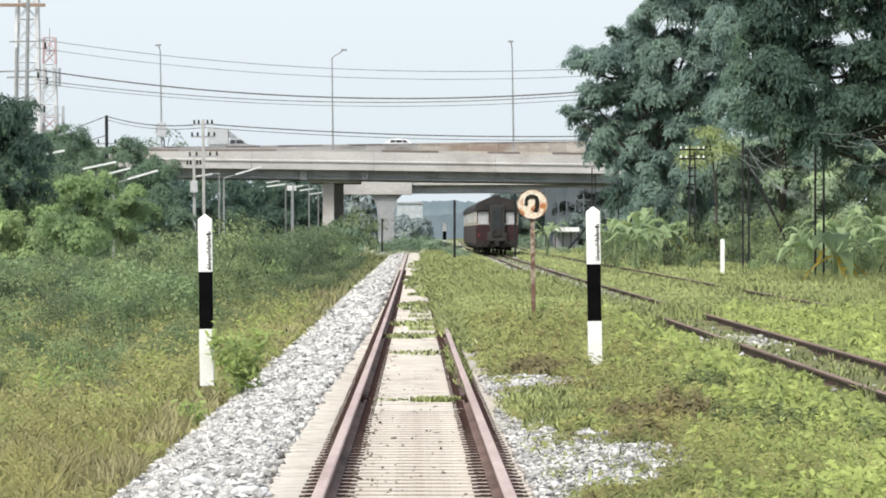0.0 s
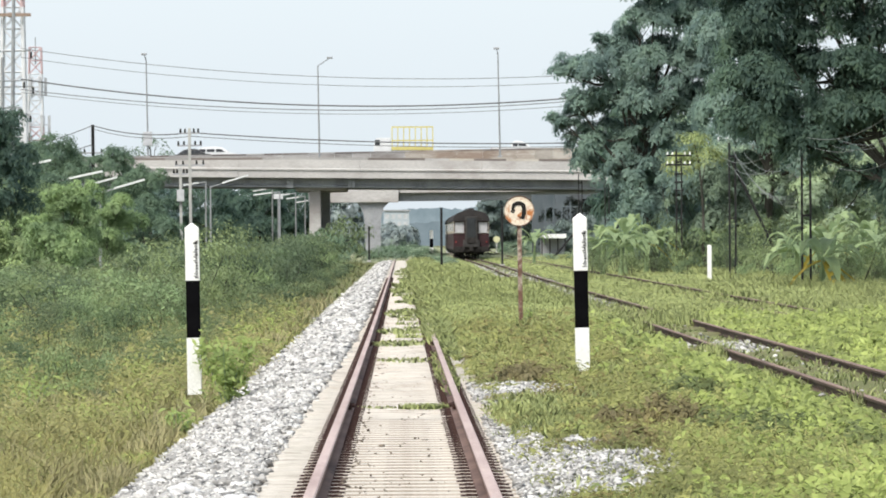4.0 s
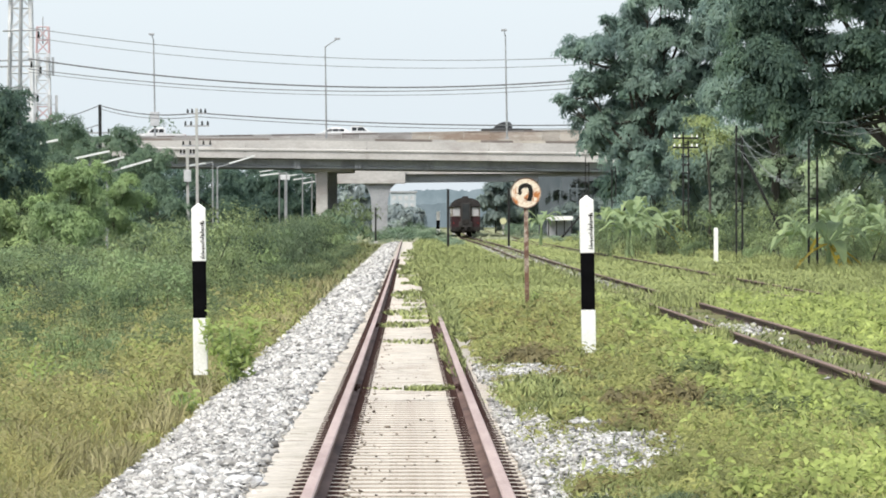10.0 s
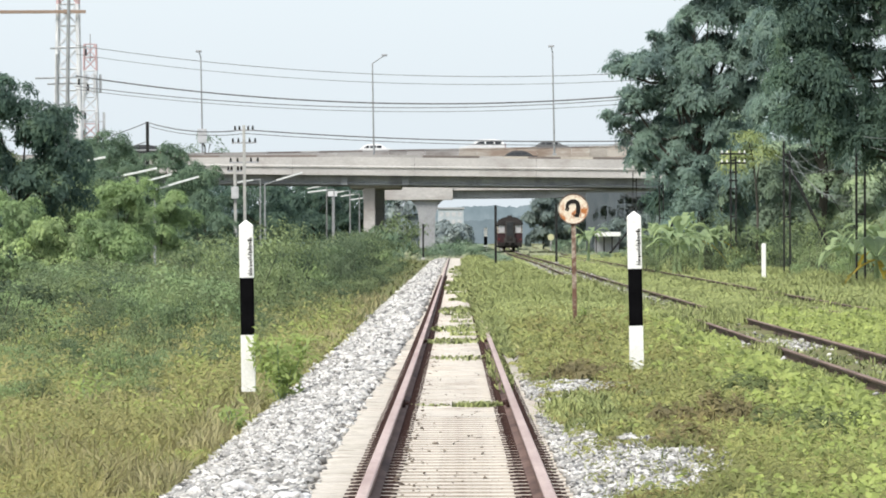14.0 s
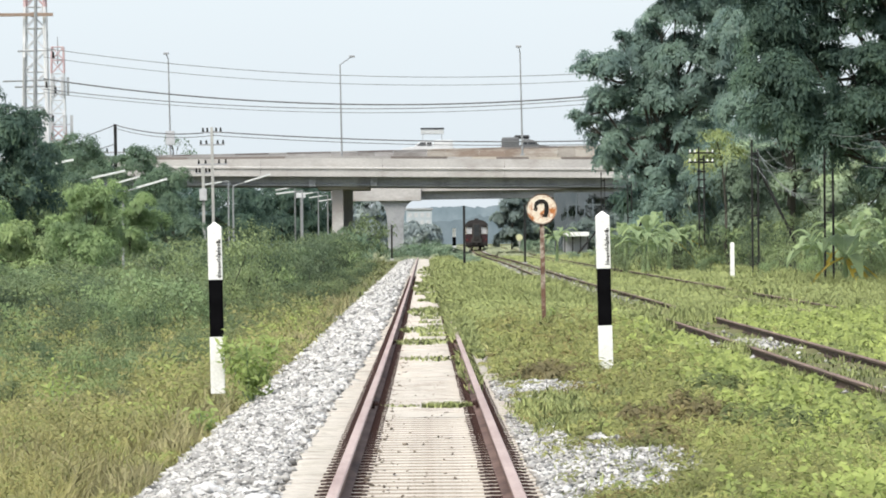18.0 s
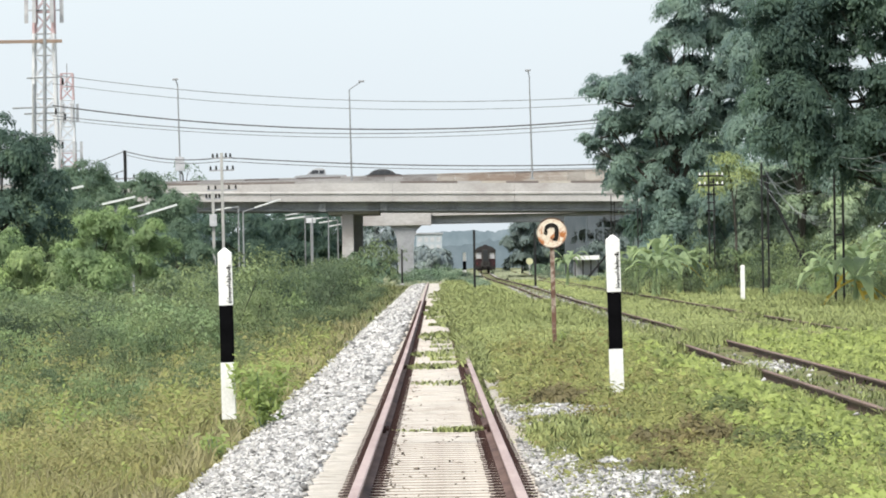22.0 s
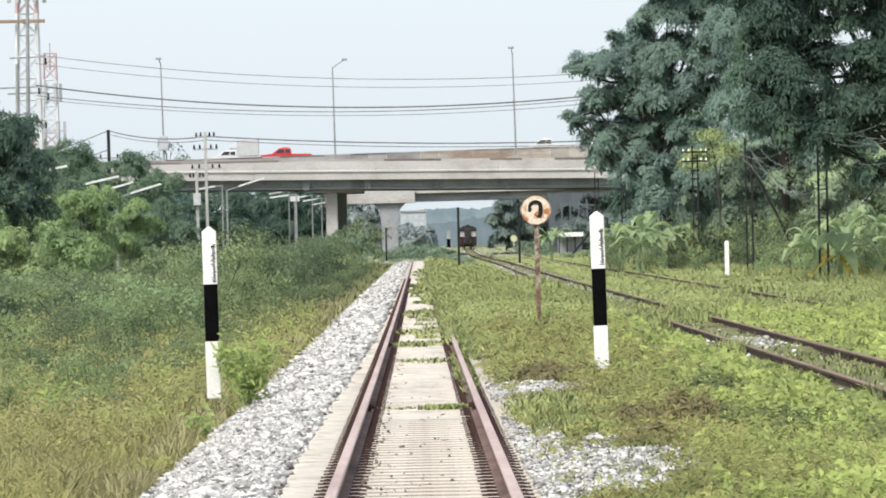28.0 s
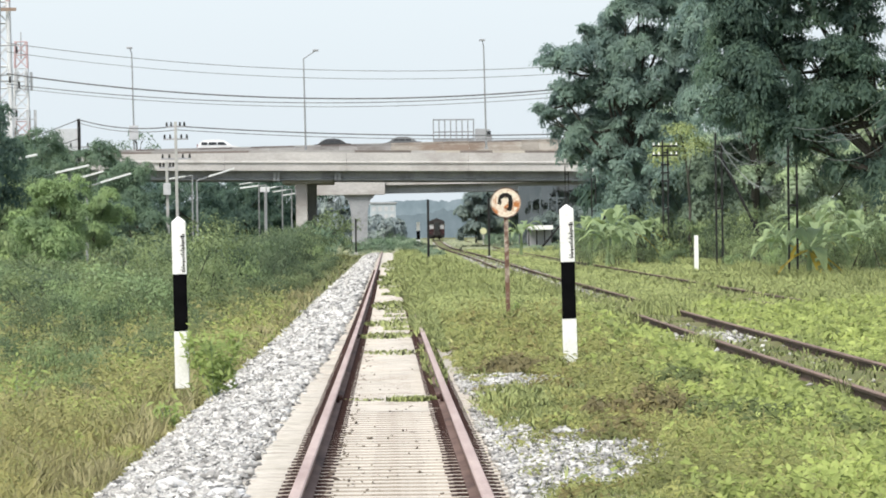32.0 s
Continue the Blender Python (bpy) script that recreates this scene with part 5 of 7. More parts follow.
road_lamp(-11.2, 545, 5.9, 2.4, -0.3, mirror=-1)


def lattice_tower(x, y, h, w0, w1, bays, label, panels, red, thick=0.10):
    t = empty("lattice_tower", label, "radio tower", pose(x, y, -0.4))
    z = 0.0
    for k in range(bays):
        f0, f1 = k / bays, (k + 1) / bays
        a0, a1 = w0 + (w1 - w0) * f0, w0 + (w1 - w0) * f1
        z0, z1 = h * f0, h * f1
        paint = "tower_red" if red(z0) else "tower_white"
        c0 = [(-a0, -a0, z0), (a0, -a0, z0), (a0, a0, z0), (-a0, a0, z0)]
        c1 = [(-a1, -a1, z1), (a1, -a1, z1), (a1, a1, z1), (-a1, a1, z1)]
        for i in range(4):
            j = (i + 1) % 4
            part("leg", rod(c0[i], c1[i], thick, sides=5), paint, t)
            part("brace", rod(c0[i], c1[j], 0.045, sides=4), paint, t)
            part("brace", rod(c0[j], c1[i], 0.045, sides=4), paint, t)
            part("strut", rod(c1[i], c1[j], 0.05, sides=4), paint, t)
    for z, reach in panels:
        for i in range(6):
            an = i * math.pi / 3
            px, py = reach * math.cos(an), reach * math.sin(an)
            p = part("panel_antenna", boxed(px - 0.16, px + 0.16, py - 0.1, py + 0.1, z - 1.1, z + 1.1), "antenna", t, "grey panel antenna")
            part("bracket", rod((0, 0, z), (px, py, z), 0.05, sides=4), "antenna", p)
    part("mast", rod((0, 0, h - 2), (0, 0, h + 1.2), 0.10, 0.06, 6), "girder", t)
    return t


lattice_tower(-43.3, 700, 25.2, 1.15, 0.7, 16, "slim red and white lattice radio mast", ((16.0, 1.6), (9.8, 1.5), (20.5, 1.2)), lambda z: z > 21 or 9.0 < z < 14.5)
lattice_tower(-32.8, 500, 44.0, 1.25, 0.4, 24, "tall red and white lattice radio tower", ((24.0, 1.5),), lambda z: z > 21, 0.17)
t = empty("tower_boom", "long red-brown boom fixed across the radio tower", "boom", pose(-32.8, 498.6, 20.9))
part("beam", boxed(-6.0, 1.6, -0.12, 0.12, -0.14, 0.14, 0.02), "tan", t)
part("bracket", boxed(-0.3, 0.3, 0.12, 0.6, -0.2, 0.2), "tan", t)


def pylon(x, y, h, arms, lean):
    """Slender power masts beside the tower, with arms that carry the lines."""
    t = empty("power_mast", "grey steel power mast with side arms", "power mast", pose(x, y, -0.4, 0, lean, 0), group="power masts")
    part("mast", rod((0, 0, 0), (0, 0, h), 0.20, 0.12, 8), "galv", t)
    for z, w in arms:
        part("arm", rod((-w, 0, z), (w, 0, z + 0.1), 0.07, 0.05, 6), "galv", t)
        part("insulator", rod((w, 0, z - 0.5), (w, 0, z), 0.09, 0.07, 8), "old_rail", t)
    return t


pylon(-31.2, 460, 16.5, ((14.6, 1.7), (12.5, 1.5)), 0.6)
pylon(-30.55, 462, 24.0, ((17.0, 1.4), (14.2, 1.6), (12.0, 1.4)), 0.8)


def cable(name, pts, r, material, label, group="overhead lines"):
    """pts: three places; a parabola runs through them."""
    p0, p1, p2 = (Vector(p) for p in pts)
    s = (p1.x - p0.x) / (p2.x - p0.x)
    out = []
    for i in range(41):
        f = i / 40
        l0 = (f - s) * (f - 1) / ((0 - s) * (0 - 1))
        l1 = (f - 0) * (f - 1) / ((s - 0) * (s - 1))
        l2 = (f - 0) * (f - s) / ((1 - 0) * (1 - s))
        out.append(p0 * l0 + p1 * l1 + p2 * l2)
    return tagged(path_tube(name, [tuple(p) for p in out], r, material), label, "cable", group)


# conductors sagging across the line, on masts beyond the view
for z0, z1, z2, r in ((16.8, 14.45, 15.4, 0.030), (16.1, 13.80, 14.9, 0.026), (14.4, 12.2, 14.1, 0.06), (13.6, 11.85, 13.8, 0.04), (13.35, 11.55, 13.4, 0.028)):
    cable("power_line", [(-29.6, 460, z0), (-6.0, 460, z1), (26.0, 460, z2)], r, "wire_far" if r < 0.05 else "wire", "overhead power conductor sagging across the railway")
for dz, r in ((0.0, 0.05), (-0.28, 0.03)):
    cable("power_line", [(-26.0, 500, 11.5 + dz), (-21.2, 476, 10.35 + dz), (-16.1, 452, 10.0 + dz)], r, "wire", "sagging black cable between concrete poles")
    cable("power_line", [(-16.1, 452, 10.0 + dz), (-5.5, 452, 9.35 + dz), (20.0, 452, 9.2 + dz)], r, "wire", "sagging black cable across the railway")
for dz in (0.0, -1.6):
    cable("power_line", [(-36.0, 505, 8.6 + dz * 0.5), (-31.0, 503, 9.9 + dz * 0.8), (-26.2, 500, 11.5 + dz)], 0.04, "wire", "black cable running down to the trees")

# ---------------------------------------------------------------- poles on the right


def twin_pole(x, y, h, z=0.0, stay=0, heads=True, gap=0.25):
    t = empty("telegraph_pole", "telegraph pole of two old dark rails with insulators", "telegraph pole", pose(x, y, z), group="old telegraph poles")
    for s, k in ((-1, 1.0), (1, 0.93)):
        bm = bmesh.new()
        box(bm, s * gap / 2 - 0.038, s * gap / 2 + 0.038, -0.05, 0.05, -0.1, h * k, 0.01)
        part("upright", bm, "old_rail", t, "dark rusted rail upright")
    for q in (h * 0.45, h * 0.9):
        part("tie", boxed(-gap / 2, gap / 2, -0.025, 0.025, q - 0.04, q + 0.04), "old_rail", t)
    if heads:
        for q in (h - 2.0, h - 1.6, h - 1.2, h - 0.75, h - 0.3):
            a = part("crossarm", boxed(-0.62 if q > h - 1 else -0.22, 0.62 if q > h - 1 else 0.22, -0.04, 0.04, q - 0.04, q + 0.04), "old_rail", t)
            for k in (-0.55, -0.3, 0.3, 0.55)[:: 1 if q > h - 1 else 3] if q > h - 1 else (-0.12, 0.12):
                part("insulator", rod((k, 0, q + 0.04), (k, 0, q + 0.17), 0.045, 0.03, 8), "white_paint", a, "white porcelain insulator")
    if stay:
        part("stay", rod((0, 0, h * 0.86), (stay, 0, -0.1), 0.06, 0.06, 6), "old_rail", t, "slanting rail stay")
    return t


twin_pole(13.55, 287, 6.1, -0.1)
twin_pole(13.85, 246, 5.75, -0.1, 2.4, heads=False)
twin_pole(13.9, 202, 5.6, -0.1, heads=False, gap=0.29)
twin_pole(13.6, 333, 7.0, -0.1, -2.3, heads=False)
twin_pole(13.3, 380, 6.6, -0.1, heads=False)
twin_pole(13.1, 430, 6.5, -0.1, heads=False)
for k, (dx, dz) in enumerate(((-0.5, -0.2), (-0.25, -0.5), (0.25, -0.35), (0.5, -0.1), (0.1, -0.8))):
    cable("telegraph_wire", [(13.85 + dx, 246, 5.3 + dz), (13.88 + dx + 0.02, 224, 4.75 + dz - 0.15 * k), (13.9 + dx + 0.05, 202, 5.5 + dz)], 0.008, "wire_pale", "slack pale telegraph wire between old poles", "telegraph wires")
    cable("telegraph_wire", [(13.9 + dx, 202, 5.5 + dz), (14.0 + dx + 0.02, 180, 4.9 + dz - 0.1 * k), (14.1 + dx + 0.05, 158, 5.6 + dz)], 0.007, "wire_pale", "slack pale telegraph wire between old poles", "telegraph wires")
for k in range(4):
    cable("telegraph_wire", [(13.85, 245.8, 5.35), (14.6 + 0.25 * k, 245.5, 4.1 - 0.25 * k), (16.6 + 0.3 * k, 244, 3.7 - 0.1 * k)], 0.008, "wire_pale", "loose hanging telegraph wire", "telegraph wires")

for x, y, h in ((2.55, 372, 3.85), (6.95, 405, 4.1), (-2.75, 505, 3.0)):
    t = empty("old_rail_post", "single dark upright post of old rail", "post", pose(x, y, -0.15))
    part("upright", boxed(-0.075, 0.075, -0.06, 0.06, 0, h, 0.01), "old_rail", t)
    part("foot", boxed(-0.16, 0.16, -0.14, 0.14, -0.05, 0.12, 0.02), "pole_concrete", t)

t = empty("white_post", "plain white concrete post in the grass", "post", pose(12.35, 236, -0.1))
part("shaft", boxed(-0.085, 0.085, -0.085, 0.085, 0, 1.45, 0.015), "white_paint", t)
part("cap", boxed(-0.07, 0.07, -0.07, 0.07, 1.45, 1.49, 0.01), "white_paint", t)
t = empty("marker_post", "small far white and black banded post", "marker post", pose(3.3, 640, -0.1), group="limit posts")
for k, m in enumerate(("white_paint", "black_paint", "white_paint")):
    part("band", boxed(-0.19, 0.19, -0.19, 0.19, k * 0.95, k * 0.95 + 0.947), m, t)
t = empty("railway_signal", "far yellow disc signal on a post", "railway sign", pose(12.0, 740, -0.2))
part("post", boxed(-0.08, 0.08, -0.08, 0.08, 0, 1.9), "pole_concrete", t)
bm = bmesh.new()
bmesh.ops.create_cone(bm, cap_ends=True, segments=24, radius1=0.42, radius2=0.42, depth=0.05, matrix=Matrix.Translation((0, -0.12, 1.9)) @ Matrix.Rotation(radians(90), 4, "X"))
part("disc", bm, "disc_yellow", t, "pale yellow disc")

# pale shed under the trees beyond the siding
t = empty("shed", "small open shed with a pale metal roof", "shed", pose(14.45, 560, -0.2))
part("roof", boxed(-1.2, 1.2, -2, 2, 1.95, 2.35, 0.03), "white_paint", t, "pale sheet roof")
for x in (-1.1, -0.35, 0.4, 1.1):
    part("post", boxed(x - 0.06, x + 0.06, -1.8, -1.62, 0, 1.95), "old_rail", t)
part("back_wall", boxed(-1.15, 1.15, 1.6, 1.8, 0, 1.9), "girder", t)

t = empty("leaning_stay", "dark leaning rail used as a pole stay", "pole stay", pose(12.9, 508, -0.2))
part("stay", rod((0, 0, 0), (2.0, 0, 2.35), 0.10, 0.08, 6), "old_rail", t)

# retaining wall of the ramp, with steel posts before it
t = empty("retaining_wall", "tall grey concrete ramp wall beside the bridge", "wall", kind="structure")
for k in range(9):
    part("wall_panel", boxed(13.6 + 2.4 * k, 13.6 + 2.4 * k + 2.37, 612, 612.5, -0.5, 6.3), "ramp_wall", t, "grey concrete wall panel")
for k in range(8):
    t = empty("fence_frame", "tall grey steel post frame beside the bridge", "fence", pose(14.0 + 0.9 * k, 572 + 3 * k, -0.2), group="steel post frames")
    part("post", boxed(-0.06, 0.06, -0.06, 0.06, 0, 5.6), "ramp_wall", t)
    part("rail_bar", boxed(0.06, 0.85, -0.03, 0.03, 5.0, 5.1), "ramp_wall", t)
    part("rail_bar", boxed(0.06, 0.85, -0.03, 0.03, 2.6, 2.7), "ramp_wall", t)

# buffer and heap at the track's far end


def sack(x, y, z, s, seed):
    rng = np.random.default_rng(seed)
    bm = bmesh.new()
    bmesh.ops.create_icosphere(bm, subdivisions=3, radius=1)
    for v in bm.verts:
        k = 1 + 0.45 * noise.noise(v.co * 1.7 + Vector((seed, 0, 0))) + 0.30 * noise.noise(v.co * 4.5 + Vector((0, seed, 0)))
        v.co = Vector((v.co.x * s * 1.25 * k, v.co.y * s * 1.1 * k, v.co.z * s * 0.55 * k))
    ob = part("plastic_sack", bm, "bag", None, smooth=True)
    ob.matrix_basis = pose(x, y, z)
    return tagged(ob, "crumpled white plastic sack lying on the ballast", "sack")


sack(-1.43, 38.4, 0.02, 0.085, 1)
sack(-1.00, 36.0, 0.05, 0.095, 2)

# building at the end of the line, its pale blue is haze in the colour
t = empty("far_building", "pale flat-roofed building far down the line", "building", pose(-1.2, 1560, -0.3))
part("wall", boxed(-3.4, 3.4, -3, 3, 0, 9.6), "haze_wall", t, "plastered wall with haze in its colour")
part("roof", boxed(-3.7, 3.7, -3.3, 3.3, 9.603, 10.0), "girder", t)
for z in (5.6, 7.6):
    for x in (-2.4, -0.8, 0.8, 2.4):
        part("window", boxed(x - 0.5, x + 0.5, -3.05, -2.98, z, z + 1.2), "antenna", t)
# lamps and a board on the road beyond the bridge
for x, y, zt in ((-11.1, 622, 6.4), (-10.4, 640, 6.2), (-9.7, 655, 5.9), (-13.3, 610, 6.8), (-17.2, 520, 6.6)):
    road_lamp(x, y, zt, 2.0, -0.3, mirror=-1)
t = empty("road_sign", "pale road direction board on a post", "road sign", pose(-13.0, 625, -0.3))
part("post", rod((0, 0, 0), (0, 0, 6.6), 0.09, 0.08, 8), "galv", t)
part("board", boxed(-0.5, 0.5, -0.1, -0.06, 6.4, 6.95, 0.02), "tower_white", t, "pale board")

# side road behind the bushes
v = []
for y in np.arange(120, 700, 20.0):
    v += [(-19.0, y, -0.12), (-12.0, y, -0.12)]
f = [(2 * i, 2 * i + 1, 2 * i + 3, 2 * i + 2) for i in range(len(v) // 2 - 1)]
tagged(raw("road", v, f, "asphalt"), "grey asphalt side road behind bushes", "road", kind="structure")

# ---------------------------------------------------------------- trees
BIG = "large dark-leaved spreading tree at the edge of the line"
tree(13.0, 300, -0.1, 21, [(-5.0, 0.3, 10.3, 0.46, 0.50, 0.35), (-4.4, 0.6, 10.6, 0.69, 0.69, 0.52), (-3.2, -0.6, 10.1, 1.21, 1.21, 0.86), (-2.9, -0.3, 11.9, 0.40, 0.50, 0.26), (-2.3, 0.3, 11.6, 0.58, 0.58, 0.40), (-1.5, 0.6, 12.1, 0.81, 0.81, 0.63),
                           (-0.8, -0.3, 12.8, 0.98, 0.98, 0.75), (0.4, -0.3, 13.0, 1.44, 1.44, 1.15), (2.1, 0.6, 12.7, 1.73, 1.73, 1.38), (-1.6, 0.6, 10.6, 1.67, 1.67, 1.15), (0.5, 0.0, 10.7, 1.96, 1.96, 1.44), (-4.1, -0.6, 8.7, 0.69, 0.69, 0.52),
                           (-5.1, 0.3, 7.8, 0.43, 0.50, 0.32), (-4.5, -0.3, 7.5, 0.63, 0.63, 0.43), (-3.2, 0.6, 8.5, 1.27, 1.27, 0.81), (-3.5, 0.3, 6.8, 0.98, 0.98, 0.69), (-1.5, -0.3, 8.6, 1.67, 1.67, 1.21), (-3.2, 0.3, 5.5, 0.81, 0.81, 0.63),
                           (-2.0, 0.6, 6.6, 1.61, 1.61, 1.04), (-1.2, -0.3, 5.0, 1.44, 1.44, 0.92), (0.1, 0.0, 6.8, 1.61, 1.61, 1.15), (0.7, -0.6, 8.7, 1.73, 1.73, 1.32), (2.7, -0.6, 10.4, 1.73, 1.73, 1.73), (2.5, -0.3, 8.3, 1.44, 1.44, 1.21),
                           (-0.0, -0.6, 14.3, 1.29, 1.29, 1.01), (2.0, 0.3, 14.8, 2.01, 2.01, 1.44), (-0.3, 0.3, 3.5, 1.21, 1.21, 1.04)], "leaf_blue", 130000, 0.10, 0.30, 0.40, BIG)
tree(18.2, 196, -0.1, 22, [(-4.0, 0, 9.3, 0.9, 1.0, 0.6), (-4.1, 0, 7.5, 0.8, 0.9, 0.55), (-2.6, 0, 7.2, 0.9, 0.9, 0.8), (-2.4, 0, 8.9, 0.8, 0.8, 0.6), (-4.6, 0, 8.3, 0.7, 0.8, 0.55), (-3.8, 0, 8.55, 0.65, 0.7, 0.5), (-2.95, 0, 8.5, 0.4, 0.5, 0.3), (-2.1, 0, 8.2, 0.7, 0.7, 0.6), (-2.0, 0, 9.8, 1.8, 2.0, 1.7), (-5.7, 0, 6.8, 1.3, 1.5, 1.5), (-2.3, 0, 6.7, 1.5, 1.6, 0.9), (-4.7, 0, 5.5, 1.1, 1.1, 0.9), (1.0, 0, 6.2, 1.9, 2.2, 1.5), (1.6, 0, 11.2, 2.2, 2.6, 1.8), (-6.5, 0, 7.4, 0.9, 1.2, 1.3),
                           (-5.6, 0, 8.9, 1.5, 1.5, 1.2), (-6.7, 0, 9.6, 0.9, 1.2, 0.8), (-6.1, -0.4, 5.8, 0.7, 0.7, 0.9), (-5.4, -0.6, 4.7, 0.35, 0.4, 0.8), (-3.9, -0.6, 4.5, 0.4, 0.4, 0.9), (-1.2, 0, 3.4, 1.3, 1.3, 1.0), (-2.6, 0, 3.4, 0.9, 0.9, 0.7), (-3.0, -0.6, 5.7, 1.2, 1.2, 0.8), (-1.8, -0.6, 5.2, 1.1, 1.1, 0.9), (-6.6, -0.5, 5.6, 1.0, 1.0, 0.8), (-5.8, -0.5, 5.0, 0.9, 0.9, 0.7), (-4.5, -0.6, 4.9, 1.0, 1.0, 0.7), (-7.0, -0.3, 6.5, 0.8, 0.8, 0.9), (-3.2, -0.8, 7.3, 1.0, 1.0, 0.65), (-0.6, -0.6, 4.6, 1.0, 1.0, 0.9), (-4.6, -0.7, 9.9, 1.3, 1.3, 0.8), (-3.0, -0.7, 10.2, 1.2, 1.2, 0.8)], "leaf_dark", 150000, 0.080, 0.20, 0.42, "large dark tree hanging over the poles")
tree(18.3, 292, -0.1, 41, [(-1.0, 0, 7.5, 2.6, 2.6, 2.2), (0.2, 0, 9.6, 1.6, 2.0, 1.4), (-1.5, 0, 11.5, 2.4, 2.4, 1.8), (0.5, 0, 13.4, 2.6, 2.6, 2.0), (2.4, 0, 6.0, 2.0, 2.2, 1.6)], "leaf_blue", 60000, 0.115, 0.3, 0.52, BIG)
MIX = "mixed green tree behind the telegraph poles"
tree(15.6, 335, -0.1, 23, auto_blobs(np.random.default_rng(1), 1.2, 7.4, 3.6, 7), "leaf_blue", 21420, 0.084, 0.22, 0.42, "dark mixed tree behind the telegraph poles")
tree(18.6, 330, -0.1, 24, auto_blobs(np.random.default_rng(2), 0.8, 6.4, 3.2, 7), "leaf_mid", 21420, 0.084, 0.2, 0.42, MIX)
tree(22.0, 325, -0.1, 25, auto_blobs(np.random.default_rng(3), 0.8, 7.0, 3.6, 7), "leaf_mid", 21420, 0.084, 0.2, 0.42, MIX)
tree(25.8, 320, -0.1, 27, auto_blobs(np.random.default_rng(4), 0.8, 8.0, 3.8, 7), "leaf_mid", 21420, 0.084, 0.25, 0.42, MIX)
tree(15.05, 290, -0.1, 26, [(-0.6, 0, 6.4, 0.8, 0.8, 0.5), (-0.0, 0, 5.8, 0.9, 0.9, 0.5), (-1.2, 0, 5.4, 0.9, 0.8, 0.6)], "leaf_yellow", 2200, 0.085, 0.1, 0.34, "small tree with yellow-green leaves")
for k, (x, y, h) in enumerate(((13.4, 298, 5.2), (15.6, 297, 5.4), (17.6, 294, 5.6), (19.6, 292, 6.2), (21.8, 290, 5.6))):
    tree(x, y, -0.1, 240 + k, auto_blobs(np.random.default_rng(90 + k), 0.5, h, 2.4, 7), "leaf_mid" if k else "leaf_blue", 11000, 0.11, 0.1, 0.40, MIX)
tree(30.0, 330, -0.1, 30, auto_blobs(np.random.default_rng(5), 1.0, 9.0, 4.5, 7), "leaf_mid", 7140, 0.236, 0.25, 0.40, MIX)
tree(17.4, 420, -0.1, 28, auto_blobs(np.random.default_rng(6), 2.0, 10.5, 4.4, 8), "leaf_dark", 6426, 0.304, 0.25, 0.5, BIG)
tree(20.5, 480, -0.1, 29, auto_blobs(np.random.default_rng(7), 2.0, 13.0, 6.0, 8), "leaf_dark", 6426, 0.371, 0.3, 0.6, "tall tree beside the bridge")

for k, x in enumerate((15.8, 18.6, 21.6, 24.8, 28.4, 32.5)):
    tree(x, 366 + 5 * (k % 2), -0.1, 140 + k, auto_blobs(np.random.default_rng(60 + k), 0.6, 8.6, 3.9, 8), "leaf_blue" if k % 2 == 0 else "leaf_mid", 16000, 0.10, 0.22, 0.5, MIX)

LEFT = "leafy roadside tree behind the bushes"
tree(-17.6, 235, -0.3, 31, [(0.5, 0, 6.2, 1.7, 1.8, 1.2), (2.0, 0, 5.2, 1.1, 1.2, 0.8), (1.8, 0, 6.5, 0.9, 1.1, 0.6), (1.2, 0, 4.0, 1.7, 1.8, 1.1), (-0.9, 0, 7.2, 1.8, 1.8, 1.2), (2.3, 0, 3.5, 0.9, 1.0, 0.6), (0.0, 0, 2.6, 1.7, 1.8, 1.0), (-1.8, 0, 5.0, 1.6, 1.6, 1.3), (-1.5, 0, 3.0, 1.4, 1.5, 1.0), (0.6, 0, 1.4, 1.6, 1.6, 0.9), (-1.2, 0, 1.4, 1.5, 1.5, 0.9)], "leaf_dark", 32000, 0.099, 0.2, 0.36, "dark leafy tree at the edge of the road")
tree(-20.9, 242, -0.3, 42, auto_blobs(np.random.default_rng(33), 0.6, 6.6, 3.0, 10), "leaf_dark", 22000, 0.099, 0.2, 0.38, "dark leafy tree at the edge of the road")
tree(-14.9, 262, -0.3, 32, auto_blobs(np.random.default_rng(9), 0.9, 4.2, 2.0, 9), "leaf_bright", 16000, 0.075, 0.1, 0.26, "light green rounded small tree")
for k, (x, y, h, w) in enumerate(((-15.6, 214, 3.0, 1.7), (-14.1, 205, 2.3, 1.5), (-17.2, 219, 3.3, 1.8), (-12.6, 212, 2.2, 1.5))):
    tree(x, y, -0.3, 260 + k, auto_blobs(np.random.default_rng(330 + k), 0.3, h, w, 8), "leaf_bright" if k != 1 else "leaf_light", 7000, 0.075, 0.08, 0.26, "light green rounded small tree")
tree(-17.6, 268, -0.3, 33, auto_blobs(np.random.default_rng(10), 0.8, 4.3, 2.3, 10), "leaf_light", 16000, 0.075, 0.1, 0.26, LEFT)
tree(-21.3, 448, -0.3, 34, auto_blobs(np.random.default_rng(11), 1.0, 8.3, 3.2, 8), "leaf_deep", 21420, 0.110, 0.15, 0.5, LEFT)
tree(-26.0, 455, -0.3, 35, auto_blobs(np.random.default_rng(12), 1.5, 9.4, 3.8, 8), "leaf_deep", 21420, 0.110, 0.18, 0.5, LEFT)
tree(-30.5, 520, -0.3, 36, auto_blobs(np.random.default_rng(13), 2.0, 9.8, 3.8, 7), "leaf_dark", 17136, 0.126, 0.2, 0.5, LEFT)
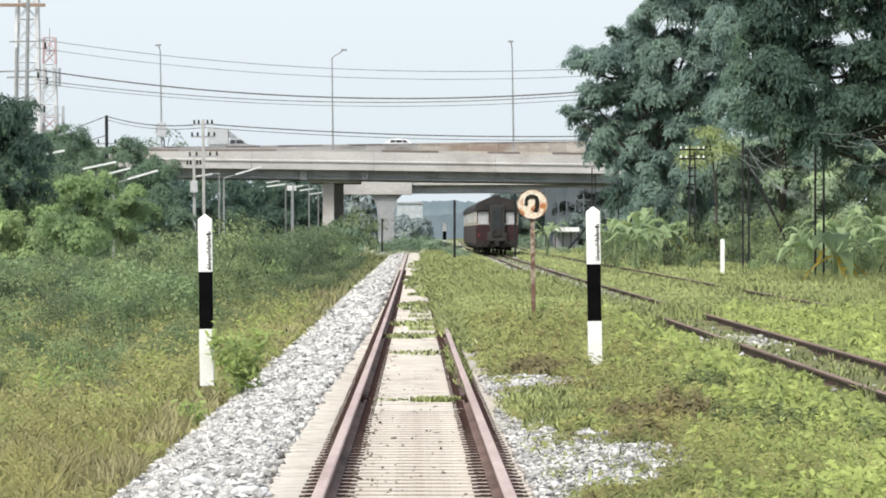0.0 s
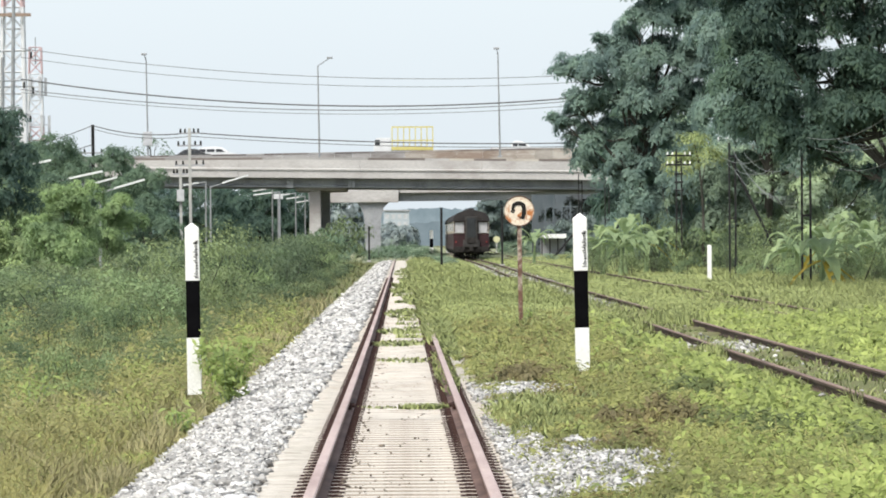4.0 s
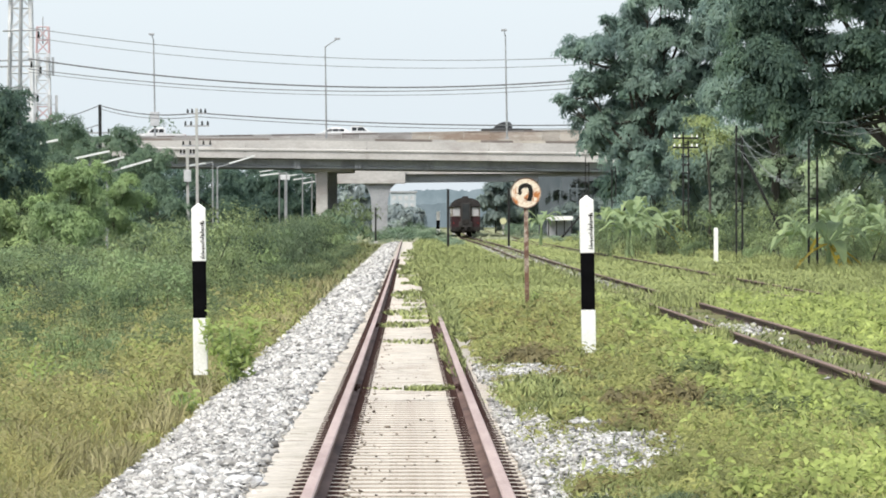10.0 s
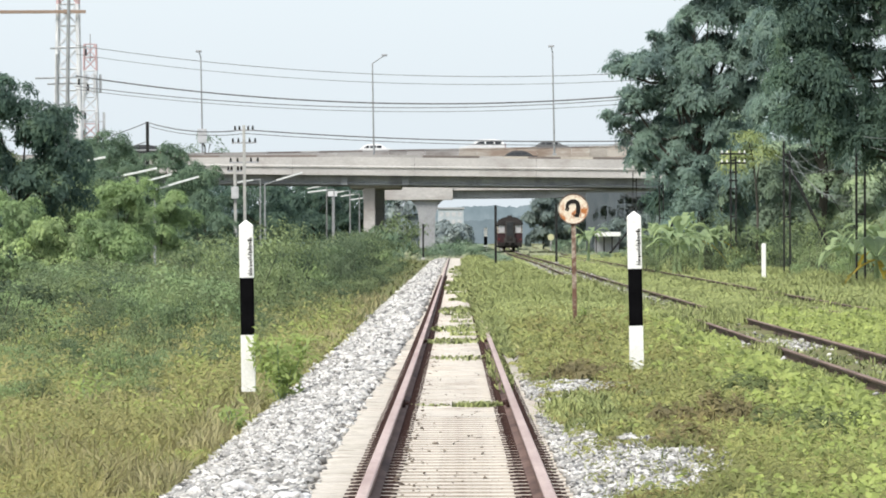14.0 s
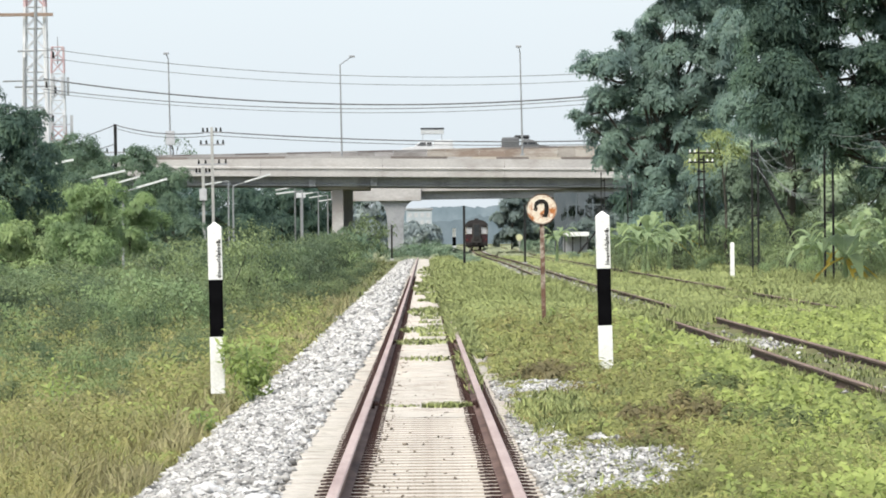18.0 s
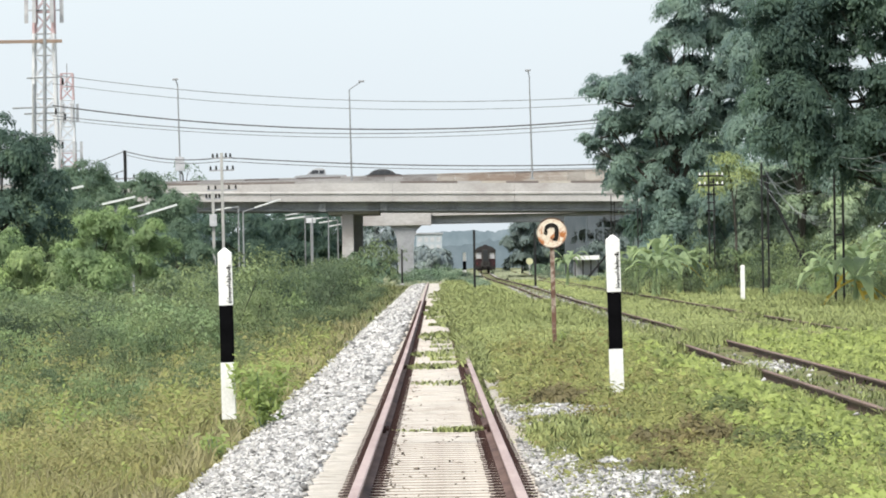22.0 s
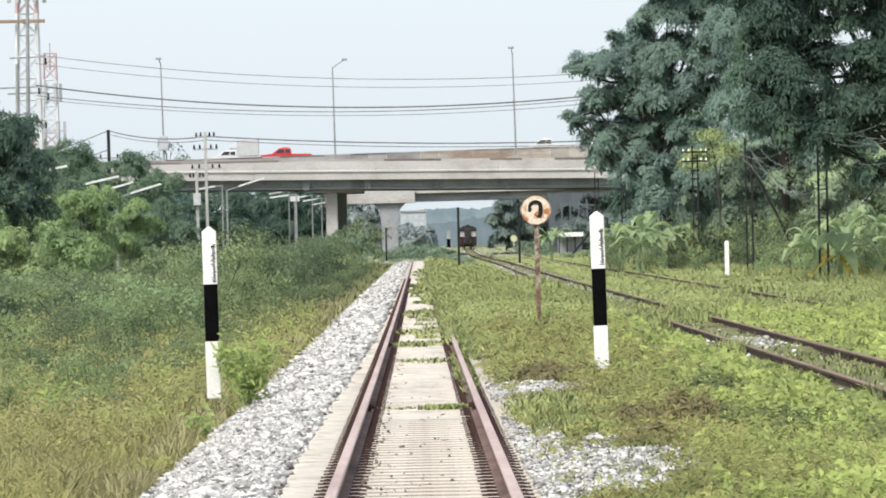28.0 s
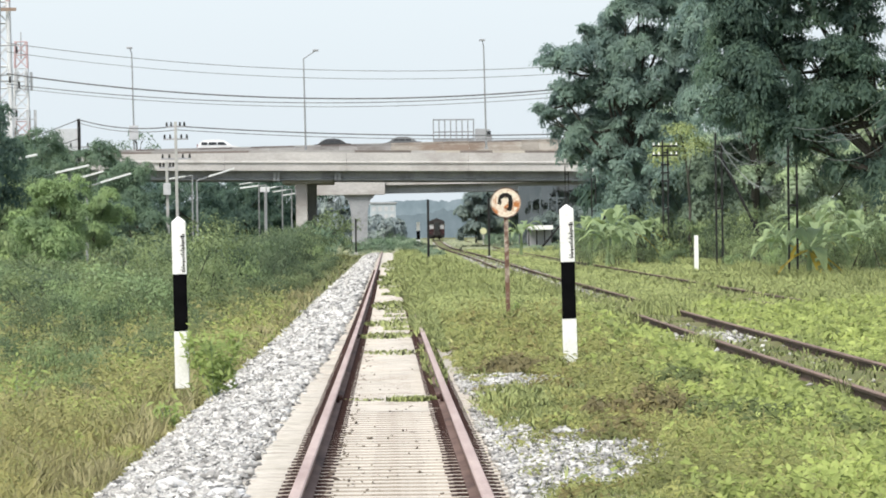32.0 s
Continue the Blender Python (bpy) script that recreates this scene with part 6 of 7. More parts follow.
tree(-31.0, 480, -0.3, 37, auto_blobs(np.random.default_rng(14), 2.0, 9.2, 4.0, 7), "leaf_deep", 17136, 0.126, 0.2, 0.5, LEFT)
tree(-25.0, 300, -0.3, 38, auto_blobs(np.random.default_rng(15), 1.5, 6.4, 3.4, 7), "leaf", 9996, 0.101, 0.2, 0.36, LEFT)
tree(-33.0, 490, -0.3, 39, auto_blobs(np.random.default_rng(16), 1.5, 9.8, 4.6, 7), "leaf_dark", 14280, 0.126, 0.2, 0.5, LEFT)
tree(-19.4, 425, -0.3, 40, auto_blobs(np.random.default_rng(17), 0.6, 6.6, 3.1, 9), "leaf_deep", 24000, 0.093, 0.12, 0.42, LEFT)
tree(-18.9, 302, -0.3, 47, auto_blobs(np.random.default_rng(27), 0.6, 5.0, 3.0, 10), "leaf_deep", 26000, 0.085, 0.14, 0.36, "dark green spreading roadside tree")
tree(-22.6, 330, -0.3, 48, auto_blobs(np.random.default_rng(28), 0.6, 5.8, 3.0, 9), "leaf_deep", 20000, 0.085, 0.14, 0.38, "dark green spreading roadside tree")
tree(-15.2, 352, -0.3, 49, auto_blobs(np.random.default_rng(29), 0.3, 3.6, 2.2, 8), "leaf_deep", 14000, 0.085, 0.1, 0.36, "dark green spreading roadside tree")
tree(-19.6, 330, -0.3, 44, auto_blobs(np.random.default_rng(18), 0.8, 4.6, 2.4, 6), "leaf", 15708, 0.084, 0.12, 0.4, LEFT)
tree(-22.4, 336, -0.3, 45, auto_blobs(np.random.default_rng(19), 0.8, 5.2, 2.4, 6), "leaf_mid", 15708, 0.084, 0.12, 0.4, LEFT)
tree(-17.0, 340, -0.3, 46, auto_blobs(np.random.default_rng(20), 0.8, 4.2, 2.2, 6), "leaf_bright", 15708, 0.084, 0.12, 0.4, "yellowish green roadside tree")
FAR = "dull green tree beyond the bridge, haze in its colour"
for k, (x, y, h, w) in enumerate(((-24, 690, 8.2, 5), (-18.5, 705, 9.0, 5), (-14.5, 700, 7.5, 4), (-30, 680, 8.5, 5), (-36, 640, 11.0, 5.5), (-29, 630, 9.4, 4.5), (-44, 660, 13, 7), (-11.5, 705, 8.2, 4), (-21, 640, 8.0, 4.5), (-16, 655, 7.6, 4))):
    tree(x, y, -0.3, 50 + k, auto_blobs(np.random.default_rng(30 + k), 1.2, h, w, 7), "leaf_blue" if k == 5 else "leaf_dark", 11424, 0.185, 0.25, 0.7, FAR)
for k, (x, y, h, w) in enumerate(((36, 940, 10, 6), (43, 1000, 10, 8), (50, 1150, 10, 9), (-26, 1040, 8, 6), (22.5, 690, 5.5, 3.4), (27, 720, 7.0, 4.4), (21, 1120, 6, 4.5))):
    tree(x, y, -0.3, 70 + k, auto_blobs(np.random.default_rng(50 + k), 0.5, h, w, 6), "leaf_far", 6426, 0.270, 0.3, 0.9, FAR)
for k, (x, y, h, w) in enumerate(((16.5, 588, 5.2, 3.0), (20.5, 596, 6.0, 3.4), (15.2, 566, 3.0, 1.8), (24.5, 590, 6.4, 3.6), (18.4, 572, 3.6, 2.2))):
    tree(x, y, -0.3, 170 + k, auto_blobs(np.random.default_rng(150 + k), 0.5, h, w, 6), "leaf_far", 5200, 0.13, 0.12, 0.5, "dim tree beside the ramp wall, haze in its colour")
far = np.random.default_rng(640)
for k in range(28):
    x = -16 + 2.6 * k + far.uniform(-1.5, 1.5)
    y, h = far.uniform(1080, 1500), far.uniform(7.0, 10.5)
    if abs(x - main_x(y)) > 7:
        h *= 0.55 if -6 < x < 4.5 else 1.0
        tree(x, y, -0.3, 180 + k, auto_blobs(np.random.default_rng(640 + k), 0.3, h, far.uniform(3.5, 6), 7), "leaf_haze", 3600, 0.45, 0.1, 0.8, "tree far down the line with haze in its leaf colour")
for k, (x, h, w) in enumerate(((12.3, 7.6, 3.0), (15.0, 9.0, 3.6), (18.5, 9.4, 4.2), (22.5, 9.0, 4.5))):
    tree(x + 1.2, 905 + 8 * k, -0.3, 220 + k, auto_blobs(np.random.default_rng(720 + k), 0.5, h, w, 8), "leaf_far", 12000, 0.28, 0.12, 0.7, FAR)
# a nearly leafless tree beside the bridge
tree(-26.0, 610, -0.3, 91, [(-1.2, 0, 11.0, 1.2, 1.2, 0.8), (0.6, 0, 11.8, 1.3, 1.3, 0.8), (1.8, 0, 10.8, 1.0, 1.0, 0.7), (-0.3, 0, 12.4, 0.8, 0.8, 0.6)], "leaf_deep", 420, 0.15, 0.22, 0.3, "nearly leafless tree beside the bridge")

# ---------------------------------------------------------------- bushes


def bush_template(seed, material, n, leaf, squat=0.7, label="", name="bush"):
    """A bush about one metre in radius, standing on its origin."""
    rng = np.random.default_rng(seed)
    t = empty(name, label, "bush")
    blobs = []
    for k in range(11):
        an, d = k * 2.4 + rng.uniform(0, 1), rng.uniform(0.1, 0.75)
        s = rng.uniform(0.24, 0.46)
        blobs.append((d * math.cos(an), d * math.sin(an), rng.uniform(0.25, 1.15) * squat * 1.3, s, s, s * squat * rng.uniform(0.8, 1.3)))
    bm = bmesh.new()
    for b in blobs:
        tube(bm, (b[0] * 0.2, b[1] * 0.2, -0.1), b[:3], 0.012, 0.005, 4)
    part("stem", bm, "bark", t)
    v, f, soft = spray_leaves(rng, blobs, n, leaf, 0.24, 0.42, 0.5, 0.02, 0.3)
    raw("foliage", v, f, material, t, normals=soft)
    return t


KINDS = (("leaf", 0.75, "dense green roadside bush"), ("leaf", 0.9, "dense green roadside bush"), ("leaf_light", 0.7, "light green leafy roadside bush"), ("leaf_shade", 0.8, "dull green leafy roadside bush"))
B = [bush_template(101 + k, m, 1300, 0.046, q, text) for k, (m, q, text) in enumerate(KINDS)]
B_near = [bush_template(111 + k, m, 2400, 0.035, q, text) for k, (m, q, text) in enumerate(KINDS)]
B_first, B_near_first = [True] * 4, [True] * 4
# far bushes take duller, bluer leaf colours in place of haze
FAR_LEAF = ("leaf_deep", "leaf_deep", "leaf_mid", "leaf_shade")
FAR_BUSHES = {0: [], 1: [], 2: [], 3: []}


def put_bush(k, x, y, s, sz, rz, z=None):
    z = ground_z(x, y) - 0.06 if z is None else z
    m = pose(x, y, z, 0, 0, rz) @ Matrix.Diagonal((s, s, sz, 1))
    if y > 395:
        FAR_BUSHES[k].append(m)
        return
    kinds, first = (B_near, B_near_first) if y < 165 else (B, B_first)
    if first[k]:
        kinds[k].matrix_basis = m
        first[k] = False
    else:
        c = copy_thing(kinds[k], Matrix.Identity(4))
        c.matrix_basis = m


rb = np.random.default_rng(200)
# thicket along the left of the track
for y in np.arange(112, 520, 6.0):
    f = (y - 112) / 400
    x = -3.6 - 0.8 * f + rb.uniform(-0.5, 0.5)
    s = rb.uniform(0.8, 1.6) * (1 + 0.4 * f)
    put_bush(int(rb.choice([0, 1, 2, 3, 3, 3])), x - s, y, s, min(s * rb.uniform(0.85, 1.35), 1.15 + 0.0014 * y), rb.uniform(0, 360))
for y in np.arange(105, 480, 7.0):
    for q in range(2):
        x = -6.8 - rb.uniform(0, 5.5) - (y - 105) * 0.006
        s = rb.uniform(0.8, 1.8) * (1 + 0.3 * (y - 105) / 300)
        put_bush(int(rb.choice([0, 1, 2, 2, 0, 3])), x, y + rb.uniform(-3, 3), s, min(s * rb.uniform(0.35, 0.8), 0.95 + 0.0014 * y), rb.uniform(0, 360))
for y in np.arange(118, 395, 10.0):
    s = rb.uniform(0.45, 0.85)
    put_bush(int(rb.choice([0, 3, 1, 3])), -2.75 - s * 0.8 - rb.uniform(0, 0.5), y, s, s * rb.uniform(0.6, 0.9), rb.uniform(0, 360))
# by the pier
for x, y, s in ((-7.3, 545, 2.0), (-5.6, 548, 2.4), (-4.2, 552, 1.9), (-9.6, 540, 1.6)):
    put_bush(3, x, y, s, s * 1.25, rb.uniform(0, 360))
# beyond the end of the near track and between the tracks far off
for k in range(16):
    put_bush(int(rb.choice([0, 2, 2])), rb.uniform(-2.0, 2.2), 528 + 9 * k + rb.uniform(-3, 3), rb.uniform(0.7, 1.2), rb.uniform(0.5, 0.9), rb.uniform(0, 360))
for k in range(34):
    y = rb.uniform(535, 700)
    s = rb.uniform(0.8, 1.6)
    put_bush(int(rb.choice([0, 2, 2, 1])), rb.uniform(-3.4, 2.9), y, s, s * rb.uniform(0.55, 0.85), rb.uniform(0, 360))
for k in range(70):
    y = rb.uniform(560, 1000)
    s = rb.uniform(0.6, 1.2) * y / 650
    put_bush(int(rb.choice([2, 2, 0])), main_x(y) - 1.9 - s - rb.uniform(0, 3.0), y, s, s * rb.uniform(0.3, 0.5), rb.uniform(0, 360))
    put_bush(int(rb.choice([2, 0, 1])), main_x(y) + 7.6 + s + rb.uniform(0, 5.0), y, s, s * rb.uniform(0.5, 0.9), rb.uniform(0, 360))
for k in range(30):
    y = rb.uniform(700, 980)
    s = rb.uniform(0.9, 1.6)
    put_bush(int(rb.choice([0, 1, 2])), rb.uniform(-9, 3.0), y, s, s * rb.uniform(0.4, 0.7), rb.uniform(0, 360))
for k in range(22):
    put_bush(int(rb.choice([0, 1, 2])), rb.uniform(11.5, 15.5), 440 + 14 * k, rb.uniform(0.8, 1.4), rb.uniform(0.3, 0.6) * (1 if k < 12 else 2), rb.uniform(0, 360))
for k in range(60):
    y = rb.uniform(400, 640)
    s = rb.uniform(0.35, 0.7)
    put_bush(int(rb.choice([2, 0, 2])), main_x(y) - 1.55 - s - rb.uniform(0, 1.2), y, s, s * rb.uniform(0.5, 0.8), rb.uniform(0, 360))
# foot of the trees on the right
for y in np.arange(195, 430, 6.5):
    x = 15.6 + rb.uniform(-0.6, 1.5)
    s = rb.uniform(0.8, 1.5)
    put_bush(int(rb.choice([0, 1, 2, 3])), x, y, s, s * rb.uniform(0.9, 1.5), rb.uniform(0, 360))
for x, y, s in ((12.6, 262, 0.75), (11.4, 345, 1.2), (13.8, 238, 0.6), (14.9, 225, 0.9), (12.0, 360, 1.5), (14.2, 318, 1.3)):
    put_bush(2, x, y, s, s, rb.uniform(0, 360))


for x, y, s, h, k in ((9.6, 300, 1.1, 1.9, 3), (10.9, 296, 1.3, 2.6, 3), (12.4, 294, 1.4, 3.0, 0), (14.0, 296, 1.5, 3.4, 3), (15.4, 290, 1.5, 3.0, 1), (16.9, 285, 1.6, 3.2, 0), (18.5, 280, 1.7, 3.0, 2), (20.2, 275, 1.7, 3.2, 0), (21.8, 270, 1.7, 3.0, 1),
                      (17.6, 238, 1.3, 2.2, 2), (19.0, 232, 1.3, 2.4, 0), (16.6, 240, 1.0, 1.8, 3), (18.6, 216, 1.2, 2.2, 0)):
    put_bush(3 if x < 15 else 2 if k == 1 else k, x, y, s, h * 0.6, 40 * x)
for y in np.arange(300, 352, 4.0):
    for q in range(2):
        s = rb.uniform(1.1, 2.0)
        put_bush(int(rb.choice([0, 1, 2, 3, 2])), 13.5 + rb.uniform(0, 14), y, s, s * rb.uniform(1.0, 1.5), rb.uniform(0, 360))
for x, y, s, h in ((9.4, 279, 0.9, 0.9), (10.8, 277, 1.0, 1.1), (12.2, 280, 1.0, 0.9), (13.4, 282, 1.1, 1.2), (15.2, 203, 0.7, 0.7), (16.6, 201, 0.8, 0.8), (14.6, 214, 0.6, 0.6)):
    put_bush(1, x, y, s, h, 40 * x)
# light bushes before the roadside trees
for x, y, s, h in ((-13.2, 196, 1.5, 1.9), (-11.6, 186, 1.4, 1.5), (-14.6, 214, 1.7, 2.3), (-10.2, 178, 1.3, 1.3), (-12.9, 172, 1.3, 1.4), (-9.0, 205, 1.4, 1.4), (-11.2, 218, 1.5, 1.7), (-16.2, 226, 1.6, 2.0), (-13.6, 240, 1.6, 1.9), (-9.6, 240, 1.4, 1.5)):
    put_bush(2 if int(y) % 4 in (0, 2) else 3 if int(y) % 3 else 0, x, y, s, h * 0.62, 37 * x)
# young growth in front of the thicket
for k in range(84):
    y = rb.uniform(70, 125)
    x = -3.3 - rb.uniform(0, 1) ** 0.8 * (0.07 * y - 1.6)
    s = rb.uniform(0.25, 0.55) * (1 + 0.9 * max(0, (y - 85) / 40))
    put_bush(int(rb.choice([2, 0, 2, 2, 1, 3])), x, y, s, s * rb.uniform(0.6, 1.2), rb.uniform(0, 360))
for x, y, s, h in ((-0.30, 31.5, 0.11, 0.06), (-0.05, 31.3, 0.09, 0.045), (0.28, 31.6, 0.13, 0.06), (0.42, 31.9, 0.10, 0.07), (0.95, 31.0, 0.25, 0.12), (1.35, 30.6, 0.3, 0.14)):
    put_bush(3, x, y, s, h, 70 * x, rail_z(y) - 0.16)
put_bush(1, 2.62, 121.5, 0.22, 0.22, 10)
put_bush(0, 2.75, 71.0, 0.16, 0.14, 10)


HEAPS = ((2.95, 59.5, 0.34, 0.24), (2.28, 49.8, 0.28, 0.26), (2.74, 47.2, 0.42, 0.24), (1.95, 51.0, 0.24, 0.14), (1.80, 44.5, 0.30, 0.14), (3.45, 44.2, 0.30, 0.26), (1.45, 68.5, 0.5, 0.18))


def far_undergrowth():
    """The bushes far down the line, joined by kind, with coarser leaves."""
    for k, mats in FAR_BUSHES.items():
        me = next(c for c in B[k].children if c.name.startswith("foliage")).data
        co = np.empty(len(me.vertices) * 3)
        me.vertices.foreach_get("co", co)
        q = co.reshape(-1, 3).reshape(-1, 4, 3)[::3]
        mid = q.mean(1, keepdims=True)
        q = mid + (q - mid) * 1.7
        vs = []
        for m in mats:
            a = np.array(m)
            vs.append(q.reshape(-1, 3) @ a[:3, :3].T + a[:3, 3])
        if vs:
            v = np.concatenate(vs)
            up = np.tile(np.array((0.0, -0.45, 0.9)), (len(v), 1)) + 0.5 * np.repeat(unit_rows(np.random.default_rng(77 + k), len(v) // 4), 4, axis=0)
            tagged(raw("undergrowth", v, np.arange(len(v)).reshape(-1, 4), FAR_LEAF[k], None, normals=up / np.linalg.norm(up, axis=1, keepdims=True)), "distant bushes along the railway", "bushes", kind="stuff")


far_undergrowth()


def sapling(x, y, h, w, n, seed):
    """A young broad-leaved weed on thin stems."""
    rng = np.random.default_rng(seed)
    t = empty("sapling", "young light green leafy plant at the edge of the ballast", "plant", pose(x, y, ground_z(x, y) - 0.03))
    tips = [(w * rng.uniform(-1, 1), w * rng.uniform(-1, 1), h * rng.uniform(0.6, 1.0)) for _ in range(6)]
    for q in tips:
        part("stem", rod((0, 0, 0), q, 0.008, 0.004, 5), "leaf_mid", t)
    pick = rng.integers(0, 6, n)
    f = rng.uniform(0.3, 1.05, n)[:, None]
    c = np.array(tips)[pick] * f + rng.normal(size=(n, 3)) * w * 0.22
    v, fc = leaf_arrays(rng, c, unit_rows(rng, n) * 0.5 + np.array((0, -0.5, 0.8)), 0.055, 0.32, 0.4)
    raw("foliage", v, fc, "sapling_leaf", t)
    return t


sapling(-2.07, 69.6, 1.0, 0.33, 700, 1)
sapling(-2.28, 61.5, 0.30, 0.16, 90, 2)
sapling(-5.2, 78, 0.6, 0.3, 140, 3)
sapling(-4.4, 70, 0.5, 0.25, 120, 4)
sapling(2.5, 120.5, 0.35, 0.16, 70, 5)


def banana(x, y, h, seed, dry=0, reach=2.25):
    rng = np.random.default_rng(seed)
    t = empty("banana_plant", "banana plant with long arching torn leaves", "banana plant", pose(x, y, -0.1), group="banana plants")
    bm = bmesh.new()
    tube(bm, (0, 0, 0), (0.05, 0, h * 0.5), 0.12, 0.07, 10)
    part("stem", bm, "banana", t)
    for k in range(13):
        an = k * 2.4 + rng.uniform(-0.3, 0.3)
        up = rng.uniform(0.3, 1.7) if k >= dry else -0.3
        L = reach * rng.uniform(0.75, 1.15)
        d = Vector((math.cos(an), math.sin(an) * 0.8, 0))
        side = Vector((-d.y, d.x, 0)).normalized()
        bm = bmesh.new()
        rows = []
        for i in range(11):
            f = i / 10
            p = Vector((0, 0, h * 0.5)) + d * (L * f * (0.95 - 0.25 * f)) + Vector((0, 0, L * (up * f - (0.55 + 0.5 * up) * f * f)))
            w = (0.24 if k >= dry else 0.13) * math.sin(math.pi * min(1, 0.08 + f * 0.97)) ** 0.7 * (0.25 if f < 0.12 else 1)
            rows.append([bm.verts.new(p - side * w + Vector((0, 0, 0.10 * w + rng.normal() * 0.02))), bm.verts.new(p - Vector((0, 0, 0.04))), bm.verts.new(p + side * w + Vector((0, 0, 0.10 * w + rng.normal() * 0.02)))])
        for a0, b0 in zip(rows, rows[1:]):
            for i in (0, 1):
                if rng.uniform() > 0.10:
                    bm.faces.new((a0[i], a0[i + 1], b0[i + 1], b0[i]))
        part("leaf", bm, "banana" if k >= dry else "banana_dry", t, "" if k >= dry else "hanging yellow dead leaf")
    return t


for k, (x, y, h, dry) in enumerate(((9.9, 290, 3.2, 0), (10.9, 286, 3.6, 0), (12.0, 289, 3.2, 1), (10.5, 282, 2.6, 0), (12.9, 292, 3.4, 1), (9.7, 430, 3.0, 0), (15.6, 216, 3.2, 2), (16.4, 210, 3.0, 1), (14.9, 222, 2.4, 1), (16.9, 206, 2.4, 0), (14.2, 199, 2.0, 5))):
    banana(x, y, h, 300 + k, dry)

# ---------------------------------------------------------------- grass and weeds


def blades(name, x, y, z, h, w, seed, material, lean=0.5, label=""):
    """Bent tapering blades, one island each."""
    rng = np.random.default_rng(seed)
    n = len(x)
    an = rng.uniform(0, 2 * np.pi, n)
    d = np.stack([np.cos(an), np.sin(an), np.zeros(n)], 1)
    s = np.stack([-np.sin(an), np.cos(an), np.zeros(n)], 1)
    ta = rng.uniform(0, 2 * np.pi, n)
    s = s * np.cos(ta)[:, None] + d * np.sin(ta)[:, None]
    ln = (lean * rng.uniform(0.2, 1.4, n) * h)[:, None]
    b = np.stack([x, y, z], 1)
    up = np.array((0, 0, 1.0))
    hh, ww = h[:, None], (w * rng.uniform(0.6, 1.3, n))[:, None]
    v = np.empty((n, 5, 3))
    v[:, 0], v[:, 1] = b - s * ww * 0.6, b + s * ww * 0.6
    mid = b + up * hh * 0.6 + d * ln * 0.35
    v[:, 2], v[:, 3] = mid + s * ww * 0.5, mid - s * ww * 0.5
    v[:, 4] = b + up * hh * 0.92 + d * ln
    i = (np.arange(n) * 5)[:, None]
    f = np.concatenate([i + np.array([[0, 1, 2]]), i + np.array([[0, 2, 3]]), i + np.array([[3, 2, 4]])], 1).reshape(-1, 3)
    nn = np.repeat(np.array((-0.1, -0.62, 0.8)) + 0.35 * unit_rows(rng, n), 5, axis=0)
    ob = raw(name, v.reshape(-1, 3), f, material, normals=nn / np.linalg.norm(nn, axis=1, keepdims=True))
    return tagged(ob, label, "grass", kind="stuff")


def tufts(name, x, y, z, r, h, per, leaf, seed, material, label, category="weeds", aspect=0.36):
    """Low domed plants of many small leaves."""
    rng = np.random.default_rng(seed)
    n = len(x)
    pick = np.repeat(np.arange(n), per)
    k = len(pick)
    an, rad = rng.uniform(0, 2 * np.pi, k), np.sqrt(rng.uniform(0, 1, k))
    ph = rng.uniform(0, 6.28, n)[pick]
    reach = rad * (1 + 0.3 * np.sin(3 * an + ph)) * r[pick]
    out = np.stack([np.cos(an), np.sin(an), np.zeros(k)], 1)
    top = h[pick] * (1 - rad ** 2 * 0.75) * rng.uniform(0.45, 1.1, k)
    c = np.stack([x[pick], y[pick], z[pick] + top], 1) + out * reach[:, None]
    soft = out * rad[:, None] * 0.8 + np.array((-0.05, -0.45, 0.85))
    v, f = leaf_arrays(rng, c, soft, leaf[pick] if isinstance(leaf, np.ndarray) else leaf, aspect, 0.75, out + np.array((0, 0, 0.5)) + 0.8 * unit_rows(rng, k))
    nn = np.repeat(soft + 0.4 * unit_rows(rng, k), 4, axis=0)
    nn /= np.linalg.norm(nn, axis=1, keepdims=True)
    return tagged(raw(name, v, f, material, normals=nn), label, category, kind="stuff")


def zs_of(x, y):
    return np.array([ground_z(float(a), float(b)) for a, b in zip(x, y)])


def patch(x, y, s, k=0.0):
    return np.array([noise.noise((float(a) * s, float(b) * s * 0.5, k)) for a, b in zip(x, y)])


MAIN = np.vectorize(main_x)


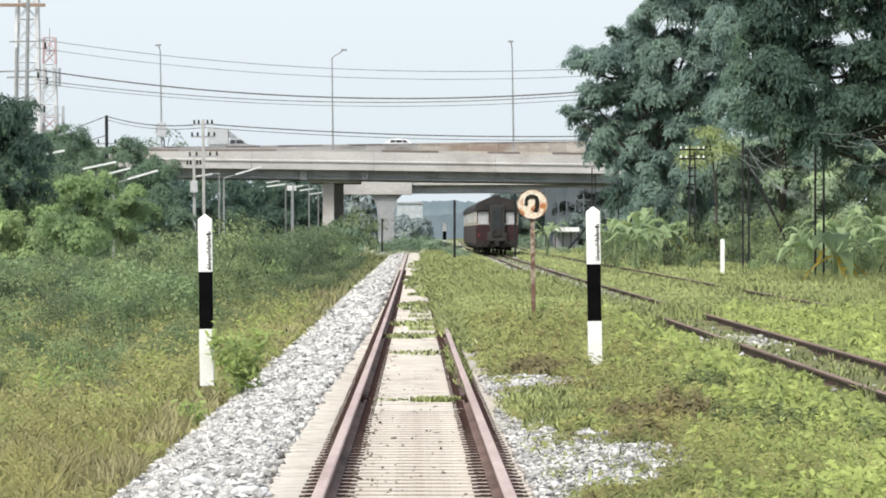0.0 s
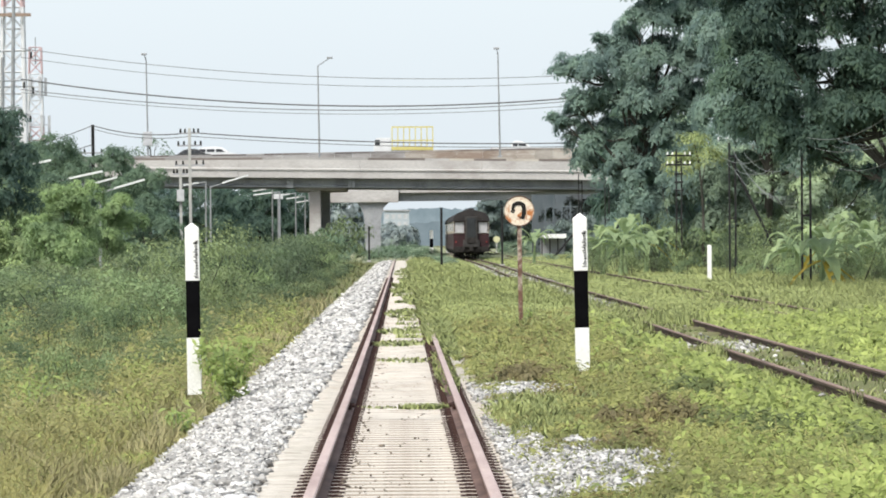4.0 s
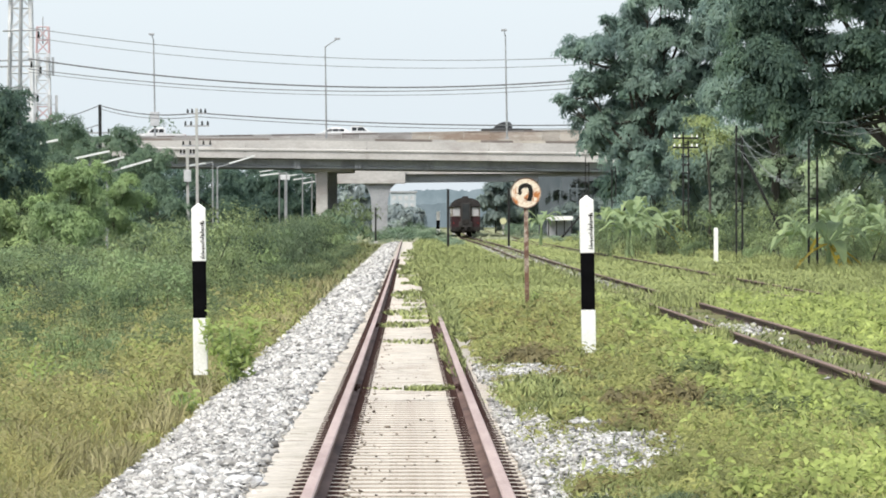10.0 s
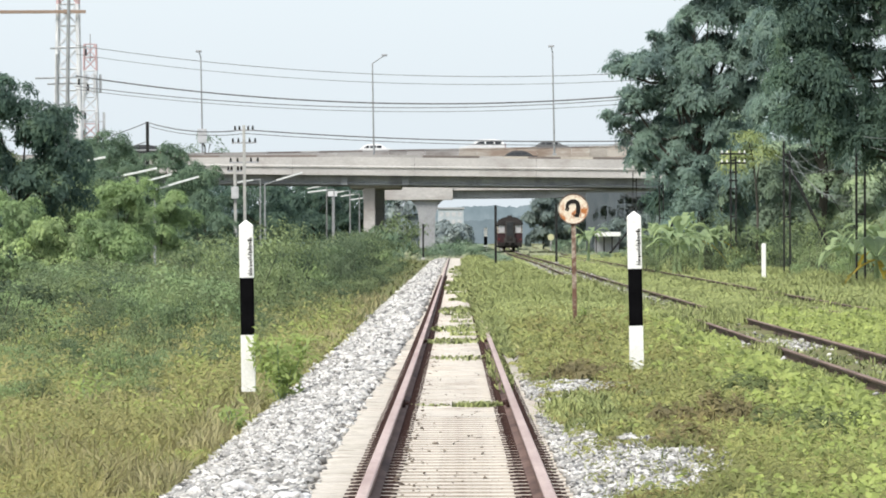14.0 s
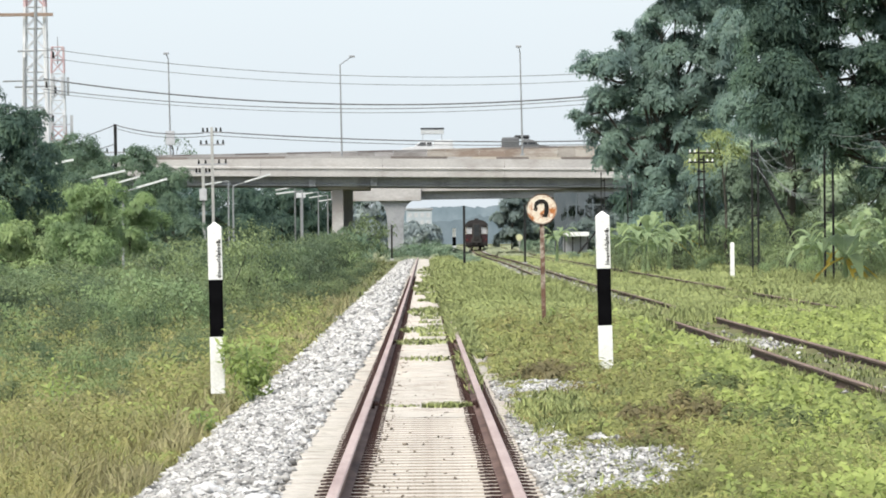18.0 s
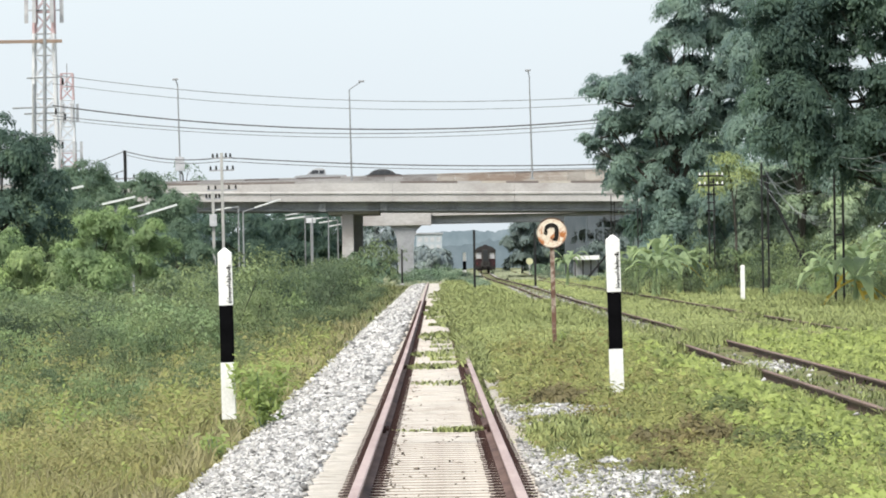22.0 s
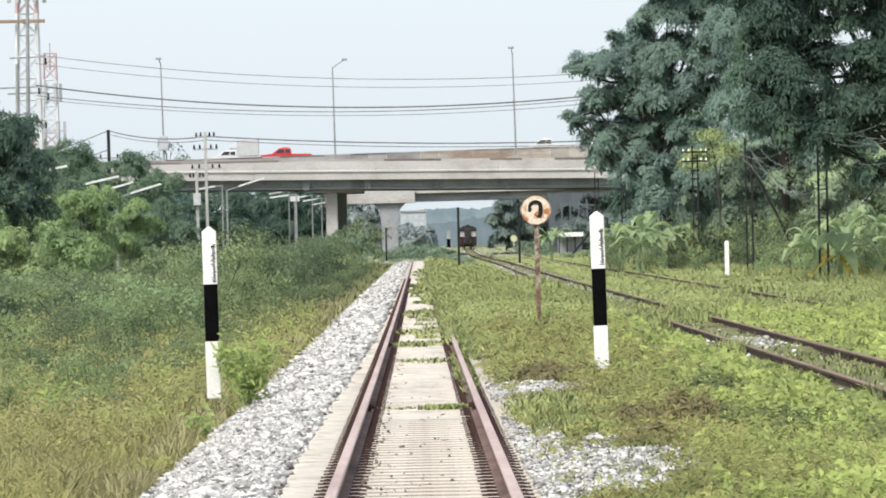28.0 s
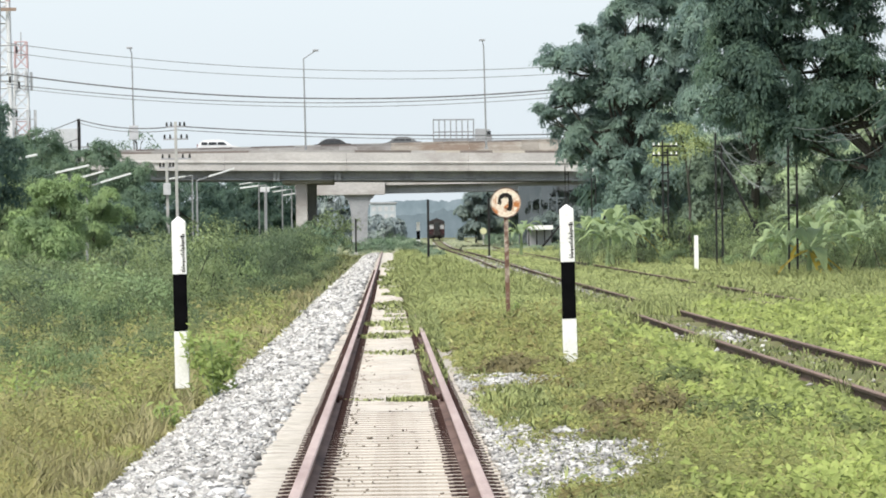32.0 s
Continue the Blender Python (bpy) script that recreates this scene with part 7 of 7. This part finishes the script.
def meadow_right():
    rng = np.random.default_rng(400)
    n = 62000
    y = along(rng, n, 31, 150, 1.75)
    x = rng.uniform(0.68, 0.8, n) + rng.uniform(0, 1, n) * (0.088 * y - 0.2)
    p = patch(x, y, 0.55)
    bare = (((x - 1.20) / 0.80) ** 2 + ((y - 41.5) / 7.0) ** 2 < 1 + 0.6 * p) | ((x < 0.95 + 0.4 * p) & (y < 49))
    bare |= ((x - 1.2) / 0.6) ** 2 + ((y - 64.0) / 4.2) ** 2 < 1 + 0.6 * p
    on_rail = (np.abs(np.abs(x - 5.4) - 0.536) < 0.16)
    keep = ~(bare & (rng.uniform(0, 1, n) > 0.03)) & ~(on_rail & (rng.uniform(0, 1, n) > 0.30)) & ~((np.abs(x - 5.4) < 0.5) & (rng.uniform(0, 1, n) > 0.55))
    x, y, p = x[keep], y[keep], p[keep]
    m = len(x)
    h = (0.06 + 0.09 * (p + 0.5)) * rng.uniform(0.5, 1.5, m) * np.where(x < 1.6, 0.8, 1) * np.where((y < 66) & (x > 1.6), 0.6, 1) * np.where(np.abs(x - 5.4) < 1.0, 0.55, 1)
    w = 0.010 * np.clip(y / 40, 0.9, 3)
    blades("grass", x, y, zs_of(x, y), h, w, 401, "grass", 0.8, "short green grass beside the track")
    # creeping plants: lush beside the old track, duller and browner towards the near one
    n = 12500
    y = along(rng, n, 32, 135, 1.75)
    x = 0.78 + rng.uniform(0, 1, n) * (0.088 * y - 0.2)
    p = patch(x, y, 0.8, 3.0)
    bare = (((x - 1.20) / 0.72) ** 2 + ((y - 41.5) / 6.2) ** 2 < 1) | ((x < 0.95) & (y < 49)) | (((x - 1.2) / 0.62) ** 2 + ((y - 65.0) / 3.6) ** 2 < 1)
    keep = ~(bare & (rng.uniform(0, 1, n) > np.where(np.abs(y - 44.5) < 1.3, 0.6, 0.07))) & (np.abs(x - 5.4) > 0.8)
    x, y, p = x[keep], y[keep], p[keep]
    m = len(x)
    brown = np.zeros(m)
    for hx, hy, hs, _ in HEAPS:
        brown += 0.6 * np.exp(-((x - hx) / (1.1 * hs)) ** 2 - ((y - hy + 0.5) / 2.2) ** 2)
    lush = 1.4 * (1 / (1 + np.exp(-(x - 2.5 - 0.02 * (y - 40)) * 3.5))) - 0.5 + 0.9 * p - brown + 0.35 * rng.normal(size=m)
    swell = 0.55 + 0.9 * np.clip(patch(x, y, 1.1, 21.0) + 0.25, 0, 1) + 0.5 * np.clip(patch(x, y, 2.4, 23.0), 0, 1)
    r = 0.13 * np.clip(y / 55, 0.8, 1.9) * rng.uniform(0.6, 1.5, m)
    h = 0.24 * swell * rng.uniform(0.5, 1.3, m) * np.where((x > 3.9) & (x < 6.7), 0.45, 1.0) * np.where(x < 1.5, 0.55, 1.0) * np.where((x < 2.15) & (y > 47) & (y < 63), 0.55, 1.0)
    clear = x - 0.9 * r > 0.70
    x, y, lush, r, h, m = x[clear], y[clear], lush[clear], r[clear], h[clear], int(clear.sum())
    leaf = 0.028 * np.clip(y / 45, 0.9, 1.8) * np.where(lush > 0.35, 1.3, 1.0)
    z = zs_of(x, y) - 0.02
    for sel, stuff, text, seed in ((lush > 0.35, "weed", "bright green creeping weeds among grass", 403), ((lush <= 0.35) & (lush > -0.95), "turf", "dull green turf plants", 404), (lush <= -0.95, "dead", "withered brown plants in the grass", 405)):
        tufts("weeds", x[sel], y[sel], z[sel], r[sel], h[sel], 22, leaf[sel], seed, stuff, text, aspect=0.45 if stuff == "weed" else 0.26)
    # heaps of dead brush
    for k, (hx, hy, hs, hh) in enumerate(HEAPS):
        q = 12
        bx, by = hx + hs * 0.42 * rng.normal(size=q), hy + 0.35 * rng.normal(size=q)
        green = k in (0, 2, 5)
        tufts("shrub" if green else "dead_brush", bx, by, zs_of(bx, by), np.full(q, hs * 0.55), hh * rng.uniform(0.8, 1.3, q), 150, 0.036, 500 + k, "hummock" if green else "brush", "dark green hummock of low plants in the grass" if green else "heap of dark withered brush in the grass", "weeds" if green else "brush", 0.32)
        q = 40
        bx, by = hx + hs * 0.6 * rng.normal(size=q), hy + 0.5 * rng.normal(size=q)
        blades("dead_stems", bx, by, zs_of(bx, by), hh * rng.uniform(0.6, 1.3, q), np.full(q, 0.009), 520 + k, "dead", 0.6, "dry brown stems")
    # long arching blades in the foreground
    n = 170
    y = along(rng, n, 33, 48, 1.8)
    x = 2.9 + rng.uniform(0, 1, n) * (0.088 * y - 2.2)
    blades("grass", x, y, zs_of(x, y), rng.uniform(0.2, 0.42, n), np.full(n, 0.011), 406, "straw", 1.1, "long pale arching grass blades")
    # taller growth that hides stretches of the old rails
    gx, gy = [], []
    for cx, y0, y1, wid, k in ((4.72, 112, 250, 0.22, 5200), (5.80, 119, 133, 0.20, 900), (4.80, 87, 92.5, 0.10, 260), (4.80, 61.5, 64, 0.10, 80), (8.55, 150, 300, 0.35, 3600), (9.85, 120, 158, 0.35, 900), (9.85, 172, 186, 0.3, 400)):
        gx.append(cx + rng.normal(0, wid, k))
        gy.append(rng.uniform(y0, y1, k))
    x, y = np.concatenate(gx), np.concatenate(gy)
    blades("grass", x, y, zs_of(x, y), rng.uniform(0.12, 0.26, len(x)) * np.where((x > 5.3) & (x < 6.6), 1.3, 1.0), 0.016 * np.clip(y / 110, 0.8, 2.2), 407, "grass", 0.7, "taller grass growing over the old rails")
    # the farther meadow between the tracks
    n = 120000
    y = along(rng, n, 140, 560, 1.5)
    x = 1.0 + rng.uniform(0, 1, n) * np.minimum(15.5, 0.088 * y)
    on = (np.abs(x - MAIN(y)) < np.where(y > 230, 1.2, 0.85)) | (np.abs(x - 9.6) < 0.6)
    keep = ~(on & (rng.uniform(0, 1, n) > np.where(y > 230, 0.02, 0.10)))
    x, y = x[keep], y[keep]
    p = patch(x, y, 0.2, 5.0)
    h = (0.12 + 0.12 * (p + 0.4) + 0.25 * (x > 13)) * rng.uniform(0.5, 1.4, len(x)) * np.where(x < 4, 1.1, 0.8) * np.where((x > 9.0) & (x < 10.6), 0.35, 1.0)
    blades("grass", x, y, zs_of(x, y), h, 0.018 * np.clip(y / 150, 1, 3.5), 402, "grass", 1.0, "meadow grass between the tracks")


meadow_right()


def meadow_cover():
    """Low leafy cover of the farther meadow."""
    rng = np.random.default_rng(430)
    n = 90000
    y = along(rng, n, 120, 560, 1.5)
    x = 0.8 + rng.uniform(0, 1, n) * np.minimum(15.5, 0.088 * y)
    on = (np.abs(x - MAIN(y)) < np.where(y > 230, 1.15, 0.7)) | (np.abs(x - 9.6) < 0.6)
    keep = ~(on & (rng.uniform(0, 1, n) > np.where(y > 230, 0.015, 0.06))) & (patch(x, y, 0.25, 31.0) > -0.35)
    x, y = x[keep], y[keep]
    z = zs_of(x, y) + rng.uniform(0.03, 0.15, len(x)) * np.where((x > 9.0) & (x < 10.6), 0.35, 1.0)
    out = unit_rows(rng, len(x)) * 0.4 + np.array((0, -0.35, 1.0))
    v, f = leaf_arrays(rng, np.stack([x, y, z], 1), out, 0.036 * np.clip(y / 150, 0.9, 3), 0.5, 0.4)
    nn = np.repeat(np.array((-0.1, -0.62, 0.8)) + 0.3 * unit_rows(rng, len(x)), 4, axis=0)
    tagged(raw("weeds", v, f, "grass", normals=nn / np.linalg.norm(nn, axis=1, keepdims=True)), "low green meadow cover between the tracks", "weeds", kind="stuff")
    n = 26000
    y = along(rng, n, 540, 1150, 1.3)
    mx = np.array([main_x(float(q)) for q in y])
    x = rng.uniform(-9, 1, n) * 1.0 + rng.uniform(0, 1, n) * (mx + 16)
    keep = (np.abs(x - mx) > 1.3) & (np.abs(x - mx - 4.8) > 1.0)
    x, y = x[keep], y[keep]
    z = zs_of(x, y) + rng.uniform(0.05, 0.35, len(x)) * (0.6 + patch(x, y, 0.12, 61.0))
    out = unit_rows(rng, len(x)) * 0.4 + np.array((0, -0.5, 0.9))
    v, f = leaf_arrays(rng, np.stack([x, y, z], 1), out, 0.26, 0.5, 0.4)
    tagged(raw("weeds", v, f, "far_grass"), "growth along the distant tracks with haze in its colour", "weeds", kind="stuff")


meadow_cover()


def bank_left():
    rng = np.random.default_rng(410)
    n = 52000
    y = along(rng, n, 36, 140, 1.7)
    x = -2.0 - rng.uniform(0, 1, n) * (0.072 * y + 1.0)
    p = patch(x, y, 0.45, 9.0)
    h = (0.10 + 0.24 * np.clip(p + 0.5, 0, 1.2)) * rng.uniform(0.3, 1.4, n) * np.where(x > -2.7, 0.45, 1)
    blades("tall_grass", x, y, zs_of(x, y), h, 0.0075 * np.clip(y / 40, 1, 3), 411, "dry", 1.1, "tall yellowing grass on the bank")
    n = 10500
    y = along(rng, n, 37, 165, 1.68)
    x = -2.25 - rng.uniform(0, 1, n) * (0.075 * y + 1.0)
    p = patch(x, y, 0.3, 14.0)
    kind = patch(x, y, 0.5, 51.0) + 0.2 * rng.normal(size=n)
    keep = rng.uniform(0, 1, n) < 0.7 + 0.5 * p + 0.004 * (y - 50)
    x, y, p, kind = x[keep], y[keep], p[keep], kind[keep]
    r = 0.17 * np.clip(y / 60, 0.8, 2.2) * rng.uniform(0.5, 1.5, len(x))
    h = (0.22 + 0.30 * np.clip(p + 0.4, 0, 1)) * np.clip(y / 70, 0.8, 1.5) * rng.uniform(0.5, 1.4, len(x)) * np.where(x > -2.8, 0.4, 1)
    leaf = 0.025 * np.clip(y / 50, 0.9, 2.2)
    z = zs_of(x, y) - 0.02
    for sel, stuff, label, seed in ((kind > 0.30, "weed", "green leafy weeds on the bank", 413), ((kind <= 0.30) & (kind > 0.06), "turf", "dull green weeds on the bank", 414), (kind <= 0.06, "bank_weed", "olive and straw-coloured weeds on the bank", 415)):
        tufts("weeds", x[sel], y[sel], z[sel], r[sel], h[sel], 24, leaf[sel], seed, stuff, label, aspect=0.32)
    n = 26000
    y = along(rng, n, 135, 520, 1.4)
    x = -2.3 - rng.uniform(0, 1, n) * np.minimum(20, 0.075 * y)
    p = patch(x, y, 0.2, 15.0)
    h = (0.26 + 0.28 * (p + 0.4)) * rng.uniform(0.5, 1.4, n) * np.where(x > -3.4, 0.4, 1)
    blades("tall_grass", x, y, zs_of(x, y), h, 0.022 * np.clip(y / 150, 1, 3.0), 412, "shade_grass", 0.6, "tall grass between the bushes")


bank_left()


def bank_straw():
    """Withered grass along the edge of the ballast and in patches on the bank."""
    rng = np.random.default_rng(440)
    n = 5200
    y = along(rng, n, 36, 200, 1.6)
    x = -2.25 - np.abs(rng.normal(0, 0.35, n)) * np.clip(y / 90, 0.6, 1.6)
    keep = patch(x, y, 0.4, 71.0) > -0.05
    x, y = x[keep], y[keep]
    blades("dry_grass", x, y, zs_of(x, y), rng.uniform(0.10, 0.34, len(x)), 0.008 * np.clip(y / 45, 1, 4), 441, "hay", 0.9, "withered straw-coloured grass beside the ballast")
    n = 22000
    y = along(rng, n, 36, 95, 1.5)
    x = -2.6 - rng.uniform(0, 1, n) * (0.072 * y + 0.4)
    p = patch(x, y, 0.6, 73.0)
    keep = p + 0.25 * rng.normal(size=n) > 0.02 + 0.004 * (y - 40)
    x, y, p = x[keep], y[keep], p[keep]
    blades("dry_grass", x, y, zs_of(x, y), (0.22 + 0.25 * np.clip(p, 0, 1)) * rng.uniform(0.6, 1.5, len(x)), 0.007 * np.clip(y / 45, 1, 3), 442, "hay", 0.8, "patches of tall withered grass on the bank")


bank_straw()


def weeds_on_track():
    """Tufts that have rooted between the sleepers."""
    rng = np.random.default_rng(420)
    xs, ys, hs = [], [], []
    for cx, cy, rx, ry, k, h in ((0.22, 58.6, 0.26, 0.5, 420, 0.06), (-0.2, 58.9, 0.28, 0.25, 120, 0.03), (-0.1, 31.3, 0.5, 0.5, 260, 0.05), (0.1, 84, 0.45, 1.6, 170, 0.05), (-0.1, 98, 0.5, 2.2, 260, 0.06),
                                 (0.0, 112, 0.5, 3, 300, 0.07), (0.1, 141, 0.5, 9, 420, 0.08), (0.35, 175, 0.3, 14, 420, 0.11), (0.3, 240, 0.35, 30, 600, 0.14), (0.55, 76, 0.14, 14, 500, 0.10)):
        a, r = rng.uniform(0, 2 * np.pi, k), np.sqrt(rng.uniform(0, 1, k))
        xs.append(cx + rx * r * np.cos(a))
        ys.append(cy + ry * r * np.sin(a))
        hs.append(h * rng.uniform(0.4, 1.3, k))
    # a ragged fringe that creeps over the right rail, and thin strips across the sleepers
    k = 13000
    y = 84 + 380 * rng.uniform(0, 1, k) ** 1.6
    edge = np.array([0.10 * noise.noise((float(q) * 0.35, 0, 7.0)) + 0.07 * noise.noise((float(q) * 1.3, 0, 9.0)) for q in y])
    xs.append(0.82 - (0.36 + edge) * np.clip((y - 82) / 16, 0, 1) * rng.uniform(0, 1, k) ** 1.3)
    ys.append(y)
    hs.append((0.08 + 0.16 * np.clip((y - 86) / 14, 0, 1)) * rng.uniform(0.55, 1.3, k))
    for yc in np.cumsum(rng.uniform(3, 11, 40)) + 92:
        k = int(rng.integers(40, 150))
        a, b = sorted(rng.uniform(-0.45, 0.75, 2))
        xs.append(rng.uniform(a, max(b, a + 0.4), k))
        ys.append(yc + rng.normal(0, 0.18 + yc * 0.0012, k))
        hs.append((0.04 + 0.0003 * yc) * rng.uniform(0.4, 1.3, k))
    x, y, h = (np.concatenate(q) for q in (xs, ys, hs))
    z = 0.35 * np.exp(-y / 55) - 0.155
    blades("grass", x, y, z, h, 0.012 * np.clip(y / 40, 1, 4), 421, "grass", 0.8, "tufts of grass rooted between the sleepers")


weeds_on_track()

# ---------------------------------------------------------------- what moves


def train_at(t):
    return 426.0 + 19.2 * t + 0.111 * t * t


def drive(ob, t_mid, x_mid, speed, lane):
    """Rows for a vehicle on the overpass: it is at x_mid at t_mid."""
    rows = []
    for k in range(17):
        t = 2.0 * k
        x = x_mid + speed * (t - t_mid)
        z = deck_top(x) - 0.778 if lane > BACK_Y else fascia_top(x) - 0.848
        rows.append((t, pose(x, lane, z, 0, 0, 0 if speed > 0 else 180)))
    walk(ob, rows)


def motions():
    for k, c in enumerate(coaches):
        rows = []
        for i in range(17):
            t = 2.0 * i
            s = train_at(t) + 22.6 * k
            yaw = -math.degrees(math.atan((main_x(s + 20) - main_x(s)) / 20.0))
            rows.append((t, pose(main_x(s), s, 0.0, 0, 0, yaw)))
        walk(c, rows)
    for ob, t, x, v, lane in EARLY_TRAFFIC + MIDDLE_TRAFFIC + LATE_TRAFFIC:
        drive(ob, t, x, v, lane)


RIGHTWARD, LEFTWARD, LOWER = 600.0, 593.5, 584.0
EARLY_TRAFFIC = [
    (pickup("car_silver", "silver pickup with a pale ribbed cargo box", "box"), 0.0, -18.3, 16.6, RIGHTWARD),
    (sedan("car_white", "white saloon car on the overpass"), 0.0, -1.3, 16.8, RIGHTWARD),
    (suv("car_white", "white estate car with dark side windows"), 1.0, -16.6, 16.7, RIGHTWARD),
    (sedan("car_black", "black saloon car on the overpass"), 2.0, -6.2, 15.5, RIGHTWARD),
    (sedan("car_black", "black saloon car on the overpass"), 2.0, 13.5, -17.4, LEFTWARD),
    (pickup("car_white", "white pickup truck with an empty bed", None), 3.0, -7.2, 19.0, RIGHTWARD),
    (lorry("car_white", "car_yellow", "white lorry with a pale yellow stake body", 6.0, 3.3, "cage"), 3.5, 9.3, -18.0, LEFTWARD),
    (pickup("car_faded", "rusty red-brown pickup truck", None), 6.0, -7.7, -17.6, LEFTWARD),
    (suv("car_white", "white estate car on the overpass"), 6.0, 10.4, 14.5, RIGHTWARD),
    (lorry("truck_green", "truck_green", "small lorry with a dark green canvas body", 4.1, 2.85), 7.0, -2.4, -18.4, LEFTWARD),
    (suv("car_silver", "silver estate car with dark windows"), 7.0, 12.0, -17.4, LEFTWARD),
    (pickup("car_white", "white pickup truck with an empty bed", None), 9.0, -7.4, -17.5, LEFTWARD),
    (sedan("car_white", "white saloon car on the overpass"), 9.0, 11.0, -18.5, LEFTWARD),
    (pickup("car_white", "white pickup truck with an empty bed", None), 10.0, -5.3, 19.5, RIGHTWARD),
    (pickup("car_black", "black pickup truck with a low load", None), 10.0, 10.0, -18.2, LEFTWARD),
]
MIDDLE_TRAFFIC = [
    (suv("car_black", "dark square jeep on the overpass"), 12.0, 8.0, -20.0, LEFTWARD),
    (sedan("car_silver", "silver saloon car on the overpass"), 12.0, -13.5, 15.6, RIGHTWARD),
    (sedan("car_white", "white saloon car on the overpass"), 13.0, 12.0, -20.5, LEFTWARD),
    (suv("car_white", "white estate car with dark windows"), 14.0, 2.8, -17.0, LEFTWARD),
    (sedan("car_grey", "grey-green saloon car on the overpass"), 14.0, 9.2, -17.0, LEFTWARD),
    (sedan("car_black", "dark car on the lower roadway"), 14.0, 6.0, -16.0, LOWER),
    (pickup("car_grey", "dark pickup heaped with goods under a tarpaulin", "goods"), 17.0, -11.7, 22.2, RIGHTWARD),
    (pickup("car_white", "white pickup with a raised grey roof frame", "roof_rack"), 18.0, 0.5, -18.9, LEFTWARD),
    (lorry("car_grey", "truck_grey", "small lorry with a pale ribbed box", 4.5, 2.8), 20.0, -4.8, -19.0, LEFTWARD),
    (sedan("car_silver", "silver saloon car on the overpass"), 20.0, -11.6, 17.4, RIGHTWARD),
    (pickup("car_white", "white pickup truck with an empty bed", None), 20.0, -17.6, 20.5, RIGHTWARD),
    (pickup("car_silver", "silver pickup truck with an empty bed", None), 21.0, 6.0, -17.3, LEFTWARD),
    (sedan("car_black", "black saloon car on the overpass"), 21.0, 12.3, -17.7, LEFTWARD),
    (pickup("car_silver", "silver pickup truck with an empty bed", None), 23.0, 5.0, -17.2, LEFTWARD),
    (sedan("car_faded", "faded red saloon car on the overpass"), 24.0, 9.0, -15.6, LEFTWARD),
]
LATE_TRAFFIC = [
    (trailer_lorry(), 27.0, -27.0, -18.2, LEFTWARD),
    (minibus("car_white", "white minibus with a band of dark windows"), 27.0, -19.0, -17.5, RIGHTWARD - 3.2),
    (pickup("car_red", "bright red pickup truck", None), 27.0, 3.0, -16.1, LEFTWARD),
    (pickup("car_white", "white pickup with a pale grey cargo box", "box"), 27.0, -2.3, -16.4, LEFTWARD + 3.2),
    (pickup("car_white", "white pickup truck with an empty bed", None), 29.0, -5.0, -18.2, LEFTWARD),
    (suv("car_white", "white estate car with dark side windows"), 29.0, -24.0, 20.0, RIGHTWARD),
    (sedan("car_white", "white saloon car on the overpass"), 30.0, -5.5, -18.0, LEFTWARD),
    (sedan("car_silver", "silver saloon car on the overpass"), 30.0, -1.7, -17.7, LEFTWARD + 3.2),
    (lorry("car_white", "truck_grey", "white box lorry with grey sides", 3.9, 3.1), 30.0, 5.0, -19.0, LEFTWARD),
    (lorry("car_silver", "galv", "lorry with an open steel stake body", 6.0, 3.2, "cage"), 31.5, -4.6, 24.6, RIGHTWARD),
    (sedan("car_black", "black saloon car on the overpass"), 32.0, -5.8, -17.0, LEFTWARD),
    (sedan("car_grey", "dark grey saloon car on the overpass"), 32.0, 1.3, -17.0, LEFTWARD),
    (suv("car_white", "white estate car with dark side windows"), 32.0, -17.0, 17.0, RIGHTWARD),
]
motions()
